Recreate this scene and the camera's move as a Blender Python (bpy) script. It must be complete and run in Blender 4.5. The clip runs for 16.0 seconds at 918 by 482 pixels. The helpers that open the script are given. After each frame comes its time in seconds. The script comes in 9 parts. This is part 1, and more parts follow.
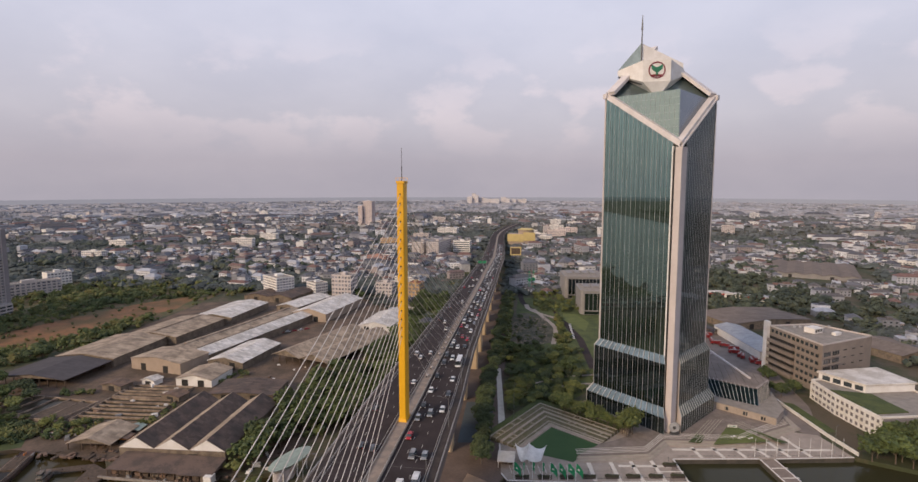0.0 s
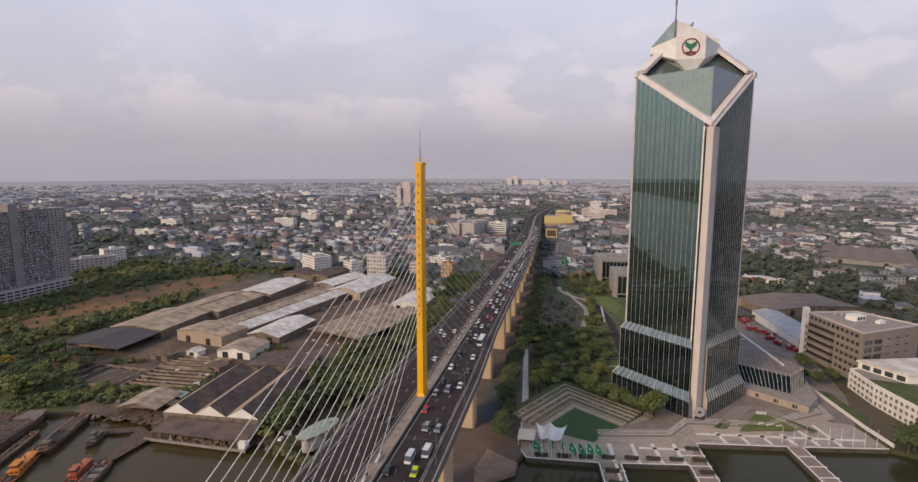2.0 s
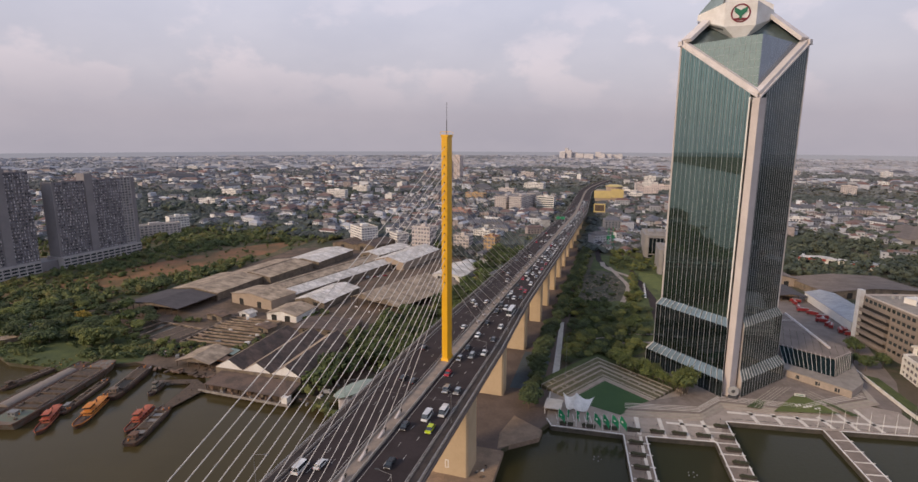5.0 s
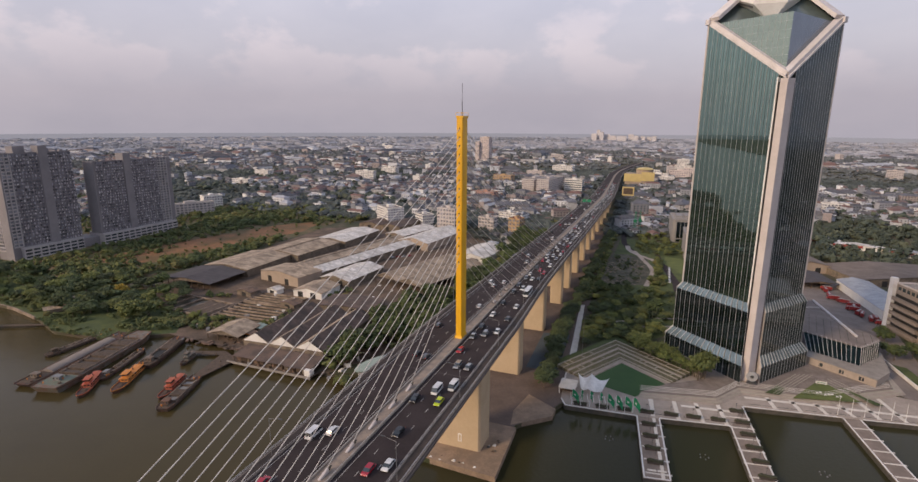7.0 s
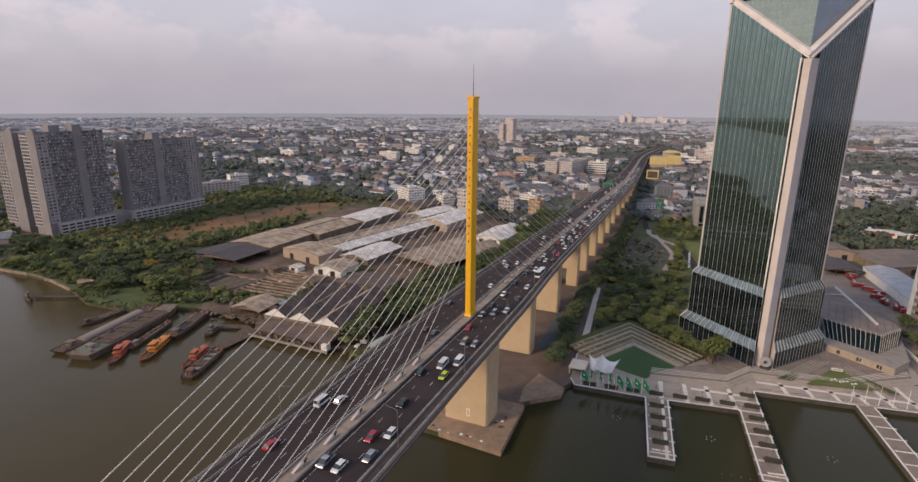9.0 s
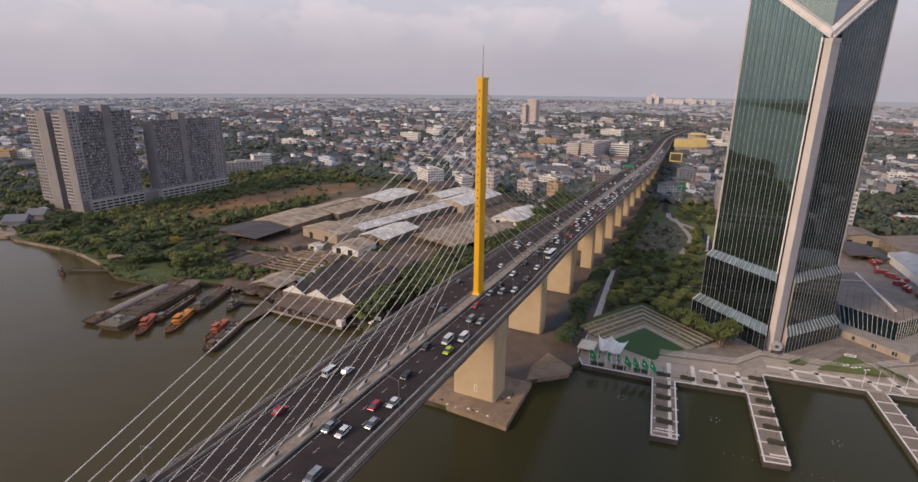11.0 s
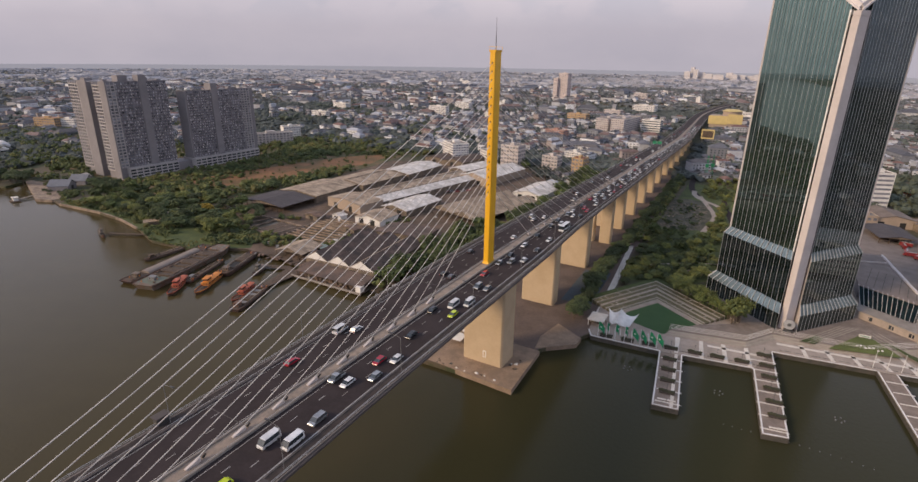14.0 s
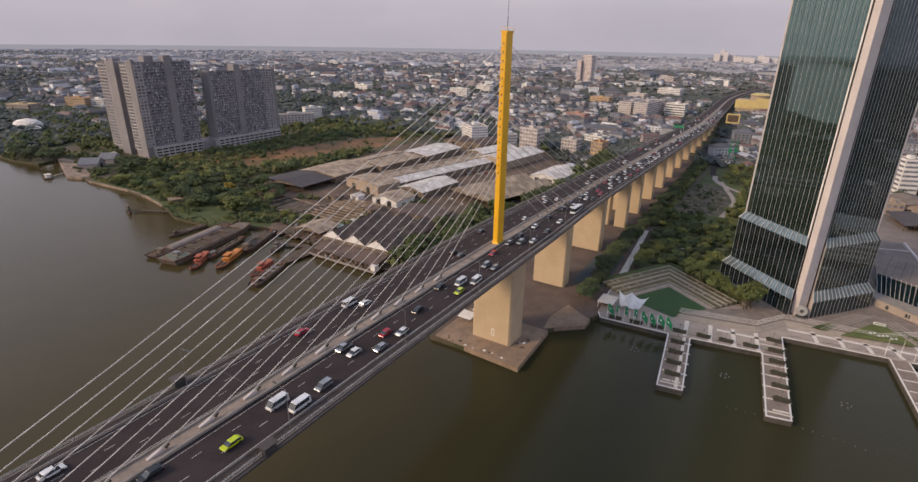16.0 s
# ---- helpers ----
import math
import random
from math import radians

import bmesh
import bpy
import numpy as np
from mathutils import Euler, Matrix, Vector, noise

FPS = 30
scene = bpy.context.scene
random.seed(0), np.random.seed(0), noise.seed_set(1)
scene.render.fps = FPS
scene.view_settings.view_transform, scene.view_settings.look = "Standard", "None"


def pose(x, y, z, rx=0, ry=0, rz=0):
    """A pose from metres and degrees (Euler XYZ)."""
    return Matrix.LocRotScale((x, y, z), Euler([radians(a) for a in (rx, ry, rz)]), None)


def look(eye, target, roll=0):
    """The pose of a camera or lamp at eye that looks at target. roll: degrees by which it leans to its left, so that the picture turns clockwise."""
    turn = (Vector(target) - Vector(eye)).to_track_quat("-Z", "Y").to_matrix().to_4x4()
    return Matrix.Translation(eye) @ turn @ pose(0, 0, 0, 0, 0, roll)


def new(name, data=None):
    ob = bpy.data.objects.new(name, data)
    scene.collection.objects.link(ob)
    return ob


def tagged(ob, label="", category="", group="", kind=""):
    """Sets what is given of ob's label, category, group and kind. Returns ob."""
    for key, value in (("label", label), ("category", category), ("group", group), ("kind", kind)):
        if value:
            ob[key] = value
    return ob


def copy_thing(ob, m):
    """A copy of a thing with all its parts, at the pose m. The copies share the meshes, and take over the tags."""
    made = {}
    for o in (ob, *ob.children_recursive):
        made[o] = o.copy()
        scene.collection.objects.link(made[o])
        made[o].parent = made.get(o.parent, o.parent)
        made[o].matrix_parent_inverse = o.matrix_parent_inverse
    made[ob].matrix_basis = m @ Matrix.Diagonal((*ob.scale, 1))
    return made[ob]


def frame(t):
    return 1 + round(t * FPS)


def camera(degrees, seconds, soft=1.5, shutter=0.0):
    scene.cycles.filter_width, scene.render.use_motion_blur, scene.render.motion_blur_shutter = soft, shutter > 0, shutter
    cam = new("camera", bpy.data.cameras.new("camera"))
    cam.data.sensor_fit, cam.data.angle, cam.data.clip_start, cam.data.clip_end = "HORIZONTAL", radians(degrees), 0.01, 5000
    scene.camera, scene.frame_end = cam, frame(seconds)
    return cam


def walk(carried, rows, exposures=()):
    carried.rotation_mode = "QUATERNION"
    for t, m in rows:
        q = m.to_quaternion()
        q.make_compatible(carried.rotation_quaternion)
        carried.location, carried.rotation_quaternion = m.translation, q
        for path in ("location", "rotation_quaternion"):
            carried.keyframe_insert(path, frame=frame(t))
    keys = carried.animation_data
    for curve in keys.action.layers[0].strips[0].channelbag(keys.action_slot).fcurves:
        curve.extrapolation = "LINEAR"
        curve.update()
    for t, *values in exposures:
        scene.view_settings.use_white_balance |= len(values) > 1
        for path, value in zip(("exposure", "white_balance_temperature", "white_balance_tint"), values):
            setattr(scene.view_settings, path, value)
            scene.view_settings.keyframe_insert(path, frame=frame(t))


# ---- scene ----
cam = camera(82.0, 16.0)
PATH = [
    (0, (43.483, -173.68, 130.475), (43.209, -171.709, 130.272), 0.0),
    (0.5, (45.639, -174.166, 130.272), (45.327, -172.203, 130.053), 0.1),
    (1, (47.622, -174.48, 130.394), (47.276, -172.524, 130.156), 0.1),
    (1.5, (49.539, -174.947, 130.295), (49.157, -173.0, 130.041), 0.1),
    (2, (51.658, -175.258, 130.401), (51.237, -173.321, 130.129), 0.0),
    (2.5, (53.195, -175.687, 130.593), (52.741, -173.761, 130.305), -0.1),
    (3, (55.114, -175.842, 130.392), (54.626, -173.927, 130.087), 0.0),
    (3.5, (56.577, -176.372, 130.365), (56.06, -174.467, 130.042), 0.1),
    (4, (58.456, -176.846, 130.392), (57.908, -174.953, 130.053), 0.1),
    (6.5, (66.522, -178.407, 130.08), (65.844, -176.573, 129.659), 0.3),
    (7, (68.137, -178.865, 130.114), (67.434, -177.045, 129.677), 0.3),
    (7.5, (69.647, -179.123, 129.895), (68.921, -177.315, 129.442), 0.4),
    (8, (71.223, -179.527, 130.188), (70.476, -177.733, 129.717), 0.4),
    (8.5, (72.807, -179.835, 130.023), (72.043, -178.052, 129.537), 0.4),
    (9, (74.296, -180.018, 129.955), (73.515, -178.247, 129.452), 0.5),
    (11.5, (82.308, -181.788, 130.254), (81.442, -180.083, 129.669), 0.6),
    (12, (83.901, -182.212, 130.275), (83.02, -180.519, 129.675), 0.7),
    (12.5, (85.295, -182.569, 130.214), (84.407, -180.885, 129.6), 0.7),
    (13, (86.877, -183.033, 130.067), (85.976, -181.362, 129.439), 0.8),
    (13.5, (88.219, -183.655, 129.929), (87.305, -181.997, 129.286), 0.8),
    (14, (89.955, -183.968, 130.055), (89.025, -182.325, 129.395), 0.9),
    (14.5, (91.333, -184.231, 129.983), (90.389, -182.601, 129.31), 0.9),
    (15, (93.039, -184.523, 129.848), (92.08, -182.909, 129.159), 0.9),
    (15.5, (94.759, -184.694, 129.869), (93.785, -183.095, 129.166), 0.9),
    (16, (95.952, -185.284, 129.843), (94.966, -183.699, 129.124), 1.0),
]
walk(cam, [(t, look(eye, target, roll)) for t, eye, target, roll in PATH], [(0.0, 0.0), (8.0, 0.03), (16.0, 0.14)])

# ---- world, sun, exposure ----
SUN_AZ, SUN_EL = 219.0, 27.0      # compass bearing (y is north) and height of the sun, degrees
world = bpy.data.worlds.new("sky")
scene.world = world
world.use_nodes = True
wn, wl = world.node_tree.nodes, world.node_tree.links
wn.clear()


def wnode(kind, **inputs):
    n = wn.new(kind)
    for key, value in inputs.items():
        n.inputs[key].default_value = value
    return n


sky = wn.new("ShaderNodeTexSky")
sky.sky_type, sky.sun_disc = "NISHITA", False
sky.sun_elevation, sky.sun_rotation = radians(SUN_EL), radians(SUN_AZ)
sky.air_density, sky.dust_density, sky.ozone_density = 1.5, 6.0, 2.0
coords = wn.new("ShaderNodeTexCoord")
split = wn.new("ShaderNodeSeparateXYZ")
wl.new(coords.outputs["Generated"], split.inputs[0])
# haze: pinkish grey low down, blue-grey and paler higher up
veil = wn.new("ShaderNodeValToRGB")
wl.new(split.outputs["Z"], veil.inputs[0])
stops = veil.color_ramp.elements
stops[0].position, stops[0].color = 0.0, (0.380, 0.352, 0.400, 1)
stops[1].position, stops[1].color = 1.0, (0.22, 0.27, 0.40, 1)
for where, tone in ((0.045, (0.405, 0.372, 0.42, 1)), (0.12, (0.485, 0.463, 0.525, 1)), (0.24, (0.53, 0.53, 0.63, 1)), (0.40, (0.58, 0.60, 0.735, 1)), (0.60, (0.36, 0.40, 0.53, 1))):
    stop = stops.new(where)
    stop.color = tone
# cloud banks, flattened towards the horizon
cloud_map = wnode("ShaderNodeMapping")
cloud_map.inputs["Scale"].default_value = (1.0, 1.0, 2.0)
wl.new(coords.outputs["Generated"], cloud_map.inputs[0])
puffs = wnode("ShaderNodeTexNoise", Scale=4.6, Detail=8.0, Roughness=0.55)
wl.new(cloud_map.outputs[0], puffs.inputs["Vector"])
puff_ramp = wn.new("ShaderNodeValToRGB")
puff_ramp.color_ramp.elements[0].position, puff_ramp.color_ramp.elements[0].color = 0.36, (0.950, 0.950, 0.962, 1)
puff_ramp.color_ramp.elements[1].position, puff_ramp.color_ramp.elements[1].color = 0.68, (1.055, 1.040, 1.030, 1)
wl.new(puffs.outputs["Fac"], puff_ramp.inputs[0])
clouded = wn.new("ShaderNodeMix")
clouded.data_type, clouded.blend_type = "RGBA", "MULTIPLY"
clouded.inputs[0].default_value = 1.0
wl.new(veil.outputs[0], clouded.inputs[6])
wl.new(puff_ramp.outputs[0], clouded.inputs[7])
# sunlit cumulus heads in a low belt
heads_map = wnode("ShaderNodeMapping")
heads_map.inputs["Scale"].default_value = (1.0, 1.0, 1.7)
heads_map.inputs["Location"].default_value = (0.35, 0.1, 0.0)
wl.new(coords.outputs["Generated"], heads_map.inputs[0])
heads = wnode("ShaderNodeTexNoise", Scale=6.5, Detail=9.0, Roughness=0.52)
wl.new(heads_map.outputs[0], heads.inputs["Vector"])
head_edge = wn.new("ShaderNodeMapRange")
head_edge.interpolation_type = "SMOOTHSTEP"
head_edge.inputs[1].default_value, head_edge.inputs[2].default_value, head_edge.inputs[3].default_value, head_edge.inputs[4].default_value = 0.50, 0.60, 0.0, 0.8
wl.new(heads.outputs["Fac"], head_edge.inputs[0])
belt = wn.new("ShaderNodeValToRGB")
belt.color_ramp.elements[0].position, belt.color_ramp.elements[0].color = 0.05, (0, 0, 0, 1)
belt.color_ramp.elements[1].position, belt.color_ramp.elements[1].color = 0.27, (0, 0, 0, 1)
for where, tone in ((0.13, (1, 1, 1, 1)), (0.19, (0.8, 0.8, 0.8, 1))):
    stop = belt.color_ramp.elements.new(where)
    stop.color = tone
wl.new(split.outputs["Z"], belt.inputs[0])
head_mask = wn.new("ShaderNodeMath")
head_mask.operation = "MULTIPLY"
wl.new(head_edge.outputs[0], head_mask.inputs[0])
wl.new(belt.outputs[0], head_mask.inputs[1])
with_heads = wn.new("ShaderNodeMix")
with_heads.data_type, with_heads.blend_type = "RGBA", "MULTIPLY"
with_heads.inputs[7].default_value = (1.27, 1.18, 1.12, 1)
wl.new(head_mask.outputs[0], with_heads.inputs[0])
wl.new(clouded.outputs[2], with_heads.inputs[6])
scaled = wn.new("ShaderNodeVectorMath")
scaled.operation = "SCALE"
scaled.inputs[3].default_value = 0.08
wl.new(sky.outputs[0], scaled.inputs[0])
# the hazy sky is brighter on the sun's side
glow_dot = wn.new("ShaderNodeVectorMath")
glow_dot.operation = "DOT_PRODUCT"
sun_az, sun_el = radians(SUN_AZ), radians(SUN_EL)
glow_dot.inputs[1].default_value = (math.sin(sun_az) * math.cos(sun_el), math.cos(sun_az) * math.cos(sun_el), math.sin(sun_el))
wl.new(coords.outputs["Generated"], glow_dot.inputs[0])
glow = wn.new("ShaderNodeMapRange")
glow.interpolation_type = "SMOOTHSTEP"
glow.inputs[1].default_value, glow.inputs[2].default_value, glow.inputs[3].default_value, glow.inputs[4].default_value = 0.15, 1.0, 1.0, 1.5
wl.new(glow_dot.outputs["Value"], glow.inputs[0])
hazy = wn.new("ShaderNodeVectorMath")
hazy.operation = "SCALE"
wl.new(with_heads.outputs[2], hazy.inputs[0])
wl.new(glow.outputs[0], hazy.inputs[3])
both = wn.new("ShaderNodeMix")
both.data_type = "RGBA"
both.inputs[0].default_value = 0.9
wl.new(scaled.outputs[0], both.inputs[6])
wl.new(hazy.outputs[0], both.inputs[7])
air = wnode("ShaderNodeBackground", Strength=1.26)
wl.new(both.outputs[2], air.inputs[0])
wl.new(air.outputs[0], wn.new("ShaderNodeOutputWorld").inputs[0])

lamp = bpy.data.lights.new("sun", "SUN")
lamp.energy, lamp.angle, lamp.color = 2.65, radians(14), (1.0, 0.735, 0.47)
sun = new("sun", lamp)
az, el = radians(SUN_AZ), radians(SUN_EL)
toward_sun = Vector((math.sin(az) * math.cos(el), math.cos(az) * math.cos(el), math.sin(el)))
sun.matrix_world = look(toward_sun * 800, (0, 0, 0))
scene.view_settings.exposure = 0.0

# ---- materials ----


def material(name, color, rough=0.8, metal=0.0, second=None, size=1.0, amount=0.5, grain=None, bump=0.0, bump_size=0.2, vary=0.0, spec=0.5,
             island=0.0, palette=None, cells=0.0):
    """A surface: base colour blended with a second one by two scales of noise (size in metres), relief, and tone by object, by piece or by patches cells metres wide."""
    m = bpy.data.materials.new(name)
    m.use_nodes = True
    n, l = m.node_tree.nodes, m.node_tree.links
    b = n["Principled BSDF"]
    b.inputs["Roughness"].default_value, b.inputs["Metallic"].default_value = rough, metal
    b.inputs["Specular IOR Level"].default_value = spec
    place = n.new("ShaderNodeTexCoord")
    second = second or tuple(c * 0.72 for c in color)
    big = n.new("ShaderNodeTexNoise")
    big.inputs["Scale"].default_value, big.inputs["Detail"].default_value, big.inputs["Roughness"].default_value = 1.0 / size, 5.0, 0.62
    fine = n.new("ShaderNodeTexNoise")
    fine.inputs["Scale"].default_value, fine.inputs["Detail"].default_value = 1.0 / (grain or size * 0.13), 3.0
    geo = n.new("ShaderNodeNewGeometry")
    for tex in (big, fine):
        l.new(geo.outputs["Position"], tex.inputs["Vector"])
    add = n.new("ShaderNodeMath")
    add.operation = "MULTIPLY_ADD"
    add.inputs[1].default_value = 0.35
    l.new(fine.outputs["Fac"], add.inputs[0])
    l.new(big.outputs["Fac"], add.inputs[2])
    ramp = n.new("ShaderNodeMapRange")
    ramp.inputs[1].default_value, ramp.inputs[2].default_value = 0.675 - 0.5 * (1.05 - amount) * 0.5, 0.675 + 0.5 * (1.05 - amount) * 0.5
    l.new(add.outputs[0], ramp.inputs[0])
    mix = n.new("ShaderNodeMix")
    mix.data_type = "RGBA"
    l.new(ramp.outputs[0], mix.inputs[0])
    mix.inputs[6].default_value, mix.inputs[7].default_value = (*color, 1), (*second, 1)
    out = mix.outputs[2]
    if palette:
        pick = n.new("ShaderNodeValToRGB")
        pick.color_ramp.interpolation = "CONSTANT"
        e = pick.color_ramp.elements
        e[0].color = (*palette[0], 1)
        e[1].position, e[1].color = 1.0 / len(palette), (*palette[1], 1)
        for i, tone in enumerate(palette[2:], 2):
            e.new(i / len(palette)).color = (*tone, 1)
        if cells:
            patch, first = n.new("ShaderNodeTexVoronoi"), n.new("ShaderNodeSeparateColor")
            patch.inputs["Scale"].default_value = 1.0 / cells
            l.new(geo.outputs["Position"], patch.inputs["Vector"])
            l.new(patch.outputs["Color"], first.inputs[0])
            l.new(first.outputs[0], pick.inputs[0])
        else:
            l.new(geo.outputs["Random Per Island"], pick.inputs[0])
        times = n.new("ShaderNodeMix")
        times.data_type, times.blend_type = "RGBA", "MULTIPLY"
        times.inputs[0].default_value = 1.0
        l.new(out, times.inputs[6])
        l.new(pick.outputs[0], times.inputs[7])
        out = times.outputs[2]
    if vary or island:
        hsv = n.new("ShaderNodeHueSaturation")
        l.new(out, hsv.inputs["Color"])
        rnd = n.new("ShaderNodeMapRange")
        rnd.inputs[3].default_value, rnd.inputs[4].default_value = 1 - (vary or island), 1 + (vary or island)
        if vary:
            l.new(n.new("ShaderNodeObjectInfo").outputs["Random"], rnd.inputs[0])
        else:
            l.new(geo.outputs["Random Per Island"], rnd.inputs[0])
        l.new(rnd.outputs[0], hsv.inputs["Value"])
        out = hsv.outputs[0]
    l.new(out, b.inputs["Base Color"])
    if bump:
        rel = n.new("ShaderNodeTexNoise")
        rel.inputs["Scale"].default_value, rel.inputs["Detail"].default_value = 1.0 / bump_size, 4.0
        l.new(geo.outputs["Position"], rel.inputs["Vector"])
        bp = n.new("ShaderNodeBump")
        bp.inputs["Strength"].default_value, bp.inputs["Distance"].default_value = 0.6, bump
        l.new(rel.outputs["Fac"], bp.inputs["Height"])
        l.new(bp.outputs[0], b.inputs["Normal"])
    return m


def darken_east(m, clear, x0, x1):
    """Blend the river's colour into a darker, greener tone (clear) between two eastings, along a ragged line, for the
    duller reflections there.
    """
    n, l = m.node_tree.nodes, m.node_tree.links
    b = n["Principled BSDF"]
    old = b.inputs["Base Color"].links[0].from_socket
    geo, cutx, wob, add = n.new("ShaderNodeNewGeometry"), n.new("ShaderNodeSeparateXYZ"), n.new("ShaderNodeTexNoise"), n.new("ShaderNodeMath")
    wob.inputs["Scale"].default_value, wob.inputs["Detail"].default_value = 0.02, 4.0
    l.new(geo.outputs["Position"], cutx.inputs[0])
    l.new(geo.outputs["Position"], wob.inputs["Vector"])
    add.operation = "MULTIPLY_ADD"
    add.inputs[1].default_value = 60.0
    l.new(wob.outputs["Fac"], add.inputs[0])
    l.new(cutx.outputs["X"], add.inputs[2])
    ramp, mix = n.new("ShaderNodeMapRange"), n.new("ShaderNodeMix")
    ramp.interpolation_type = "SMOOTHSTEP"
    ramp.inputs[1].default_value, ramp.inputs[2].default_value = x0 + 30.0, x1 + 30.0
    l.new(add.outputs[0], ramp.inputs[0])
    mix.data_type = "RGBA"
    l.new(ramp.outputs[0], mix.inputs[0])
    l.new(old, mix.inputs[6])
    mix.inputs[7].default_value = (*clear, 1)
    l.new(mix.outputs[2], b.inputs["Base Color"])


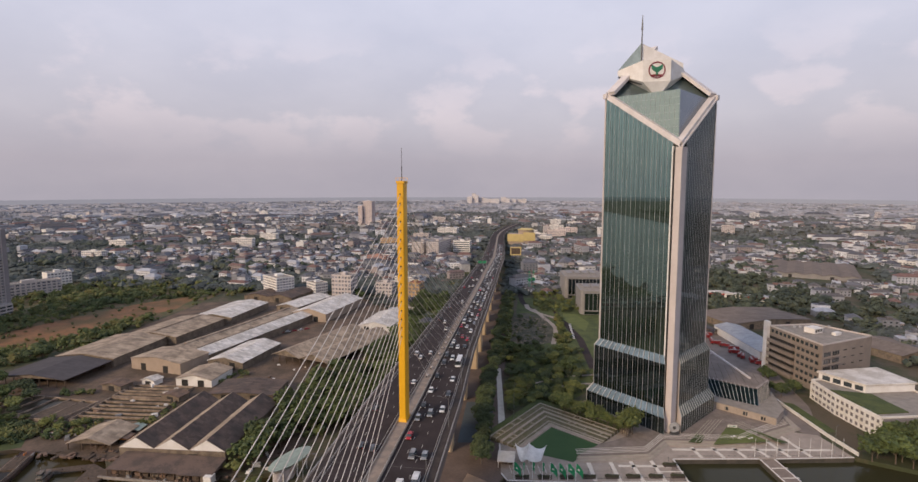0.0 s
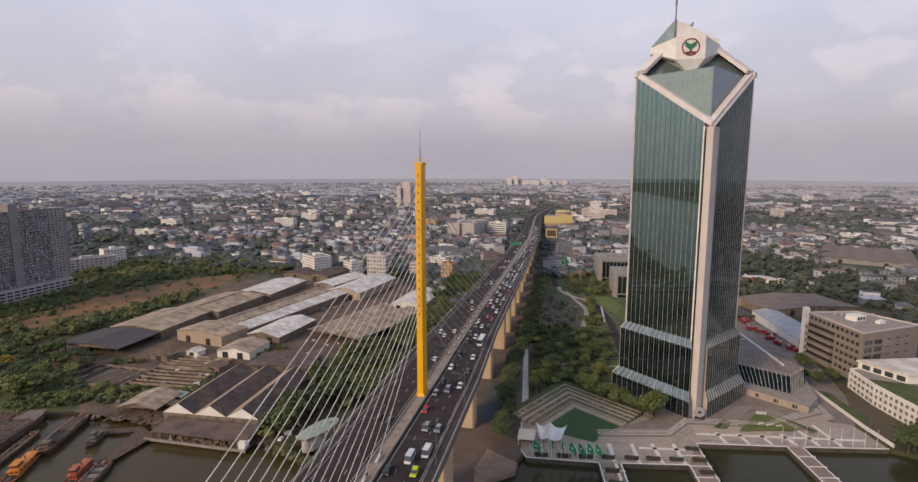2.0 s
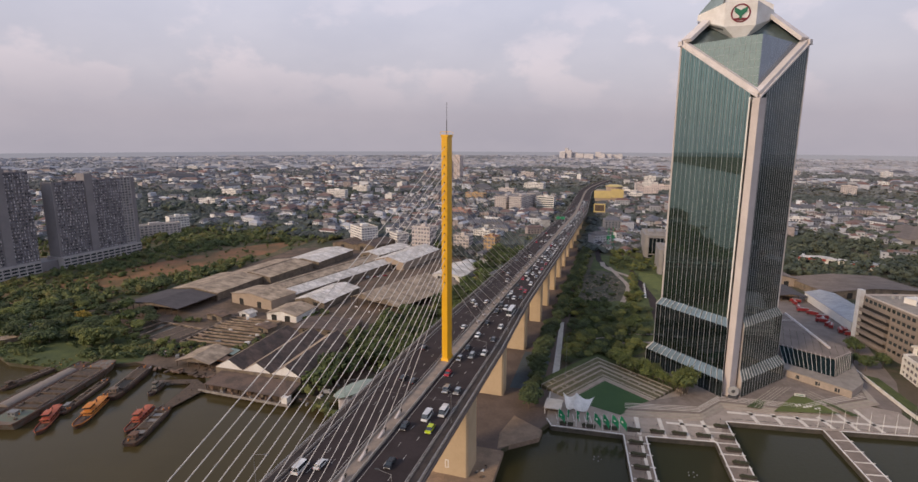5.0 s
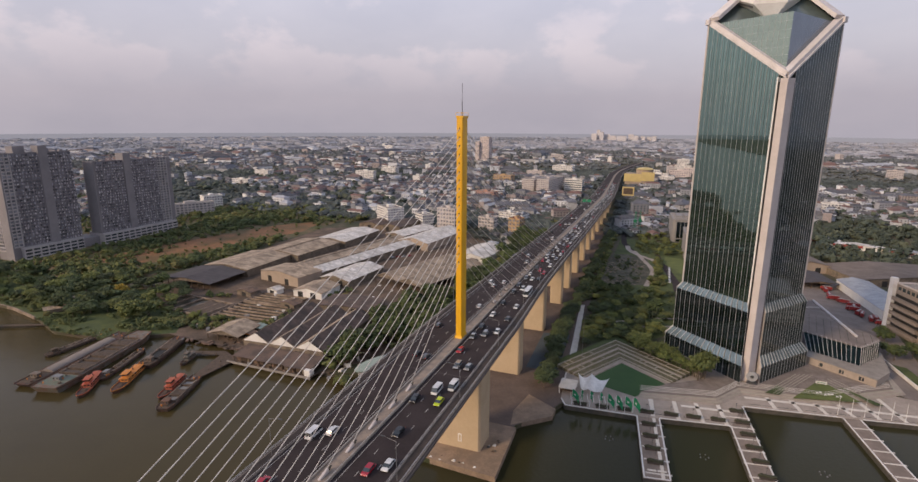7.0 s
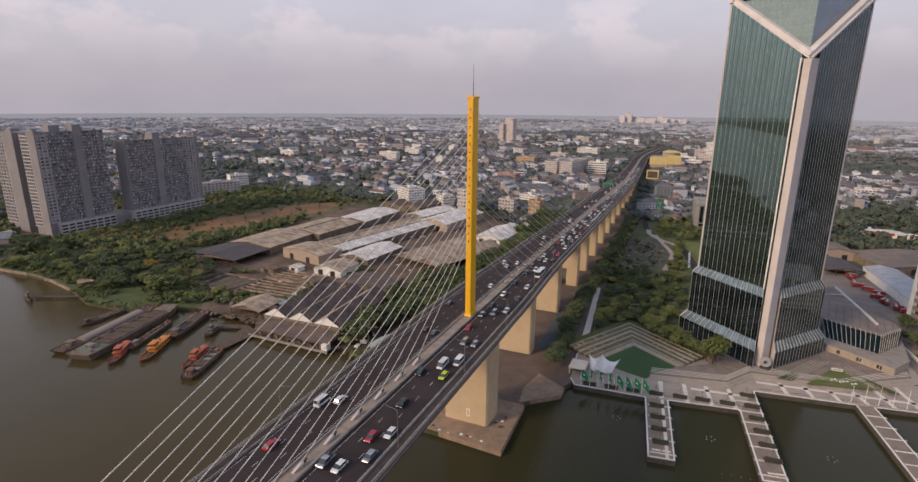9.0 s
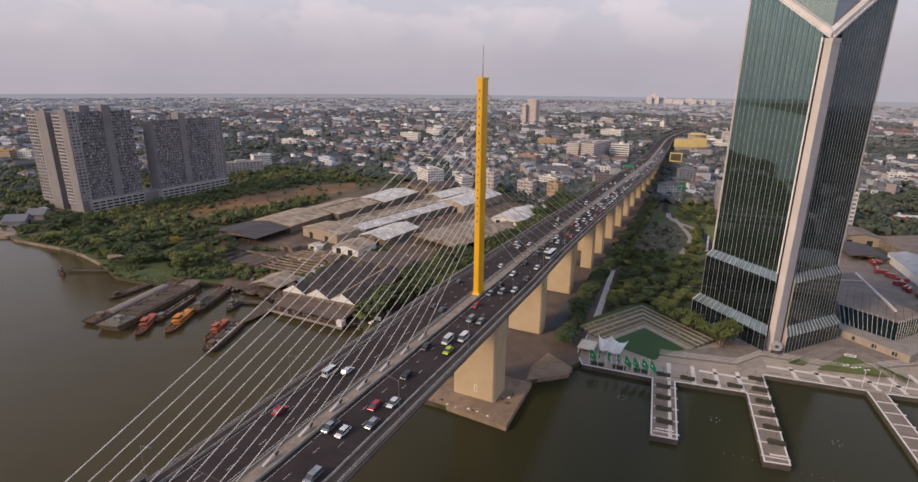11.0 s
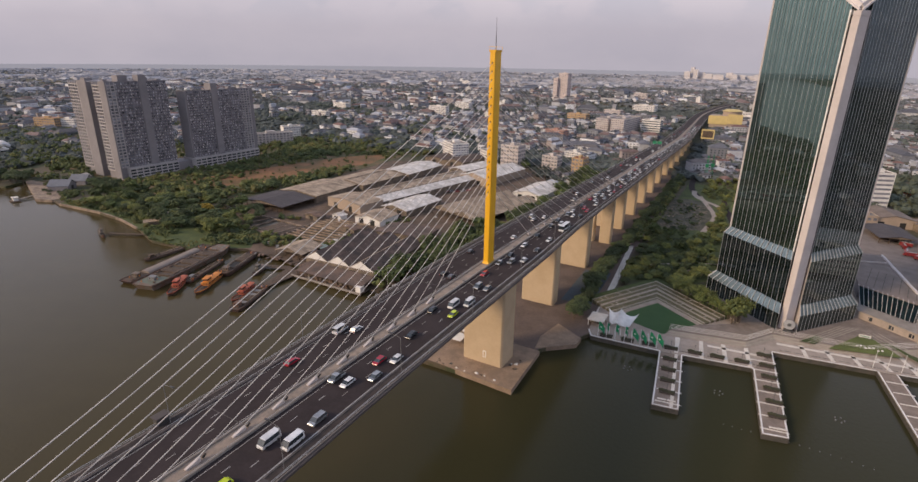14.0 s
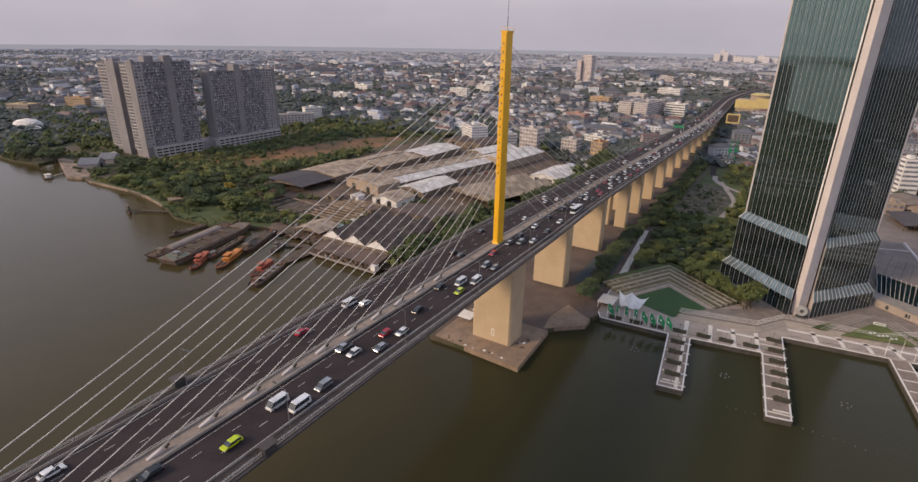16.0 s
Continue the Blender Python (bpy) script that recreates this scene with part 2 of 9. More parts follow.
CITY_WALLS = [(0.58, 0.595, 0.63), (0.33, 0.335, 0.36), (0.235, 0.248, 0.28), (0.74, 0.755, 0.785), (0.33, 0.285, 0.28), (0.40, 0.405, 0.42), (0.195, 0.207, 0.235), (0.45, 0.47, 0.52)]
CITY_ROOFS = [(0.105, 0.106, 0.122), (0.140, 0.145, 0.168), (0.185, 0.112, 0.100), (0.088, 0.091, 0.108), (0.40, 0.42, 0.47), (0.122, 0.114, 0.118), (0.175, 0.124, 0.116), (0.125, 0.130, 0.152)]
M = dict(
    water=material("river_water", (0.064, 0.0500, 0.0215), 0.13, second=(0.055, 0.0430, 0.0185), size=90, amount=0.4, bump=0.12, bump_size=1.6, spec=0.10),
    soil=material("scrub_ground", (0.090, 0.070, 0.045), 0.95, second=(0.042, 0.050, 0.020), size=38, grain=4, amount=0.75, bump=0.3, bump_size=2),
    pad=material("dusty_pier_slab", (0.300, 0.215, 0.150), 0.95, second=(0.200, 0.145, 0.105), size=6, grain=0.7, amount=0.55, bump=0.02, bump_size=0.3),
    dirt=material("trodden_earth", (0.135, 0.098, 0.081), 0.95, second=(0.090, 0.066, 0.055), size=14, grain=1.2, amount=0.5, bump=0.05, bump_size=0.6),
    yard_dirt=material("oily_yard_earth", (0.146, 0.098, 0.068), 0.95, second=(0.066, 0.048, 0.032), size=14, grain=1.2, amount=0.5, bump=0.05, bump_size=0.6),
    grass=material("grass", (0.080, 0.098, 0.026), 0.95, second=(0.046, 0.064, 0.019), size=9, grain=0.8, amount=0.6, bump=0.1, bump_size=0.3),
    scrub=material("rough_scrub_field", (0.062, 0.076, 0.024), 0.95, second=(0.135, 0.092, 0.046), size=17, grain=2.0, amount=0.75, bump=0.3, bump_size=1.5),
    dry_grass=material("dry_grass_field", (0.240, 0.112, 0.050), 0.95, second=(0.118, 0.078, 0.031), size=26, grain=2.5, amount=0.6, bump=0.3, bump_size=1.5),
    lawn_bright=material("mown_lawn", (0.120, 0.140, 0.036), 0.95, second=(0.085, 0.105, 0.030), size=6, grain=0.6, amount=0.5),
    court=material("green_sports_turf", (0.030, 0.076, 0.022), 0.9, second=(0.038, 0.086, 0.026), size=8, grain=0.5, amount=0.3),
    asphalt=material("asphalt", (0.046, 0.0355, 0.0355), 0.95, second=(0.034, 0.0265, 0.0265), size=7, grain=0.7, amount=0.6, bump=0.01, bump_size=0.1, spec=0.2),
    quay=material("stained_quay_concrete", (0.085, 0.074, 0.060), 0.9, second=(0.050, 0.046, 0.038), size=3, grain=0.5, amount=0.6),
    walk=material("dark_walkway_screed", (0.070, 0.056, 0.050), 0.95, second=(0.048, 0.040, 0.036), size=3, grain=0.4, amount=0.6, spec=0.2),
    line=material("road_paint", (0.46, 0.44, 0.41), 0.8, second=(0.26, 0.24, 0.22), size=2, amount=0.5),
    concrete=material("concrete", (0.30, 0.265, 0.23), 0.88, second=(0.21, 0.185, 0.16), size=4, grain=0.4, amount=0.4, bump=0.01, bump_size=0.2),
    edge=material("weathered_parapet_concrete", (0.215, 0.182, 0.160), 0.9, second=(0.150, 0.130, 0.116), size=4, grain=0.4, amount=0.5),
    median=material("weathered_median_concrete", (0.30, 0.235, 0.185), 0.9, second=(0.20, 0.165, 0.135), size=3, grain=0.4, amount=0.5),
    girder=material("deck_steel_paint", (0.082, 0.067, 0.062), 0.8, second=(0.060, 0.050, 0.047), size=6, amount=0.4),
    pier=material("cream_pier_render", (0.50, 0.385, 0.255), 0.85, second=(0.44, 0.335, 0.215), size=9, grain=0.9, amount=0.35, bump=0.01, bump_size=0.3),
    rail=material("galvanised_rail", (0.44, 0.43, 0.42), 0.5, 0.3, size=3),
    yellow=material("yellow_steel_paint", (0.78, 0.42, 0.012), 0.45, second=(0.70, 0.36, 0.010), size=7, grain=0.8, amount=0.35),
    # near-black sheets in this colour stand in for unlit openings
    dark=material("dark_opening", (0.020, 0.019, 0.018), 0.8, size=2),
    cable=material("white_cable_sheath", (0.66, 0.60, 0.54), 0.5, size=5),
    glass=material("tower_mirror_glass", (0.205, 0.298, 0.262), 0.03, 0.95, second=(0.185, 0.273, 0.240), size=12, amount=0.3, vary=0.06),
    # darker copy of the tower glass; a dull reflection is put into its tint
    glass_dark=material("tower_glass_dark_tint", (0.112, 0.152, 0.168), 0.03, 0.95, second=(0.099, 0.136, 0.151), size=12, amount=0.3, vary=0.06),
    skirt_glass=material("pale_skirt_glass", (0.215, 0.270, 0.272), 0.2, 0.6, size=6, vary=0.1),
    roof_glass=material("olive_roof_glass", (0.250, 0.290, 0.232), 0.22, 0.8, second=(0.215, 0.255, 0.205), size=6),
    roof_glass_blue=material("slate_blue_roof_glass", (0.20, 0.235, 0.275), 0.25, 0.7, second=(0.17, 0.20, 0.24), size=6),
    podium_glass=material("teal_slanting_glass", (0.046, 0.078, 0.082), 0.06, 0.8, second=(0.036, 0.062, 0.068), size=8, vary=0.25),
    condo_glass=material("curtained_window_glass", (0.225, 0.222, 0.250), 0.25, second=(0.130, 0.132, 0.155), size=5, grain=1.5, amount=0.75, island=0.5),
    pane=material("window_glass", (0.045, 0.055, 0.062), 0.08, 0.0, size=4, vary=0.3, spec=0.8),
    fin=material("grey_aluminium_fin", (0.40, 0.40, 0.395), 0.55, 0.2, size=6),
    mullion=material("dark_green_mullion", (0.060, 0.075, 0.070), 0.5, 0.2, size=6),
    annex=material("grey_stone_cladding", (0.245, 0.232, 0.224), 0.7, second=(0.205, 0.194, 0.188), size=7, grain=0.9, amount=0.4),
    yard=material("grey_brown_yard_paving", (0.205, 0.168, 0.146), 0.92, second=(0.150, 0.124, 0.109), size=8, grain=0.7, amount=0.55),
    coping=material("pale_coping_cladding", (0.62, 0.575, 0.56), 0.6, second=(0.53, 0.49, 0.475), size=6, grain=0.8, amount=0.5),
    clad=material("pale_stone_cladding", (0.53, 0.475, 0.45), 0.65, second=(0.46, 0.41, 0.385), size=9, grain=1.0, amount=0.4),
    white=material("white_paint", (0.74, 0.72, 0.69), 0.65, second=(0.62, 0.59, 0.55), size=6, grain=0.8, amount=0.4),
    plaza=material("plaza_paving", (0.245, 0.192, 0.155), 0.88, second=(0.170, 0.134, 0.110), size=5, grain=0.5, amount=0.5),
    promenade=material("grey_beige_promenade", (0.370, 0.310, 0.262), 0.88, second=(0.285, 0.238, 0.200), size=5, grain=0.5, amount=0.5),
    steps=material("pale_stone_steps", (0.385, 0.345, 0.280), 0.88, second=(0.300, 0.265, 0.212), size=3, amount=0.4),
    plaza_up=material("grey_stone_setts", (0.235, 0.190, 0.160), 0.88, second=(0.165, 0.133, 0.112), size=4, grain=0.4, amount=0.55),
    terrace=material("dull_planted_terrace", (0.105, 0.098, 0.046), 0.95, second=(0.145, 0.124, 0.078), size=2.5, grain=0.4, amount=0.7, bump=0.05, bump_size=0.3),
    pale=material("pale_paving_band", (0.68, 0.62, 0.55), 0.85, second=(0.55, 0.50, 0.43), size=3, amount=0.4),
    planter=material("dark_brown_planter", (0.062, 0.048, 0.040), 0.85, second=(0.044, 0.036, 0.030), size=1.0),
    hedge=material("clipped_hedge", (0.050, 0.050, 0.026), 0.9, second=(0.032, 0.034, 0.018), size=0.8, grain=0.15, bump=0.1, bump_size=0.2),
    leaf=material("tree_leaves", (0.078, 0.100, 0.027), 0.8, second=(0.034, 0.052, 0.016), size=3.5, grain=0.6, amount=0.7, vary=0.35),
    leaf_pale=material("young_tree_leaves", (0.130, 0.145, 0.034), 0.75, second=(0.062, 0.082, 0.024), size=2.5, grain=0.5, amount=0.7, vary=0.25),
    blossom=material("yellow_blossom", (0.36, 0.25, 0.030), 0.8, second=(0.20, 0.15, 0.028), size=2.0, grain=0.4, amount=0.6),
    wood_far=material("massed_foliage", (0.165, 0.160, 0.060), 0.85, second=(0.078, 0.098, 0.040), size=16, grain=1.0, amount=0.75, bump=0.5, bump_size=0.8, cells=7.0, palette=[(0.70, 0.78, 0.60), (0.50, 0.60, 0.50), (0.86, 0.90, 0.68), (0.60, 0.70, 0.58), (0.90, 0.82, 0.68), (0.74, 0.84, 0.60), (0.56, 0.66, 0.52)]),
    wood_green=material("muted_green_foliage", (0.094, 0.106, 0.080), 0.9, second=(0.055, 0.067, 0.055), size=14, grain=1.4, amount=0.7, cells=9.0, palette=[(0.80, 0.86, 0.80), (0.60, 0.68, 0.66), (1.0, 0.98, 0.80), (0.70, 0.78, 0.72), (0.90, 0.94, 0.80)]),
    leaf_olive=material("olive_tree_leaves", (0.150, 0.158, 0.040), 0.8, second=(0.078, 0.096, 0.028), size=4, grain=0.6, amount=0.7, vary=0.3),
    leaf_deep=material("deep_green_tree_leaves", (0.070, 0.092, 0.034), 0.8, second=(0.038, 0.054, 0.021), size=4, grain=0.6, amount=0.7, vary=0.3),
    park_earth=material("worn_park_earth", (0.112, 0.095, 0.066), 0.95, second=(0.046, 0.050, 0.028), size=9, grain=1.0, amount=0.75, bump=0.1, bump_size=0.5),
    house_roof=material("slate_blue_house_roof", (0.150, 0.160, 0.185), 0.8, second=(0.118, 0.126, 0.148), size=5, grain=0.6, amount=0.5),
    # haze put into colour: town trees and far ground pale with distance
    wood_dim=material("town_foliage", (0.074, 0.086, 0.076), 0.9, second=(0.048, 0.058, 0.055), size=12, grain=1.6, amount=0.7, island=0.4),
    wood_mid=material("midground_foliage_hazed", (0.118, 0.125, 0.124), 0.9, second=(0.088, 0.096, 0.096), size=20, grain=3, amount=0.6, island=0.35),
    far_plain=material("built_up_ground_hazed", (0.250, 0.253, 0.274), 0.95, second=(0.200, 0.206, 0.222), size=120, grain=18, amount=0.6),
    office=material("brown_grey_render", (0.250, 0.205, 0.172), 0.85, second=(0.205, 0.170, 0.145), size=8, grain=1.0, amount=0.4),
    # haze is strongest in the colour of the most distant trees
    wood_pale=material("distant_foliage_hazed", (0.215, 0.222, 0.240), 0.9, second=(0.185, 0.192, 0.208), size=30, grain=4, amount=0.6, island=0.3),
    bark=material("bark", (0.13, 0.10, 0.075), 0.9, size=0.6),
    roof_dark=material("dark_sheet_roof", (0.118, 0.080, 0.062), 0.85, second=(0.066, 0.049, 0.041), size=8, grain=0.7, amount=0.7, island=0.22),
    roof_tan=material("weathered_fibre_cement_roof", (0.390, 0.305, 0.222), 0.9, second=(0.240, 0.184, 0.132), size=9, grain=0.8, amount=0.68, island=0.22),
    roof_pale=material("pale_sheet_roof", (0.67, 0.63, 0.585), 0.55, second=(0.46, 0.415, 0.36), size=9, grain=0.9, amount=0.6, island=0.22),
    roof_slate=material("dark_slate_sheet_roof", (0.070, 0.060, 0.062), 0.8, second=(0.052, 0.045, 0.047), size=9, grain=0.8, amount=0.5, island=0.12),
    roof_blue=material("blue_grey_sheet_roof", (0.37, 0.375, 0.39), 0.6, second=(0.29, 0.295, 0.31), size=9, grain=0.9, amount=0.5, island=0.1),
    roof_brown=material("brown_asbestos_roof", (0.190, 0.150, 0.122), 0.9, second=(0.140, 0.110, 0.092), size=10, grain=0.9, amount=0.55, island=0.12),
    roof_rust=material("rusty_sheet_roof", (0.175, 0.110, 0.075), 0.85, second=(0.110, 0.075, 0.055), size=4, grain=0.6, amount=0.6, island=0.15),
    shed_wall=material("grimy_shed_wall", (0.21, 0.165, 0.12), 0.9, second=(0.12, 0.095, 0.072), size=4, grain=0.5, amount=0.6),
    tank=material("stained_tank_concrete", (0.31, 0.24, 0.18), 0.92, second=(0.150, 0.112, 0.085), size=5, grain=0.6, amount=0.6, bump=0.03, bump_size=0.4),
    sump=material("stagnant_tank_water", (0.030, 0.025, 0.017), 0.35, second=(0.040, 0.036, 0.020), size=4, spec=0.2),
    rust_steel=material("rusty_painted_steel", (0.155, 0.082, 0.052), 0.85, second=(0.085, 0.060, 0.050), size=1.6, grain=0.3, amount=0.7),
    timber=material("weathered_timber", (0.110, 0.076, 0.052), 0.92, second=(0.060, 0.044, 0.033), size=1.5, grain=0.3, amount=0.6),
    condo=material("condo_grey_render", (0.235, 0.218, 0.224), 0.85, second=(0.190, 0.177, 0.185), size=20, grain=2, amount=0.4),
    balcony_mix=material("balcony_clutter", (1.0, 1.0, 1.0), 0.85, second=(0.85, 0.84, 0.84), size=4, palette=[(0.54, 0.51, 0.53), (0.42, 0.395, 0.43), (0.66, 0.63, 0.64), (0.34, 0.325, 0.35), (0.60, 0.56, 0.56), (0.48, 0.46, 0.49)]),
    condo_white=material("condo_pale_balcony_render", (0.42, 0.39, 0.38), 0.85, second=(0.35, 0.325, 0.32), size=16, grain=2, amount=0.4),
    condo_dark=material("condo_darker_render", (0.215, 0.202, 0.216), 0.85, second=(0.176, 0.166, 0.180), size=20, amount=0.4),
    ochre=material("orange_render", (0.46, 0.31, 0.16), 0.85, second=(0.38, 0.26, 0.14), size=6, grain=1.0, amount=0.4),
    salmon=material("salmon_render", (0.42, 0.235, 0.185), 0.85, second=(0.34, 0.20, 0.16), size=6, grain=1.0, amount=0.4),
    salmon_pale=material("pale_pink_render", (0.62, 0.53, 0.50), 0.85, second=(0.55, 0.47, 0.44), size=8, grain=1.0, amount=0.4),
    shop_red=material("red_shop_fascia", (0.34, 0.045, 0.035), 0.6, second=(0.26, 0.05, 0.04), size=3),
    red_tile=material("red_tile_roof", (0.30, 0.075, 0.050), 0.8, second=(0.21, 0.065, 0.048), size=4, grain=0.8, amount=0.5),
    beige=material("beige_render", (0.36, 0.285, 0.22), 0.85, second=(0.30, 0.235, 0.18), size=8, amount=0.4),
    city_wall=material("town_walls", (1.0, 1.0, 1.0), 0.85, second=(0.80, 0.78, 0.76), size=6, grain=1.5, amount=0.5, palette=CITY_WALLS),
    city_roof=material("town_roofs", (1.0, 1.0, 1.0), 0.85, second=(0.74, 0.72, 0.70), size=5, grain=1.0, amount=0.6, palette=CITY_ROOFS),
    # haze put into colour: the far town is pale, bluish and low in contrast
    far_wall=material("far_town_walls_hazed", (1.0, 1.0, 1.0), 0.9, second=(0.86, 0.85, 0.85), size=12, grain=3, amount=0.5, palette=[(0.36, 0.363, 0.395), (0.33, 0.333, 0.365), (0.43, 0.433, 0.465), (0.31, 0.313, 0.345), (0.34, 0.336, 0.36), (0.39, 0.393, 0.425)]),
    far_roof=material("far_town_roofs_hazed", (1.0, 1.0, 1.0), 0.9, second=(0.80, 0.79, 0.79), size=10, grain=3, amount=0.5, palette=[(0.29, 0.293, 0.318), (0.33, 0.335, 0.36), (0.30, 0.282, 0.292), (0.27, 0.274, 0.296), (0.42, 0.425, 0.455), (0.30, 0.304, 0.328)]),
    rubber=material("rubber", (0.02, 0.02, 0.02), 0.8, size=1),
    lamp_grey=material("dull_galvanised_post", (0.24, 0.235, 0.23), 0.6, 0.3, size=2),
    steel=material("dark_steel", (0.10, 0.10, 0.10), 0.5, 0.5, size=1),
    lamp_red=material("red_lens", (0.35, 0.01, 0.01), 0.3, size=1),
    lamp_clear=material("clear_lens", (0.7, 0.7, 0.68), 0.2, size=1),
    membrane=material("white_tent_membrane", (0.78, 0.77, 0.75), 0.6, size=4),
    flag=material("green_flag_cloth", (0.018, 0.270, 0.110), 0.7, size=2),
    logo_green=material("emblem_green", (0.02, 0.17, 0.09), 0.5, size=3),
    logo_red=material("emblem_maroon", (0.20, 0.02, 0.03), 0.5, size=3),
    hull=material("barge_hull", (0.042, 0.032, 0.030), 0.85, second=(0.110, 0.052, 0.032), size=3, grain=0.4, amount=0.6),
    hull_grey=material("grey_green_hull", (0.150, 0.150, 0.130), 0.8, second=(0.150, 0.085, 0.052), size=3, grain=0.4, amount=0.5),
    green_roof=material("pale_green_metal_roof", (0.30, 0.36, 0.30), 0.6, second=(0.24, 0.29, 0.245), size=2),
    green_deck=material("worn_green_deck_paint", (0.110, 0.150, 0.110), 0.8, second=(0.150, 0.130, 0.100), size=2, amount=0.5),
    tug_red=material("faded_red_paint", (0.36, 0.060, 0.038), 0.6, second=(0.40, 0.13, 0.055), size=1.5),
    tug_orange=material("orange_paint", (0.60, 0.22, 0.03), 0.6, second=(0.45, 0.16, 0.03), size=1.5),
    cargo=material("sand_cargo", (0.085, 0.064, 0.052), 0.95, second=(0.070, 0.056, 0.046), size=3, bump=0.1, bump_size=0.6),
    tarp=material("grey_tarpaulin", (0.22, 0.21, 0.20), 0.7, size=2),
    red=material("red_coachwork", (0.27, 0.028, 0.028), 0.4, size=2, vary=0.2),
    blue_court=material("blue_court_paint", (0.060, 0.080, 0.094), 0.9, second=(0.050, 0.062, 0.072), size=5),
    sign_green=material("green_sign_board", (0.012, 0.22, 0.10), 0.6, size=4),
    billboard=material("yellow_billboard", (0.54, 0.42, 0.17), 0.6, second=(0.46, 0.36, 0.15), size=10),
)
# the east side's duller reflections are put into the water's colour
darken_east(M["water"], (0.037, 0.0355, 0.0175), -70.0, 30.0)
CAR_PAINT = [material("car_paint_" + n, c, 0.25, me, size=3, spec=0.6) for n, c, me in (
    ("white", (0.72, 0.72, 0.72), 0.0), ("silver", (0.42, 0.43, 0.44), 0.6), ("black", (0.02, 0.02, 0.022), 0.0),
    ("grey", (0.13, 0.13, 0.14), 0.5), ("red", (0.40, 0.02, 0.04), 0.0), ("lime", (0.50, 0.60, 0.01), 0.0))]

# ---- mesh helpers ----


class Mesh:
    """Collects points and faces for one mesh."""

    def __init__(self):
        self.v, self.f = [], []

    def add(self, points, faces):
        k = len(self.v)
        self.v.extend(tuple(p) for p in points)
        self.f.extend(tuple(i + k for i in face) for face in faces)
        return self

    def box(self, x0, x1, y0, y1, z0, z1, m=None):
        pts = [Vector((x, y, z)) for z in (z0, z1) for x, y in ((x0, y0), (x1, y0), (x1, y1), (x0, y1))]
        if m is not None:
            pts = [m @ p for p in pts]
        return self.add(pts, [(3, 2, 1, 0), (4, 5, 6, 7), (0, 1, 5, 4), (1, 2, 6, 5), (2, 3, 7, 6), (3, 0, 4, 7)])

    def prism(self, poly, z0, z1, top=None, m=None):
        """A right prism over a plan polygon (counter-clockwise); top: another polygon for the upper face; z1 may be a list."""
        n = len(poly)
        top = top or poly
        z1 = z1 if isinstance(z1, (list, tuple)) else [z1] * n
        pts = [Vector((x, y, z0)) for x, y in poly] + [Vector((x, y, z)) for (x, y), z in zip(top, z1)]
        if m is not None:
            pts = [m @ p for p in pts]
        return self.add(pts, [tuple(range(n))[::-1], tuple(range(n, 2 * n))] + [(i, (i + 1) % n, n + (i + 1) % n, n + i) for i in range(n)])

    def rod(self, a, b, r0, r1=None, n=6):
        a, b = Vector(a), Vector(b)
        r1 = r0 if r1 is None else r1
        q = (b - a).to_track_quat("Z", "Y")
        ring = [Vector((math.cos(2 * math.pi * i / n), math.sin(2 * math.pi * i / n), 0)) for i in range(n)]
        pts = [a + q @ (p * r0) for p in ring] + [b + q @ (p * r1) for p in ring]
        return self.add(pts, [tuple(range(n))[::-1], tuple(range(n, 2 * n))] + [(i, (i + 1) % n, n + (i + 1) % n, n + i) for i in range(n)])

    def beam(self, a, b, w, h, up=(0, 0, 1)):
        """A rectangular bar from a to b, w across and h high."""
        a, b = Vector(a), Vector(b)
        d = (b - a).normalized()
        side = d.cross(Vector(up)).normalized()
        u = side.cross(d)
        pts = [p + side * (w / 2 * i) + u * (h / 2 * j) for p in (a, b) for i, j in ((-1, -1), (1, -1), (1, 1), (-1, 1))]
        return self.add(pts, [(3, 2, 1, 0), (4, 5, 6, 7), (0, 1, 5, 4), (1, 2, 6, 5), (2, 3, 7, 6), (3, 0, 4, 7)])

    def data(self, name, mat, smooth=False):
        me = bpy.data.meshes.new(name)
        me.from_pydata(self.v, [], self.f)
        me.materials.append(mat)
        if smooth:
            me.polygons.foreach_set("use_smooth", [True] * len(me.polygons))
        me.update()
        return me


def part(name, mesh, mat, parent=None, label="", smooth=False, m=None):
    ob = new(name, mesh.data(name, mat, smooth))
    if parent is not None:
        ob.parent = parent
    if m is not None:
        ob.matrix_basis = m
    return tagged(ob, label)


def shared(name, data, parent, m):
    ob = new(name, data)
    ob.parent = parent
    ob.matrix_basis = m
    return ob


def empty(name, m, label, category, group="", kind=""):
    ob = new(name)
    ob.matrix_basis = m
    ob.empty_display_size = 0.5
    return tagged(ob, label, category, group, kind)


rng = random.Random(7)

# ---- line of the bridge ----


def bx(y):
    """x of the bridge's centre line."""
    if y < 0:
        return -0.014 * y
    x = -0.021 * y * min(1.0, 0.67 + y / 120)
    x -= 0.034 * (y - 405) if y > 480 else 0.034 * max(0.0, y - 330) ** 2 / 300
    return x + min(7.0, 0.034 * max(0.0, y - 420)) + 0.0001 * max(0.0, y - 1150) ** 2 + 0.00012 * max(0.0, y - 1060) ** 2


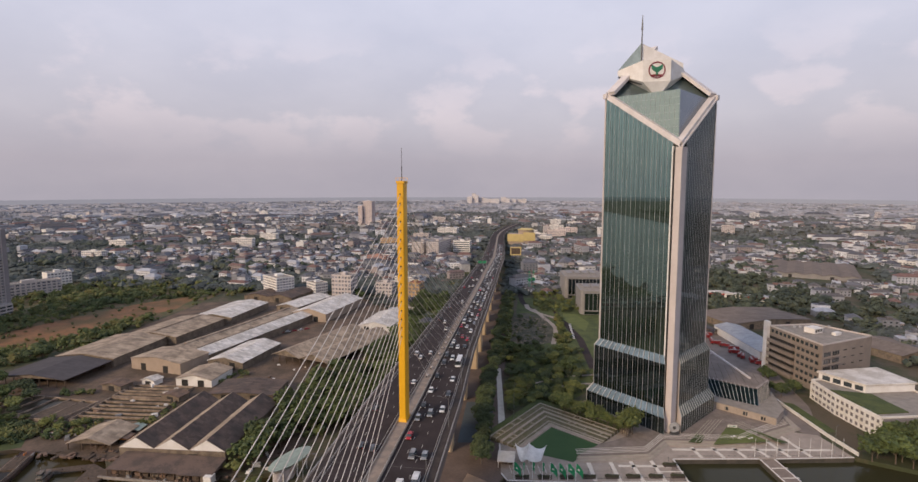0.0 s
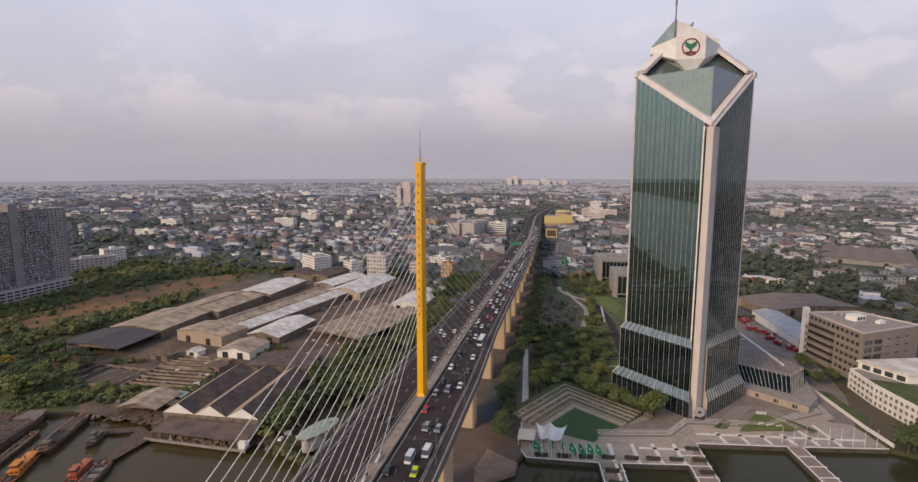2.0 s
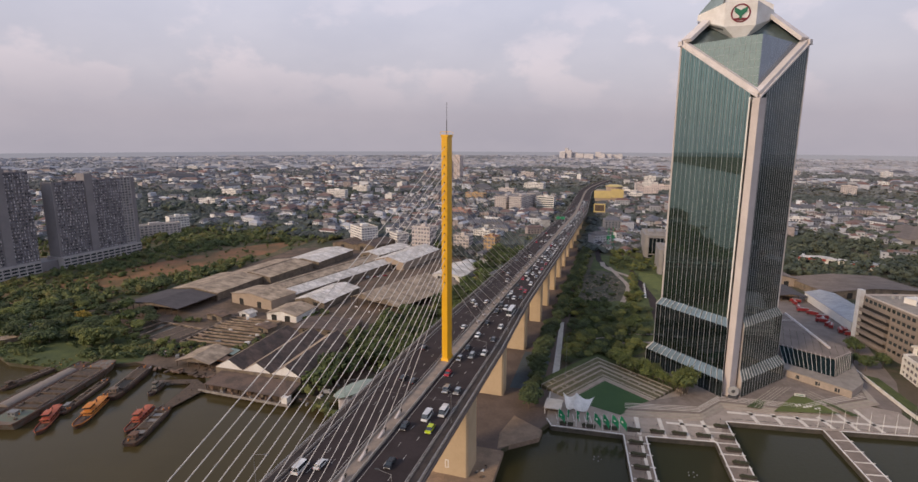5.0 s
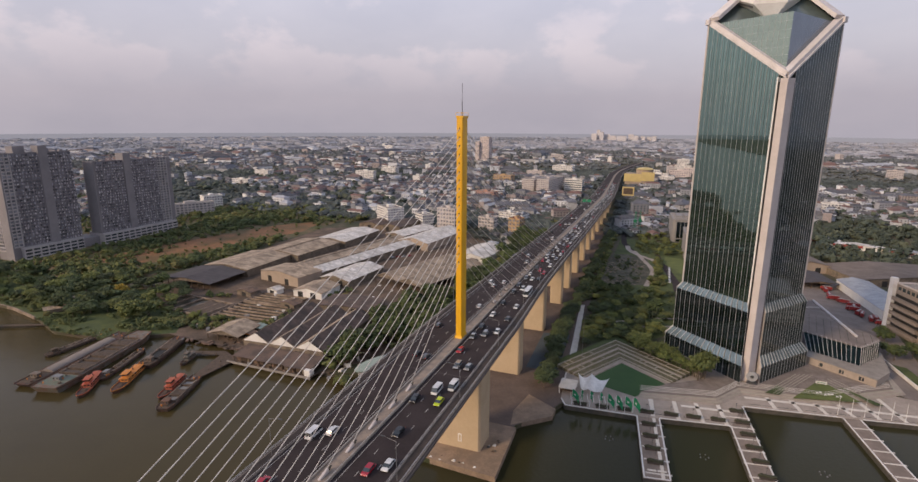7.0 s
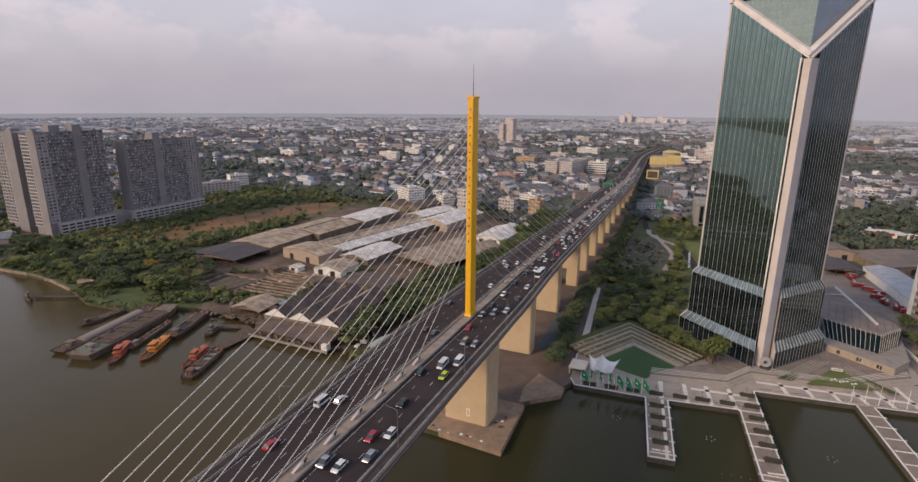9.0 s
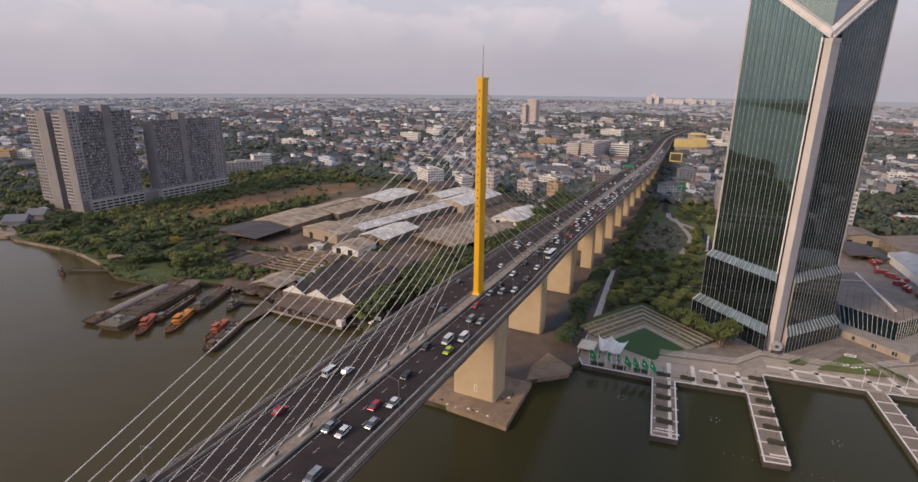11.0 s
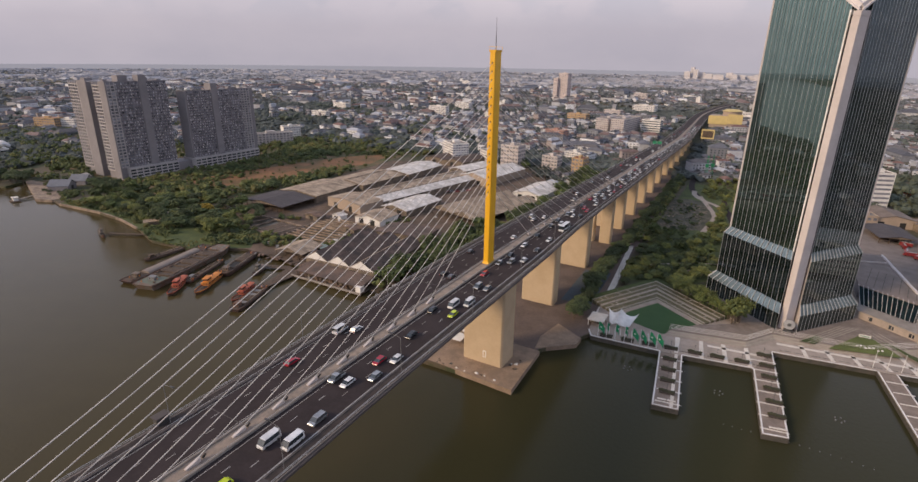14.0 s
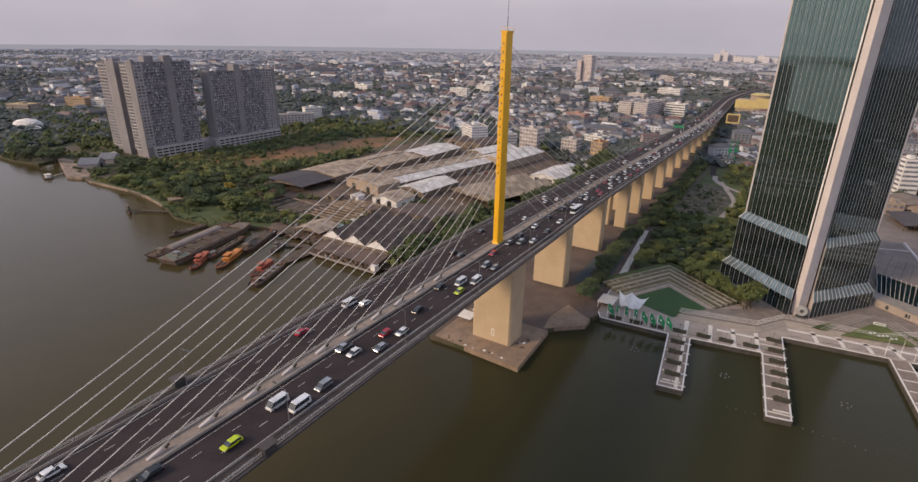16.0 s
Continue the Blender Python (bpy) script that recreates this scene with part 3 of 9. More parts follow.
def bz(y):
    """Height of the road surface."""
    marks = ((-600, 47.0), (-400, 50.6), (-225, 51.6), (-100, 51.0), (0, 49.4), (60, 47.8), (150, 44.3), (250, 40.0), (340, 36.2), (500, 29.4), (650, 23.4), (800, 17.8), (950, 13.0), (1150, 8.5), (1400, 5.5), (4000, 5.5))
    for (a, za), (b, zb) in zip(marks, marks[1:]):
        if a <= y <= b:
            return za + (zb - za) * (y - a) / (b - a)
    return marks[-1][1]



def taper(y):
    """The viaduct beyond the pylon is a little narrower than the river span."""
    return 1.0 - 0.085 * min(1.0, max(0.0, (y - 20) / 70))

# ---- ground and water ----
SHORE = [(-4900, 700), (-2400, 420), (-1500, 260), (-1000, 150), (-720, 60), (-640, 32), (-598, 29), (-552, 37), (-561, 60), (-470, 31), (-458, 37), (-440, 33), (-386, 37), (-349, 35.5), (-313, 29), (-278, 18), (-240, 22), (-205, 44),
         (-160, 44), (-150, 34), (-86, 34), (-70, 40), (-40, 16), (-26, -13), (18.5, -12), (16.8, 22), (29.3, 42), (33, 50), (66, 53), (105, 60), (112, 77), (152, 84), (197, 91),
         (222, 80), (300, 60), (420, 20), (700, -60), (1400, -150), (2600, -220), (4900, -300)]
LAND = 2.0


def flat(name, poly, z, mat, label, category, kind="structure", depth=0.0):
    me = Mesh()
    if depth:
        me.prism(poly, z - depth, z)
    else:
        me.add([(x, y, z) for x, y in poly], [tuple(range(len(poly)))])
    return tagged(part(name, me, mat), label, category, kind=kind)


water = Mesh().add([(-4990, -4990, 0), (4990, -4990, 0), (4990, 4990, 0), (-4990, 4990, 0)], [(0, 1, 2, 3)])
tagged(part("water", water, M["water"]), "wide brown-green river with a low ripple", "river", kind="structure")
land_poly = SHORE + [(4900, 4900), (-4900, 4900)]
land = part("ground", Mesh().prism(land_poly, -4, LAND), M["soil"])
tagged(land, "flat scrubby river plain of soil and grass", "ground", kind="structure")
far_bank = part("ground", Mesh().prism([(-4900, -4900), (4900, -4900), (4900, -900), (1500, -620), (300, -520), (-600, -450), (-1500, -380), (-4900, -160)], -4, LAND), M["soil"])
tagged(far_bank, "opposite low river bank of soil and trees", "ground", kind="structure")
flat("ground", [(-620, 120), (-330, 60), (-318, 330), (-330, 420), (-560, 430)], LAND + 0.02, M["scrub"], "rough green field by the river", "grassland")
flat("ground", [(-436, 120), (-362, 165), (-330, 330), (-345, 395), (-385, 350), (-415, 240)], LAND + 0.05, M["dry_grass"], "dry brown grass field with patches of scrub", "grassland")
flat("ground", [(-26, -9), (16, -10.5), (16.6, 22), (29, 42.2), (32.4, 50.3), (30, 70), (26, 130), (22, 500), (-40, 500), (-30, 120), (-28, 10)], LAND + 0.03, M["dirt"], "bare trodden brown earth under the viaduct", "ground")
flat("ground", [(-300, 46), (-90, 36), (-70, 60), (-70, 380), (-200, 420), (-320, 360)], LAND + 0.03, M["yard_dirt"], "bare dusty yard between the warehouses", "ground")
flat("road", [(7.5, 79), (24, 81), (22, 132), (6, 130)], LAND + 0.08, M["blue_court"], "faded blue painted playing court beside a pier", "court")
flat("pavement", [(29.4, 64), (33.4, 64), (32.6, 76), (29.0, 120), (22.6, 192), (19.4, 192), (25.4, 120), (28.8, 76)], LAND + 0.10, M["pale"], "pale concrete footpath along the trees", "path")

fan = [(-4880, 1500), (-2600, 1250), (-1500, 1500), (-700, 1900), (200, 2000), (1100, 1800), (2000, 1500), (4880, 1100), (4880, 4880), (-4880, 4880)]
# far ground, its tone paled to carry the haze
flat("ground", fan, LAND + 0.05, M["far_plain"], "streets and yards of the distant town, paled for haze", "ground")
# glowing band added to stand in for haze along the horizon
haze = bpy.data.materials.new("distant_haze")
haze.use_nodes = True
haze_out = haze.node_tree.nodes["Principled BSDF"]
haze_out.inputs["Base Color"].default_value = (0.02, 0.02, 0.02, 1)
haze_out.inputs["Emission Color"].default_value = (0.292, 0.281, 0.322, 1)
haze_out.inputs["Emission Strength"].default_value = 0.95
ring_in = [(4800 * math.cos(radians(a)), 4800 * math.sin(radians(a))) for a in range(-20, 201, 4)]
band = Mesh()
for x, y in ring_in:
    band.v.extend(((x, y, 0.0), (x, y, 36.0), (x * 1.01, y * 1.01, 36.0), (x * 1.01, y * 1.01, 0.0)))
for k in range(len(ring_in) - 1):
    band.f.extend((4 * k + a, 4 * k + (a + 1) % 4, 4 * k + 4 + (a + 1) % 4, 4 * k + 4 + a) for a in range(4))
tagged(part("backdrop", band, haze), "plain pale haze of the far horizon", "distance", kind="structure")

# ---- bridge ----
bridge = empty("bridge", pose(0, 0, 0), "wide cable-stayed road bridge with dark asphalt carriageways and cream piers", "bridge")
Y0, Y1 = -560, 1640


def swept(profile, y0, y1, step):
    """A closed cross-section (x across from the centre line, z from the road surface) swept along the bridge."""
    me = Mesh()
    n, rows = len(profile), max(1, round((y1 - y0) / step))
    for i in range(rows + 1):
        y = y0 + (y1 - y0) * i / rows
        me.v.extend((bx(y) + x * taper(y), y, bz(y) + z) for x, z in profile)
    for i in range(rows):
        a, b = i * n, (i + 1) * n
        me.f.extend((a + k, a + (k + 1) % n, b + (k + 1) % n, b + k) for k in range(n))
    me.f.append(tuple(range(n)))
    me.f.append(tuple(range(rows * n, rows * n + n))[::-1])
    return me


part("deck", swept([(-18.5, -0.05), (-18.5, -0.6), (-11.0, -1.6), (-6.5, -4.0), (6.5, -4.0), (11.0, -1.6), (18.5, -0.6), (18.5, -0.05)], Y0, Y1, 12), M["girder"], bridge, "dark grey steel box girder")
for s in (-1, 1):
    part("roadway", swept([(s * 2.2, -0.04), (s * 2.2, 0.0), (s * 14.8, 0.0), (s * 14.8, -0.04)][::s], Y0, Y1, 12), M["asphalt"], bridge, "dark worn asphalt carriageway")
    part("walkway", swept([(s * 15.1, -0.04), (s * 15.1, 0.16), (s * 17.5, 0.16), (s * 17.5, -0.04)][::s], Y0, Y1, 12), M["walk"], bridge, "narrow grey service walkway")
    part("crash_barrier", swept([(s * 14.8, -0.04), (s * 14.88, 0.38), (s * 15.02, 0.38), (s * 15.1, -0.04)][::s], Y0, Y1, 12), M["edge"], bridge, "low concrete crash barrier")
    part("barrier_rail", swept([(s * 14.9, 0.65), (s * 14.9, 0.75), (s * 15.0, 0.75), (s * 15.0, 0.65)][::s], Y0, 500, 12), M["rail"], bridge, "thin pale metal rail")
    part("parapet", swept([(s * 17.5, -0.04), (s * 17.5, 0.22), (s * 17.75, 0.22), (s * 17.75, -0.04)][::s], Y0, Y1, 12), M["edge"], bridge, "pale concrete edge parapet")
    for z in (0.72, 1.05):
        part("handrail", swept([(s * 17.58, z), (s * 17.58, z + 0.1), (s * 17.68, z + 0.1), (s * 17.68, z)][::s], Y0, Y1, 12), M["rail"], bridge, "thin metal handrail")
    part("edge_line", swept([(s * 3.3, 0.0), (s * 3.3, 0.012), (s * 3.45, 0.012), (s * 3.45, 0.0)][::s], Y0, 900, 12), M["line"], bridge)
    part("edge_line", swept([(s * 14.05, 0.0), (s * 14.05, 0.012), (s * 14.22, 0.012), (s * 14.22, 0.0)][::s], Y0, 900, 12), M["line"], bridge)
    part("kerb", swept([(s * 1.85, -0.04), (s * 1.85, 0.55), (s * 2.15, 0.55), (s * 2.2, -0.04)][::s], Y0, Y1, 12), M["concrete"], bridge, "low concrete kerb of the median")
    part("median_rail", swept([(s * 1.9, 0.75), (s * 1.9, 0.85), (s * 2.0, 0.85), (s * 2.0, 0.75)][::s], Y0, 400, 12), M["rail"], bridge, "thin metal guard rail of the median")
part("median", swept([(-1.85, -0.04), (-1.85, 0.22), (1.85, 0.22), (1.85, -0.04)][::-1], Y0, Y1, 12), M["median"], bridge, "brown weathered concrete median strip")
dash = Mesh().box(-0.08, 0.08, -1.1, 1.1, 0.0, 0.014).data("lane_dash", M["line"])
slope_at = lambda y: math.degrees(math.atan2(bz(y + 2) - bz(y - 2), 4))
far_dashes = Mesh()
for s in (-1, 1):
    for lane in (6.4, 10.1):
        y = -236 + (4.1 if lane > 8 else 0.0) + 1.7 * s
        while y < 900:
            m = pose(bx(y) + s * lane * taper(y), y, bz(y) + 0.004, slope_at(y), 0, 1.2)
            if y < 260:
                shared("lane_dash", dash, bridge, m)
            else:
                far_dashes.box(-0.08, 0.08, -1.1, 1.1, 0.0, 0.014, m)
            y += 9.2
tagged(part("lane_dash", far_dashes, M["line"], bridge), kind="stuff")
post_bar = Mesh().box(-0.05, 0.05, -0.05, 0.05, 0.4, 1.1).data("rail_post", M["rail"])
for s in (-1, 1):
    y = -214
    while y < 180:
        shared("rail_post", post_bar, bridge, pose(bx(y) + 17.63 * s * taper(y), y, bz(y)))
        y += 4
    y = -212
    while y < 60:
        part("expansion_joint", Mesh().box(bx(y) + 2.2 if s > 0 else bx(y) - 14.8, bx(y) + 14.8 if s > 0 else bx(y) - 2.2, y - 0.12, y + 0.12, bz(y) - 0.05, bz(y) + 0.016), M["girder"], bridge)
        y += 90
# piers
PIERS = [(4.6, -0.6, 19.2, 12.7), (72.5, -2.9, 18.6, 8), (135.5, -4.0, 19.0, 7), (-450, 6.3, 18.5, 9.5)]
for y in (190, 230, 277, 323, 370, 420, 470, 520, 570, 620, 670, 720, 770, 820):
    PIERS += [(y, bx(y) + side * 6.2, 8.6, 5) for side in (-1, 1)]
for y, c, w, d in PIERS:
    me = Mesh()
    me.prism([(c - w / 2, y - d / 2 + 0.8), (c - w / 2 + 0.8, y - d / 2), (c + w / 2 - 0.8, y - d / 2), (c + w / 2, y - d / 2 + 0.8), (c + w / 2, y + d / 2 - 0.8), (c + w / 2 - 0.8, y + d / 2), (c - w / 2 + 0.8, y + d / 2), (c - w / 2, y + d / 2 - 0.8)], LAND - 3 if y < -100 else LAND - 0.5, bz(y) - (3.4 if w > 12 else 1.7))
    part("pier", me, M["pier"], bridge, "tall cream-painted rectangular concrete pier")
# small access panel on the nearest pier
part("hatch", Mesh().box(-0.25, 1.25, -1.85, -1.70, 5.2, 8.6), M["white"], bridge, "small white hatch frame on the pier")
part("hatch_door", Mesh().box(0.1, 0.9, -1.90, -1.84, 5.6, 8.2), M["pier"], bridge)
# pylon
pylon = empty("bridge_pylon", pose(0, 0, 49.3), "tall slender bright yellow steel pylon standing on the bridge median", "bridge pylon")
PT = 83.2
part("shaft", Mesh().prism([(-0.95, -2.5), (0.95, -2.5), (1.2, -2.2), (1.2, 2.2), (0.95, 2.5), (-0.95, 2.5), (-1.2, 2.2), (-1.2, -2.2)], 0, PT - 0.8), M["yellow"], pylon)
part("base_plate", Mesh().prism([(-1.5, -3.0), (1.5, -3.0), (1.5, 3.0), (-1.5, 3.0)], 0, 1.3, [(-1.3, -2.6), (1.3, -2.6), (1.3, 2.6), (-1.3, 2.6)]), M["yellow"], pylon)
part("cap", Mesh().prism([(-1.35, -2.6), (1.35, -2.6), (1.35, 2.6), (-1.35, 2.6)], PT - 0.8, PT), M["yellow"], pylon)
cap_rail = Mesh()
for k in range(4):
    cap_rail.rod((-1.4 if k in (0, 3) else 1.4, -2.6 if k < 2 else 2.6, PT), (-1.4 if k in (0, 3) else 1.4, -2.6 if k < 2 else 2.6, PT + 1.1), 0.06)
cap_rail.box(-1.45, 1.45, -2.65, -2.55, PT + 1.0, PT + 1.1).box(-1.45, 1.45, 2.55, 2.65, PT + 1.0, PT + 1.1)
part("railing", cap_rail, M["yellow"], pylon)
part("lightning_rod", Mesh().rod((0, 0, PT), (0, 0, PT + 5), 0.14).rod((0, 0, PT + 5), (0, 0, PT + 11), 0.07), M["steel"], pylon, "thin dark lightning rod")
N_CABLES = 17
port = Mesh().box(-0.22, 0.22, -0.04, 0.04, -0.28, 0.28).data("cable_port", M["dark"])
anchor_block = Mesh().prism([(-0.34, -2.4), (0.34, -2.4), (0.34, 0.9), (-0.34, 0.9)], 0, [0.3, 0.3, 1.0, 1.0]).data("anchor_block", M["clad"])
anchor_foot = Mesh().rod((0, 0, 0), (0, -0.9, 0.5), 0.26, 0.22, 8).data("cable_anchor", M["dark"])
for i in range(N_CABLES):
    reach, high = 45.5 + 11.2 * i, 79.6 + 3.02 * i
    for s in (-1, 1):
        y = s * reach
        shared("cable_port", port, pylon, pose(0, s * 2.5, high - 49.3 + 0.2, 0, 0, 0 if s < 0 else 180))
        for dx in (0.0,):
            stay = Mesh()
            a, b = Vector((dx * 0.6, s * 2.4, high)), Vector((bx(y) + dx, y, bz(y) + 1.0))
            sag = 3.6 * ((b - a).length / 230) ** 2
            pts = [a.lerp(b, k / 6) - Vector((0, 0, sag * 4 * (k / 6) * (1 - k / 6))) for k in range(7)]
            n, ring = 6, []
            way = (b - a).to_track_quat("Z", "Y")
            for p in pts:
                ring.extend(p + way @ Vector((0.105 * math.cos(1.047 * j), 0.105 * math.sin(1.047 * j), 0)) for j in range(n))
            stay.add(ring, [(i0 * n + j, i0 * n + (j + 1) % n, (i0 + 1) * n + (j + 1) % n, (i0 + 1) * n + j) for i0 in range(6) for j in range(n)])
            tagged(part("stay_cable", stay, M["cable"], bridge, smooth=True), "thin white sheathed stay cable")
        shared("anchor_block", anchor_block, bridge, pose(bx(y), y, bz(y) + 0.2, 0, 0, 0 if s < 0 else 180))
        shared("cable_anchor", anchor_foot, bridge, pose(bx(y), y + (1.4 if s < 0 else -1.4), bz(y) + 0.5, 0, 0, 180 if s < 0 else 0))
# pier platform
flat("pavement", [(-24, -11.7), (19.2, -14.1), (17.9, 20.6), (-24, 20)], LAND + 0.25, M["pad"], "square concrete pier platform at the river's edge", "platform", depth=3.0)

slip = part("pavement", Mesh().prism([(15, 22), (30.4, 35.6), (30.7, 42.3), (16.1, 51), (13, 34)], -0.6, 2.12), M["pad"])
tagged(slip, "worn concrete slipway sloping down to the water", "slipway", kind="structure")
for k in range(22):
    x, y = (rng.uniform(-20, 17), rng.uniform(-12, -8.5)) if k < 14 else (rng.uniform(10.5, 15), rng.uniform(-4, 12))
    r = rng.uniform(0.25, 0.8)
    tagged(part("litter_heap", Mesh().prism([(x - r, y - r * 0.6), (x + r * 0.9, y - r * 0.5), (x + r, y + r * 0.5), (x - r * 0.8, y + r * 0.6)], LAND + 0.24, LAND + 0.3 + r * 0.7, [(x - r * 0.5, y - r * 0.3), (x + r * 0.4, y - r * 0.3), (x + r * 0.6, y + r * 0.3), (x - r * 0.4, y + r * 0.2)]), (M["white"], M["timber"], M["steel"])[k % 3]), "small heap of sacks and scrap on the pier slab", "scrap", "pier slab scrap")
for x, y, w in ((-19, 8, 7), (-16.5, 17, 6)):
    hut = empty("awning", pose(x, y, LAND + 0.25), "white sheet awning on thin posts beside the pier", "awning", "bank awnings")
    part("sheet", Mesh().prism([(-w / 2, -3), (w / 2, -3), (w / 2, 3), (-w / 2, 3)], 2.6, [2.9, 2.7, 3.4, 3.6]), M["white"], hut)
    for px_ in (-w / 2 + 0.3, w / 2 - 0.3):
        for py_ in (-2.7, 2.7):
            part("post", Mesh().rod((px_, py_, 0), (px_, py_, 2.7), 0.08), M["steel"], hut)

# ---- trees ----


def blob(me, c, r, squash, jag, rnd):
    """One uneven clump of foliage (20 sided)."""
    t = (1 + 5 ** 0.5) / 2
    base = [(-1, t, 0), (1, t, 0), (-1, -t, 0), (1, -t, 0), (0, -1, t), (0, 1, t), (0, -1, -t), (0, 1, -t), (t, 0, -1), (t, 0, 1), (-t, 0, -1), (-t, 0, 1)]
    spin = Euler((rnd.random() * 6, rnd.random() * 6, rnd.random() * 6)).to_matrix()
    pts = []
    for b in base:
        v = spin @ Vector(b).normalized() * r * (1 + rnd.uniform(-jag, jag))
        pts.append((c[0] + v.x, c[1] + v.y, c[2] + v.z * squash))
    me.add(pts, [(0, 11, 5), (0, 5, 1), (0, 1, 7), (0, 7, 10), (0, 10, 11), (1, 5, 9), (5, 11, 4), (11, 10, 2), (10, 7, 6), (7, 1, 8), (3, 9, 4), (3, 4, 2), (3, 2, 6), (3, 6, 8), (3, 8, 9), (4, 9, 5), (2, 4, 11), (6, 2, 10), (8, 6, 7), (9, 8, 1)])


def tuft(me, c, r, squash, jag, rnd):
    """A small ragged clump of eight sides."""
    spin = Euler((rnd.random() * 6, rnd.random() * 6, rnd.random() * 6)).to_matrix()
    pts = []
    for b in ((1, 0, 0), (-1, 0, 0), (0, 1, 0), (0, -1, 0), (0, 0, 1), (0, 0, -1)):
        v = spin @ Vector(b) * r * 1.25 * (1 + rnd.uniform(-jag, jag))
        pts.append((c[0] + v.x, c[1] + v.y, c[2] + v.z * squash))
    me.add(pts, [(0, 2, 4), (2, 1, 4), (1, 3, 4), (3, 0, 4), (2, 0, 5), (1, 2, 5), (3, 1, 5), (0, 3, 5)])


def spreading_tree(h, spread, mat, seed, label, at):
    """A wide domed tree: short trunk with limbs, a lobed crown of small clumps over an uneven dome."""
    rnd = random.Random(seed)
    top = empty("spreading_tree", at, label, "tree", "trees")
    trunk, crown = Mesh(), Mesh()
    trunk.rod((0, 0, -0.3), (0.1, 0.05, h * 0.34), h * 0.034, h * 0.022, 7)
    lobes = []
    for i in range(7):
        a, rr = i * 0.9 + rnd.uniform(-0.3, 0.3), spread * (0.56 if i else 0.0) * rnd.uniform(0.8, 1.1)
        c = Vector((math.cos(a) * rr, math.sin(a) * rr, h * rnd.uniform(0.46, 0.66) if i else h * 0.66))
        lobes.append((c, spread * rnd.uniform(0.36, 0.52)))
        trunk.rod((0.1, 0.05, h * rnd.uniform(0.22, 0.34)), c, h * 0.014, h * 0.004, 5)
    for c, r in lobes:
        blob(crown, c, r * 0.72, 0.72, 0.2, rnd)
        for _ in range(38):
            d = Vector((rnd.gauss(0, 1), rnd.gauss(0, 1), rnd.gauss(0.35, 0.8))).normalized()
            p = c + Vector((d.x, d.y, d.z * 0.72)) * r * rnd.uniform(0.78, 1.08)
            tuft(crown, p, r * rnd.uniform(0.13, 0.26), 0.8, 0.4, rnd)
    part("trunk", trunk, M["bark"], top)
    part("crown", crown, mat, top)
    return top


def tree(kind, h, spread, mat, seed, label, at):
    """A broad tree: tapered trunk with limbs, a crown of many small ragged clumps."""
    rnd = random.Random(seed)
    top = empty(kind, at, label, "tree", "trees")
    trunk, crown = Mesh(), Mesh()
    fork = h * 0.36
    trunk.rod((0, 0, -0.3), (0.1, 0.05, fork), h * 0.028, h * 0.018, 7)
    for i in range(6):
        a = i * 1.05 + rnd.random()
        tip = (math.cos(a) * spread * 0.55, math.sin(a) * spread * 0.55, h * rnd.uniform(0.55, 0.8))
        trunk.rod((0.1, 0.05, fork * rnd.uniform(0.7, 1.0)), tip, h * 0.013, h * 0.004, 5)
        for _ in range(14):
            d = Vector((rnd.gauss(0, 1), rnd.gauss(0, 1), rnd.gauss(0, 0.7)))
            p = Vector(tip) + d * spread * 0.22
            blob(crown, p, spread * rnd.uniform(0.10, 0.2), 0.75, 0.45, rnd)
    for _ in range(22):
        a, rr = rnd.random() * 6.28, spread * 0.6 * rnd.random() ** 0.5
        blob(crown, (math.cos(a) * rr, math.sin(a) * rr, h * rnd.uniform(0.62, 0.98) - 0.25 * h * (rr / spread)), spread * rnd.uniform(0.12, 0.22), 0.8, 0.45, rnd)
    for _ in range(260):
        a, e, rr = rnd.random() * 6.28, rnd.uniform(-0.5, 1.4), rnd.uniform(0.75, 1.12)
        p = Vector((math.cos(a) * math.cos(e) * spread * 0.85 * rr, math.sin(a) * math.cos(e) * spread * 0.85 * rr, h * 0.66 + math.sin(e) * h * 0.33 * rr))
        q = Euler((rnd.random() * 6, rnd.random() * 6, rnd.random() * 6)).to_matrix()
        s = spread * rnd.uniform(0.03, 0.075)
        crown.add([p + q @ Vector(v) for v in ((-s, -s * 0.5, 0), (s, -s * 0.4, 0), (s * 0.8, s * 0.6, s * 0.2), (-s * 0.7, s * 0.5, -s * 0.2))], [(0, 1, 2, 3)])
    part("trunk", trunk, M["bark"], top)
    part("crown", crown, mat, top)
    return top


def scatter_trees(models, spots, smin=0.8, smax=1.25):
    for x, y, z in spots:
        s = rng.uniform(smin, smax)
        src = rng.choice(models)
        ob = copy_thing(src, pose(x, y, z, 0, 0, rng.uniform(0, 360)))
        ob.scale = (s, s, s * rng.uniform(0.9, 1.1))


def inside(x, y, poly):
    hit = False
    for (x0, y0), (x1, y1) in zip(poly, poly[1:] + poly[:1]):
        if (y0 > y) != (y1 > y) and x < (x1 - x0) * (y - y0) / (y1 - y0) + x0:
            hit = not hit
    return hit


def fill(poly, n, gap=3.0):
    xs, ys = [p[0] for p in poly], [p[1] for p in poly]
    out = []
    for _ in range(n * 12):
        x, y = rng.uniform(min(xs), max(xs)), rng.uniform(min(ys), max(ys))
        if inside(x, y, poly) and all((x - a) ** 2 + (y - b) ** 2 > gap * gap for a, b, _ in out):
            out.append((x, y, LAND))
            if len(out) == n:
                break
    return out


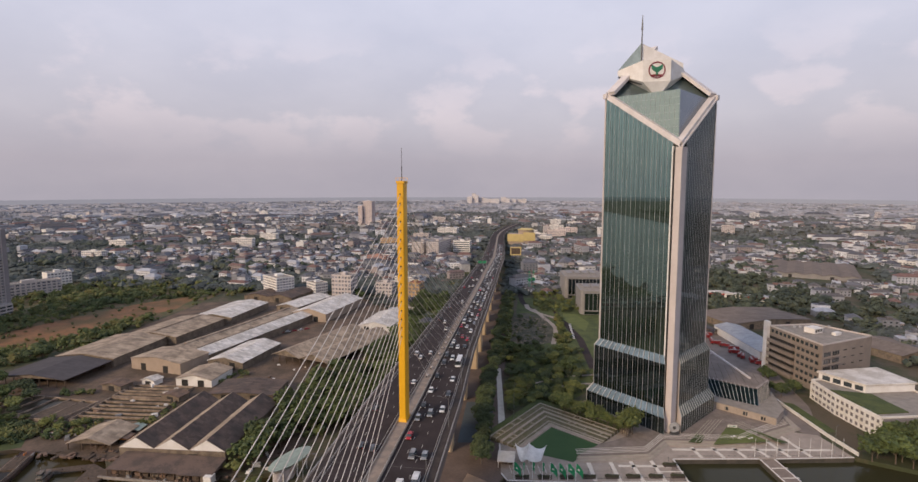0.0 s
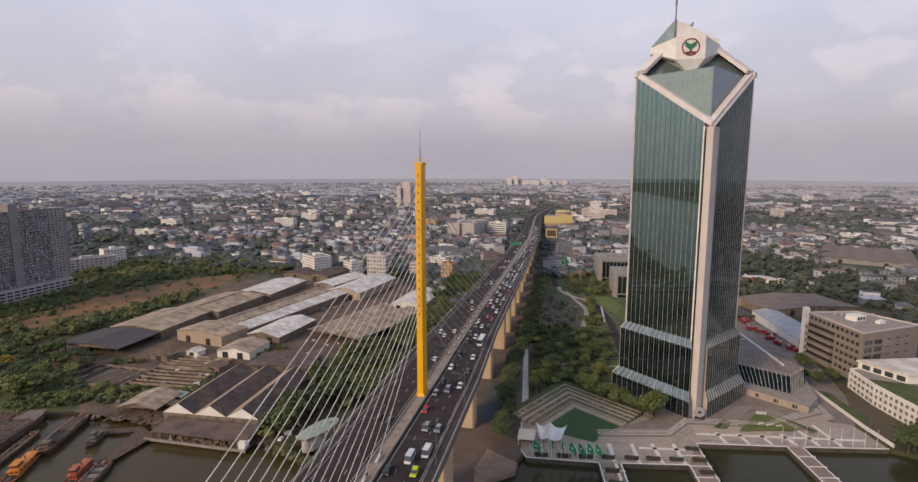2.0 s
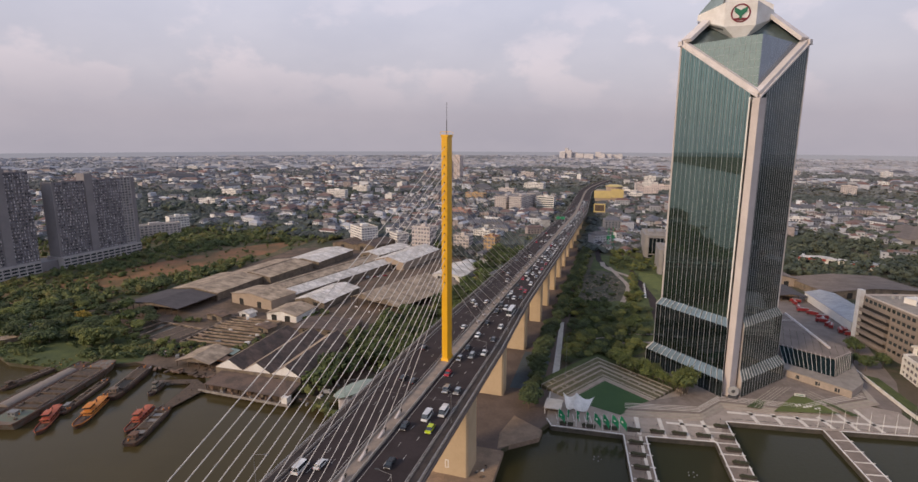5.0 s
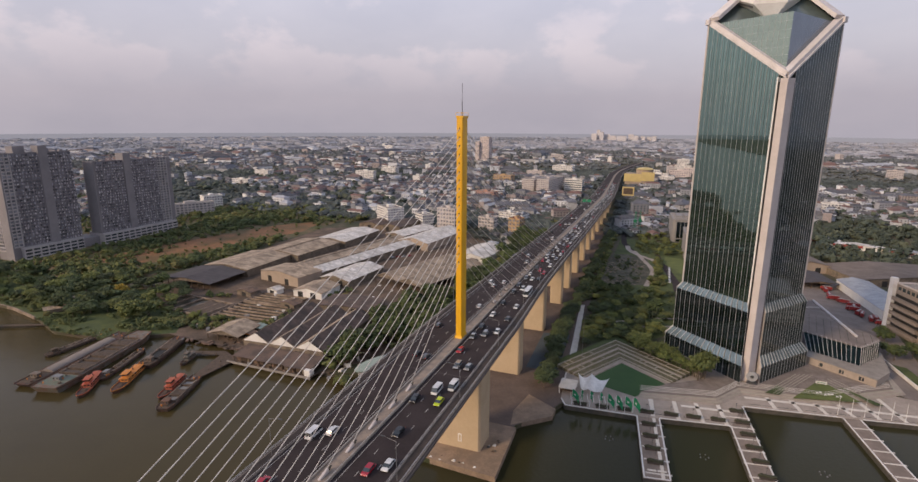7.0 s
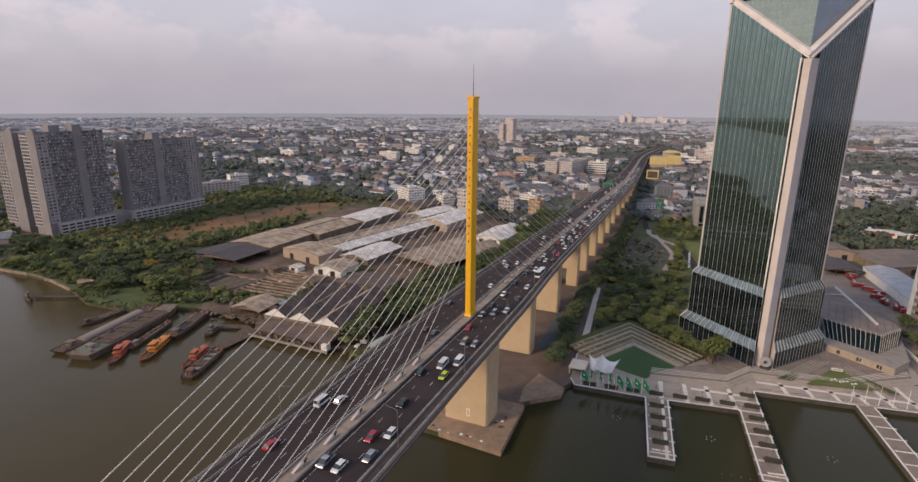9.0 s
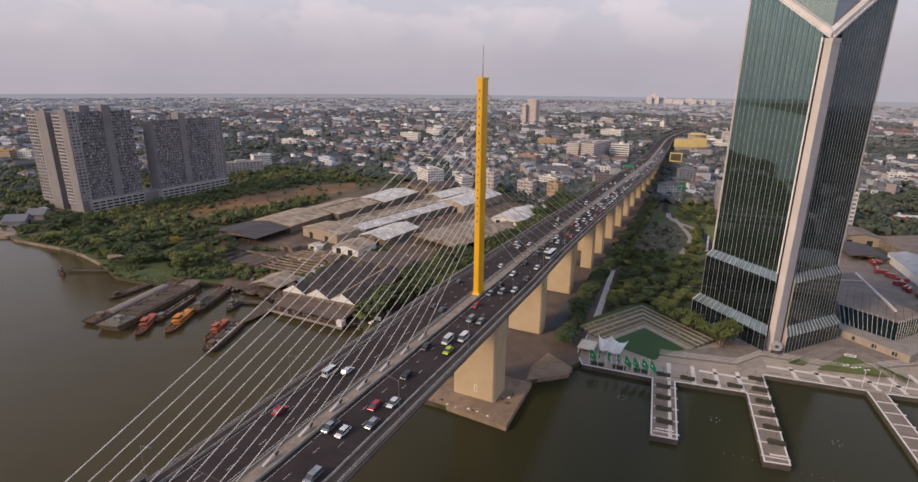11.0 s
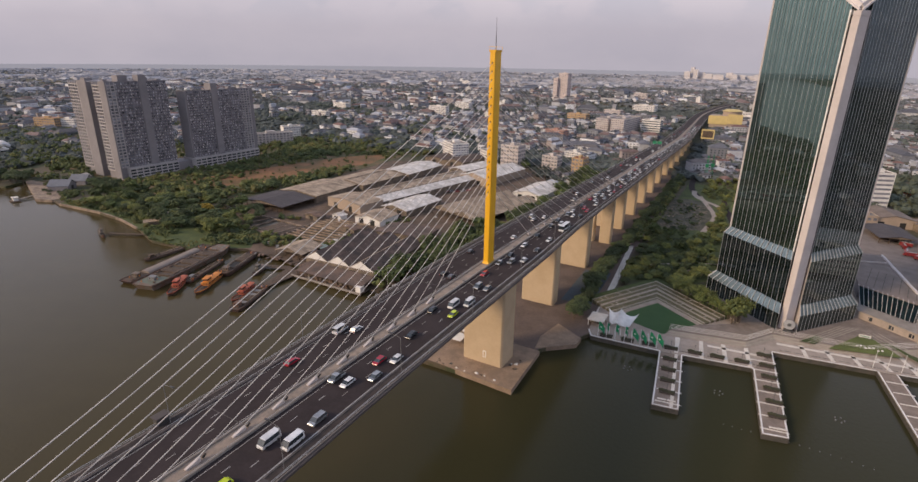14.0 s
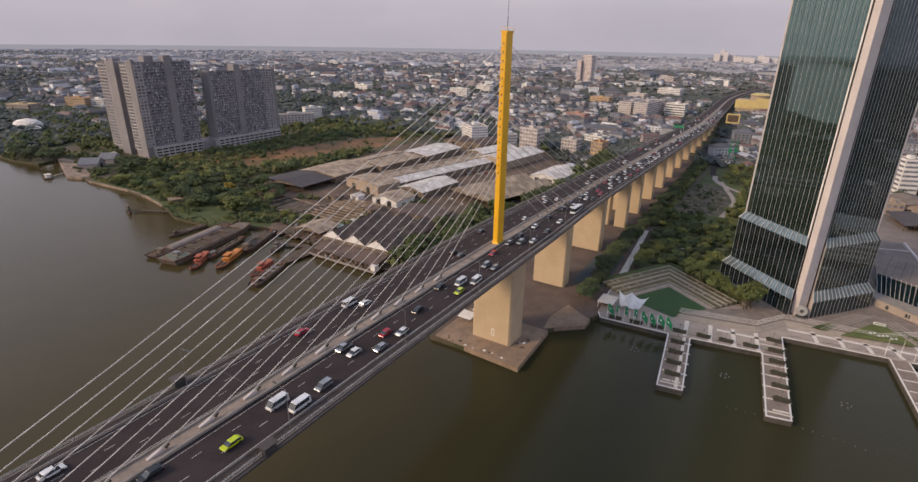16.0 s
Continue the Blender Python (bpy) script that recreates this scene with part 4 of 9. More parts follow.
broad = [tree("broadleaf_tree", 11, 6.0, M["leaf"], k, "broad dark green leafy tree on the river plain", pose(-150 - 9 * k, 20 + 380 + 14 * k, LAND)) for k in range(4)]
young = [tree("young_tree", 8.5, 3.4, M["leaf_pale"], 20 + k, "slim light green young tree planted beside the terraces", pose(63 + 6.5 * k, 117 - 5.4 * k, LAND + 1.5)) for k in range(3)]
olive = [spreading_tree(9.5, 6.0, M["leaf_olive"], 40 + k, "wide olive-green tree with a domed crown on the river bank", pose(-255 - 24 * k, 50 + 9 * k, LAND)) for k in range(3)]
deep = [spreading_tree(9.0, 5.2, M["leaf_deep"], 50 + k, "wide deep green tree with a domed crown", pose(-292 - 22 * k, 46 + 16 * k, LAND)) for k in range(3)]

# ---- bank tower ----
TC = Vector((113.8, 134.0, 0))
GZ = LAND + 1.4
tower = empty("office_tower", pose(TC.x, TC.y, GZ), "tall green mirror-glass office tower with pale corner piers", "skyscraper")
SPAN = ((1.9, -31.5), (27.4, 0.5), (-1.5, 33), (-30.8, 0))       # corners: south, east, north, west
TOPZ = (148.5, 176.0, 210.0, 178.0)      # the cut top at the four corners, above the plaza
LO = (0.160, 0.012, 0.105, 0.012)        # where the glass of a face begins and ends along it
HI = (0.988, 0.895, 0.988, 0.905)
BAYS = (16, 14, 14, 14)


def corner(k, grow=0.0):
    """Corner k of the shaft; grow widens the plan."""
    v = Vector((*SPAN[k], 0))
    return v + v.normalized() * grow


def outward(k):
    d = (corner((k + 1) % 4) - corner(k)).normalized()
    return Vector((d.y, -d.x, 0))


def face_point(k, u, z, grow=0.0, out=0.0):
    return corner(k, grow).lerp(corner((k + 1) % 4, grow), u) + outward(k) * out + Vector((0, 0, z))


def top_at(k, u):
    return TOPZ[k] + (TOPZ[(k + 1) % 4] - TOPZ[k]) * u


PROFILE = ((40.0, 0.0), (36.0, 3.0), (13.0, 3.0), (8.5, 6.8), (0.0, 6.8))       # height and spread of the widened base
for k in range(4):
    # east faces and the base take the darker glass for their duller reflections
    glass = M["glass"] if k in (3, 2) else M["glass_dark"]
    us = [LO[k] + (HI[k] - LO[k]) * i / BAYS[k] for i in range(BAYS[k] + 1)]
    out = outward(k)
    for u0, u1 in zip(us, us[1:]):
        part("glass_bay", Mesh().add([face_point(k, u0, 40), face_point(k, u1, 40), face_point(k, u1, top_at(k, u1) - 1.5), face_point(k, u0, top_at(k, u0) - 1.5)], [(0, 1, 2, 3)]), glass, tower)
        for i, ((za, ga), (zb, gb)) in enumerate(zip(PROFILE, PROFILE[1:])):
            name, mat = (("skirt_pane", M["skirt_glass"]), ("base_glass_bay", M["glass_dark"]), ("skirt_pane", M["skirt_glass"]), ("ground_pane", M["glass_dark"]))[i]
            part(name, Mesh().add([face_point(k, u0, zb, gb), face_point(k, u1, zb, gb), face_point(k, u1, za, ga), face_point(k, u0, za, ga)], [(0, 1, 2, 3)]), mat, tower)
    for u in us:
        me = Mesh()
        line = [face_point(k, u, top_at(k, u) - 1.5)] + [face_point(k, u, z, g) for z, g in PROFILE]
        w = 0.15 if k in (3, 2) else 0.14
        for p, q in zip(line, line[1:]):
            me.beam(p + out * 0.07, q + out * 0.07, w, 0.16, out)
        part("fin", me, M["fin"], tower, "pale vertical aluminium fin")
        for (za, ga), (zb, gb) in ((PROFILE[0], PROFILE[1]), (PROFILE[2], PROFILE[3])):
            part("skirt_rib", Mesh().beam(face_point(k, u, za, ga) + out * 0.25, face_point(k, u, zb, gb) + out * 0.25, 0.3, 0.3, out), M["fin"], tower)
    for u0, u1 in zip(us, us[1:]):
        u, me = (u0 + u1) / 2, Mesh()
        line = [face_point(k, u, top_at(k, u) - 1.5)] + [face_point(k, u, z, g) for z, g in PROFILE]
        for p, q in zip(line, line[1:]):
            me.beam(p + out * 0.03, q + out * 0.03, 0.13, 0.1, out)
        part("mullion", me, M["mullion"], tower, "thin dark mullion between the fins")
    # floor bands behind the fins
    for fl in range(10, 52):
        z, lo, hi = 4.1 * fl, LO[k], HI[k]
        a, c = TOPZ[k], TOPZ[(k + 1) % 4]
        if z < 40.5 or z > max(a, c) - 2:
            continue
        if z > min(a, c) - 2:
            cut = (z + 2 - a) / (c - a)
            lo, hi = (max(lo, cut), hi) if c > a else (lo, min(hi, cut))
        if hi - lo > 0.03:
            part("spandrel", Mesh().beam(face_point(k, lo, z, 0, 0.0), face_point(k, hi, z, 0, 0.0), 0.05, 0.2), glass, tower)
    # broad coping along the slanted top, with a lower moulding
    a, c = corner(k), corner((k + 1) % 4)
    pa, pb = Vector((a.x, a.y, TOPZ[k])), Vector((c.x, c.y, TOPZ[(k + 1) % 4]))
    wide_ = 3.6 if k in (0, 3) else 5.4
    part("coping", Mesh().beam(pa.lerp(pb, 0.012) - out * wide_ * 0.47, pa.lerp(pb, 0.988) - out * wide_ * 0.47, wide_, 1.8), M["coping"], tower, "broad pale coping beam along the slanted top")
    part("coping_moulding", Mesh().beam(pa.lerp(pb, 0.01) + out * 0.3 - Vector((0, 0, 1.5)), pa.lerp(pb, 0.99) + out * 0.3 - Vector((0, 0, 1.5)), 0.9, 0.8), M["coping"], tower)
    part("coping_lip", Mesh().beam(pa.lerp(pb, 0.06) - out * 3.7 + Vector((0, 0, 0.7)), pa.lerp(pb, 0.95) - out * 3.7 + Vector((0, 0, 0.7)), 0.25, 0.5), M["steel"], tower)
    # closing returns of the widened base
    for u in (LO[k], HI[k]):
        line = [face_point(k, u, z, g) for z, g in PROFILE] + [face_point(k, u, 0)]
        part("base_return", Mesh().add(line, [tuple(range(6))]), M["clad"], tower)
    if k in (0, 2):
        # square stone pier on the corner, with a dark slot on either side
        q = corner(k)
        before, after = outward((k - 1) % 4), outward(k)
        da, db = (corner((k + 1) % 4) - q).normalized(), (corner((k - 1) % 4) - q).normalized()
        base = [q + before * 1.1 + after * 1.1, q + da * 4.5 + after * 1.1, q + da * 4.5 - after * 3, q + db * 2.3 - before * 3, q + db * 2.3 + before * 1.1]
        part("corner_pier", Mesh().prism([(p.x, p.y) for p in base], 0, TOPZ[k] - 3.2), M["clad"], tower, "pale stone corner pier")
        part("pier_cap", Mesh().prism([(p.x * 1.012, p.y * 1.012) for p in base], TOPZ[k] - 3.6, TOPZ[k] - 1.6), M["clad"], tower)
        slot = [q + da * 4.5 + after * 0.35, q + da * 6.9 + after * 0.35, q + da * 6.9 - after * 1.5, q + da * 4.5 - after * 1.5]
        part("pier_joint", Mesh().prism([(p.x, p.y) for p in slot], 0, TOPZ[k] - 3), M["girder"], tower, "dark grey slot beside the pier")
        for e0, e1 in ((5.0, 5.25), (6.35, 6.6)):
            rib = [q + da * e0 + after * 0.5, q + da * e1 + after * 0.5, q + da * e1, q + da * e0]
            part("pier_rib", Mesh().prism([(p.x, p.y) for p in rib], 0, TOPZ[k] - 3), M["fin"], tower)
        slot = [q + db * 2.3 - before * 1.0, q + db * 3.9 - before * 1.0, q + db * 3.9 + before * 0.2, q + db * 2.3 + before * 0.2]
        part("pier_joint", Mesh().prism([(p.x, p.y) for p in slot[::-1]], 0, TOPZ[k] - 3), M["dark"], tower, "dark slot beside the pier")
        rib = [q + db * 3.9 + before * 0.4, q + db * 3.9 - before * 1, q + db * 4.6 - before * 1, q + db * 4.6 + before * 0.4]
        part("pier_rib", Mesh().prism([(p.x, p.y) for p in rib], 0, TOPZ[k] - 1.0), M["white"], tower)
    else:
        q = corner(k)
        part("corner_trim", Mesh().rod((q.x, q.y, 0), (q.x, q.y, TOPZ[k] - 0.8), 0.45, n=6), M["clad"], tower)
        part("corner_cap", Mesh().prism([(q.x - 1.6, q.y), (q.x, q.y - 1.9), (q.x + 1.6, q.y), (q.x, q.y + 1.9)], TOPZ[k] - 2.2, TOPZ[k] + 0.3), M["coping"], tower)
# glass hip roof set in the slanted frame
roof_low, west, east = corner(0) * 0.86, corner(3) * 0.84, corner(1) * 0.84
roof_low.z, west.z, east.z = TOPZ[0] + 1.5, TOPZ[3] - 1.5, TOPZ[1] - 1.5
apex = Vector((2.4, -31.5 * 0.74, TOPZ[1] + 0.2))
# the two hip slopes are tinted apart: olive west, slate-blue east
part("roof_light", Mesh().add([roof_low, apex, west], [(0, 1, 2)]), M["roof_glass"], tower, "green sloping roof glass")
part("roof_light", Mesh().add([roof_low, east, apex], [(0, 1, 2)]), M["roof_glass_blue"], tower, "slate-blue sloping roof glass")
part("roof_light", Mesh().add([west, apex, east, (0, 20, TOPZ[1] + 15)], [(0, 1, 2, 3)]), M["skirt_glass"], tower)
for i in range(1, 14):
    t_ = i / 14
    part("roof_mullion", Mesh().rod(roof_low.lerp(west, t_), apex.lerp(west, t_), 0.07, n=4), M["fin"], tower)
for i in range(1, 7):
    t_ = i / 7
    part("roof_transom", Mesh().rod(roof_low.lerp(apex, t_), roof_low.lerp(west, t_), 0.05, n=4), M["fin"], tower)
part("roof_slab", Mesh().prism([(c.x * 0.95, c.y * 0.95) for c in (corner(0), corner(1), corner(2), corner(3))], 140, [z - 3 for z in TOPZ]), M["skirt_glass"], tower, "pale blue-green glazed inner roof")
# faceted rooftop block with the emblem
px, py = -4.2, 12.0
pz0, pz1 = 184.5, 196.0
fl, fr, tl, tr = (px - 7.3, py - 12), (px + 7.3, py - 12), (px - 18.5, py + 3), (px + 17.5, py + 1)
shell = [(*fl, pz0), (*fr, pz0), (*fr, pz1), (*fl, pz1), (*tl, pz0 + 6.5), (*tl, pz1 - 2.2), (*tr, pz0 + 5.0), (*tr, pz1 - 2.5), (px + 1.5, py - 8.5, pz0 - 8.5), (px, py + 14, pz0), (px - 9, py + 13, pz1 - 1), (px + 10, py + 13, pz1 - 1)]
part("penthouse", Mesh().add(shell, [(0, 1, 2, 3), (4, 0, 3, 5), (1, 6, 7, 2), (0, 8, 1), (4, 8, 0), (1, 8, 6), (4, 9, 8), (8, 9, 6), (4, 5, 10, 9), (6, 9, 11, 7), (9, 10, 11), (3, 2, 7, 11, 10, 5)]), M["white"], tower, "white faceted rooftop block")
# dark strip laid under the left wing as its line of shadow
part("penthouse_shadow_gap", Mesh().add([(*tl, pz0 + 6.0), (px - 7.3, py - 11.5, pz0 - 1.0), (px - 7.3, py - 11, pz0 - 1.8), (tl[0] + 0.8, tl[1], pz0 + 4.6)], [(0, 1, 2, 3)]), M["steel"], tower)
part("roof_screen", Mesh().prism([(px - 18, py + 2.5), (px - 7.2, py - 4.0), (px - 7.0, py - 3.4), (px - 17.8, py + 3.2)], pz1 - 2.4, [pz1 - 1.6, pz1 + 11, pz1 + 11, pz1 - 1.6]), M["skirt_glass"], tower, "glazed slanting rooftop screen")
part("roof_wall", Mesh().prism([(px - 7.0, py - 4.0), (px + 17, py + 1), (px + 17, py + 1.8), (px - 7.0, py - 3.2)], pz1 - 2.4, [pz1 + 11, pz1 + 0.4, pz1 + 0.4, pz1 + 11]), M["white"], tower, "white slanting rooftop wall")
part("antenna", Mesh().rod((px - 7, py - 4.5, pz1), (px - 7, py - 4.5, pz1 + 18), 0.4, 0.3, 8).rod((px - 7, py - 4.5, pz1 + 18), (px - 7, py - 4.5, pz1 + 26), 0.55, 0.15, 8), M["steel"], tower, "slender grey roof mast")
ey, ez = py - 12.06, (pz0 + pz1) / 2 + 0.3
n = 40
ring = Mesh()
ring.add([(px + r * math.cos(2 * math.pi * i / n), y, ez + r * math.sin(2 * math.pi * i / n)) for y, r in ((ey, 3.85), (ey, 4.5), (ey - 0.2, 4.5), (ey - 0.2, 3.85)) for i in range(n)],
         [(a * n + i, a * n + (i + 1) % n, ((a + 1) % 4) * n + (i + 1) % n, ((a + 1) % 4) * n + i) for a in range(4) for i in range(n)])
emblem = part("emblem", ring, M["logo_red"], tower, "round maroon and green emblem")
part("emblem_leaf", Mesh().prism([(-0.5, -2.8), (0.5, -2.8), (0.6, -1.2), (2.8, 0.6), (3.0, 3.0), (0.0, 1.4), (-3.0, 3.0), (-2.8, 0.6), (-0.6, -1.2)], 0, 0.25, m=pose(px, ey, ez, 90)), M["logo_green"], emblem)
part("emblem_base", Mesh().prism([(-3.4, -2.5), (-2.5, -3.4), (2.5, -3.4), (3.4, -2.5), (0, -2.1)], 0, 0.22, m=pose(px, ey, ez, 90)), M["logo_red"], emblem)


# ---- simple blocks with windows ----


def block(name, at, w, d, h, wall, label, rows, cols, group="town blocks", glass=None, roof=None, band=False, side=True, xs=0, joined=False):
    """A flat-roofed building w by d metres, h high, with recessed sills, panes, a parapet and a stair head."""
    top = empty(name, at, label, "building", group)
    xs = xs or (1 if at.translation.x < 60 else -1)
    body = Mesh().box(-w / 2, w / 2, -d / 2, d / 2, 0, h)
    part("wall", body, wall, top)
    par = Mesh()
    for x0, x1, y0, y1 in ((-w / 2 - 0.1, w / 2 + 0.1, -d / 2 - 0.1, -d / 2 + 0.3), (-w / 2 - 0.1, w / 2 + 0.1, d / 2 - 0.3, d / 2 + 0.1), (-w / 2 - 0.1, -w / 2 + 0.3, -d / 2 + 0.3, d / 2 - 0.3), (w / 2 - 0.3, w / 2 + 0.1, -d / 2 + 0.3, d / 2 - 0.3)):
        par.box(x0, x1, y0, y1, h, h + 0.9)
    part("parapet", par, wall, top)
    part("roof", Mesh().box(-w / 2 + 0.3, w / 2 - 0.3, -d / 2 + 0.3, d / 2 - 0.3, h, h + 0.15), roof or M["concrete"], top)
    part("stair_head", Mesh().box(-w * 0.12, w * 0.1, -d * 0.15, d * 0.2, h, h + 3), wall, top)
    glass = glass or M["condo_glass"]
    step = h / rows
    faces = [(w, cols, 0)] + ([(d, max(2, round(cols * d / w)), 1)] if side else [])
    for span, n, axis in faces:
        if band:
            data = Mesh().box(-span / 2 + 0.8, span / 2 - 0.8, -0.05, 0.05, -step * 0.22, step * 0.22).data("window_band", glass)
            for r in range(rows):
                for s in (-1, 1):
                    z = (r + 0.55) * step
                    shared("window_band", data, top, pose(0, s * (d / 2), z) if axis == 0 else pose(s * w / 2, 0, z, 0, 0, 90))
        else:
            cell = span / n
            data = Mesh().box(-cell * 0.32, cell * 0.32, -0.05, 0.05, -step * 0.26, step * 0.26).data("window", glass)
            rest = Mesh()
            for r in range(rows):
                for c in range(n):
                    z, u = (r + 0.52) * step, (c + 0.5) * cell - span / 2
                    m = pose(u, -d / 2, z) if axis == 0 else pose(xs * w / 2, u, z, 0, 0, 90)
                    if joined:
                        rest.box(-cell * 0.32, cell * 0.32, -0.05, 0.05, -step * 0.26, step * 0.26, m)
                    else:
                        shared("window", data, top, m)
            if joined:
                tagged(part("glazing", rest, glass, top), kind="stuff")
            slab = Mesh()
            for r in range(1, rows + 1):
                z = r * step
                slab.box(-w / 2 - 0.35, w / 2 + 0.35, -d / 2 - 0.35, d / 2 + 0.35, z - 0.22, z - 0.02)
            if axis == 0:
                part("floor_edge", slab, wall, top)
    return top

# ---- condominium towers ----


def facade(top, m, w, z0, z1, floors, bays, open_grid=False):
    """One built face of a tower: u along it from 0 to w, outward along -v; floor bands, ribs, recessed glazing and balcony clutter."""
    f, b = (z1 - z0) / floors, w / bays
    tone = M["condo_white"] if open_grid else M["condo"]
    # back wall in a darker tone than the bands and ribs
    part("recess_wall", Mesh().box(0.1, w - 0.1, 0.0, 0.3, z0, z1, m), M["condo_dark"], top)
    band = Mesh().box(0, w, -1.1, 0.0, 0, 1.05 if open_grid else 0.85).data("balcony_band", tone)
    for r in range(floors):
        shared("balcony_band", band, top, m @ pose(0, 0, z0 + r * f))
    rib = Mesh().box(-0.3, 0.3, -1.18, 0.0, z0, z1).data("rib", tone)
    for i in range(0, bays + 1):
        if open_grid or i % 3 == 0:
            shared("rib", rib, top, m @ pose(min(max(i * b, 0.3), w - 0.3), 0, 0))
    glazing, gear = Mesh(), Mesh()
    for r in range(floors):
        for i in range(bays):
            z, u = z0 + r * f, i * b
            glazing.box(u + b * 0.14, u + b * 0.86, -0.12, -0.02, z + (1.1 if open_grid else 0.5), z + f - 0.15, m)
            if not open_grid:
                if rng.random() < 0.8:
                    k = rng.uniform(0.05, 0.5)
                    gear.box(u + b * k, u + b * (k + rng.uniform(0.15, 0.45)), -1.14, -0.9, z + 0.3, z + rng.uniform(1.2, 2.6), m)
    tagged(part("glazing", glazing, M["condo_glass"], top), kind="stuff")
    if gear.v:
        tagged(part("balcony_gear", gear, M["balcony_mix"], top), kind="stuff")


def podium(top, x0, x1, y0, y1, h):
    part("podium", Mesh().box(x0, x1, y0, y1, 0, h), M["condo_white"], top, "low car-park podium with open slots")
    n = max(3, round((y1 - y0) / 7))
    slot = Mesh().box(-0.1, 0.1, -2.7, 2.7, 0, 1.7).data("podium_slot", M["pane"])
    for r in range(3):
        for k in range(n):
            shared("podium_slot", slot, top, pose(x1, y0 + (y1 - y0) * (k + 0.5) / n, 1.5 + 3.2 * r))


FACE_E, FACE_S = pose(0, 0, 0, 0, 0, 90), pose(0, 0, 0)
# the larger tower: two wings with a dark recess between them, a lift core on the long front
big = empty("condominium_tower", pose(-487, 115, LAND), "tall weathered grey condominium tower in two wings above a podium", "apartment tower", "grey condominium towers")
part("front_wing", Mesh().box(-24.2, -1.2, 1.2, 64.5, 0, 98), M["condo"], big)
part("rear_wing", Mesh().box(-70, -35.2, 1.2, 58, 0, 98), M["condo"], big)
# set-back link in the same darker tone
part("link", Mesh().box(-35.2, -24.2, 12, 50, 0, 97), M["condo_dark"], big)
part("end_wall", Mesh().box(-11.2, 0, 0, 1.3, 0, 99.2), M["condo"], big, "blank grey end wall")
part("end_wall", Mesh().box(-51.2, -35.2, 0, 1.3, 0, 99.2), M["condo"], big, "blank grey end wall")
facade(big, FACE_S @ pose(-24.2, 1.2, 0), 13, 8, 98, 27, 4, True)
facade(big, FACE_S @ pose(-70, 1.2, 0), 18.8, 8, 98, 27, 4, True)
facade(big, pose(-1.2, 1.3, 0) @ FACE_E, 8.4, 12, 98, 27, 2, True)
facade(big, pose(-1.2, 9.7, 0) @ FACE_E, 24.3, 12, 98, 27, 9)
part("lift_core", Mesh().box(-9, 0.6, 34, 42, 0, 105), M["condo"], big, "projecting grey lift core")
facade(big, pose(-1.2, 42, 0) @ FACE_E, 22.5, 12, 98, 27, 8)
for x0, x1, y0, y1, z in ((-22, -12, 20, 30, 104.5), (-60, -52, 8, 16, 101), (-21, -17, 8, 12, 100.5), (-14, -10, 46, 50, 102), (-8, -5, 57, 60, 100.5)):
    part("roof_plant", Mesh().box(x0, x1, y0, y1, 98, z), M["condo"], big)
part("parapet", Mesh().box(-1.6, -1.2, 1.3, 64.5, 98, 99), M["condo"], big)
podium(big, -20, 4, 7, 62, 11.5)
part("podium_hall", Mesh().box(-22, 1, 62, 82, 0, 9), M["condo"], big)
# the lower tower
low_ = empty("condominium_tower", pose(-482, 196, LAND), "grey condominium slab tower with ribbed balconies above a podium", "apartment tower", "grey condominium towers")
part("slab", Mesh().box(-15, -1.2, 0, 92, 0, 86), M["condo"], low_)
part("end_wall", Mesh().box(-15.2, 0, -0.3, 1.6, 0, 87.2), M["condo"], low_, "blank grey end wall")
facade(low_, pose(-1.2, 1.7, 0) @ FACE_E, 31.6, 12, 86, 25, 11)
part("lift_core", Mesh().box(-11, 0.6, 33.3, 41.7, 0, 94), M["condo"], low_, "projecting grey lift core")
facade(low_, pose(-1.2, 41.7, 0) @ FACE_E, 33.3, 12, 86, 25, 12)
facade(low_, pose(-1.2, 75, 0) @ FACE_E, 12.5, 12, 86, 25, 3, True)
part("end_wall", Mesh().box(-15.2, 0, 87.5, 92.2, 0, 87), M["condo"], low_, "blank grey end wall")
for x0, x1, y0, y1, z in ((-9, -4, 60, 66, 88.5), (-10, -6, 14, 18, 88), (-7, -4, 78, 81, 88)):
    part("roof_plant", Mesh().box(x0, x1, y0, y1, 86, z), M["condo"], low_)
part("parapet", Mesh().box(-1.6, -1.2, 1.7, 87.5, 86, 87), M["condo"], low_)
podium(low_, -19, 4, -1, 90, 11.5)

# ---- warehouses ----


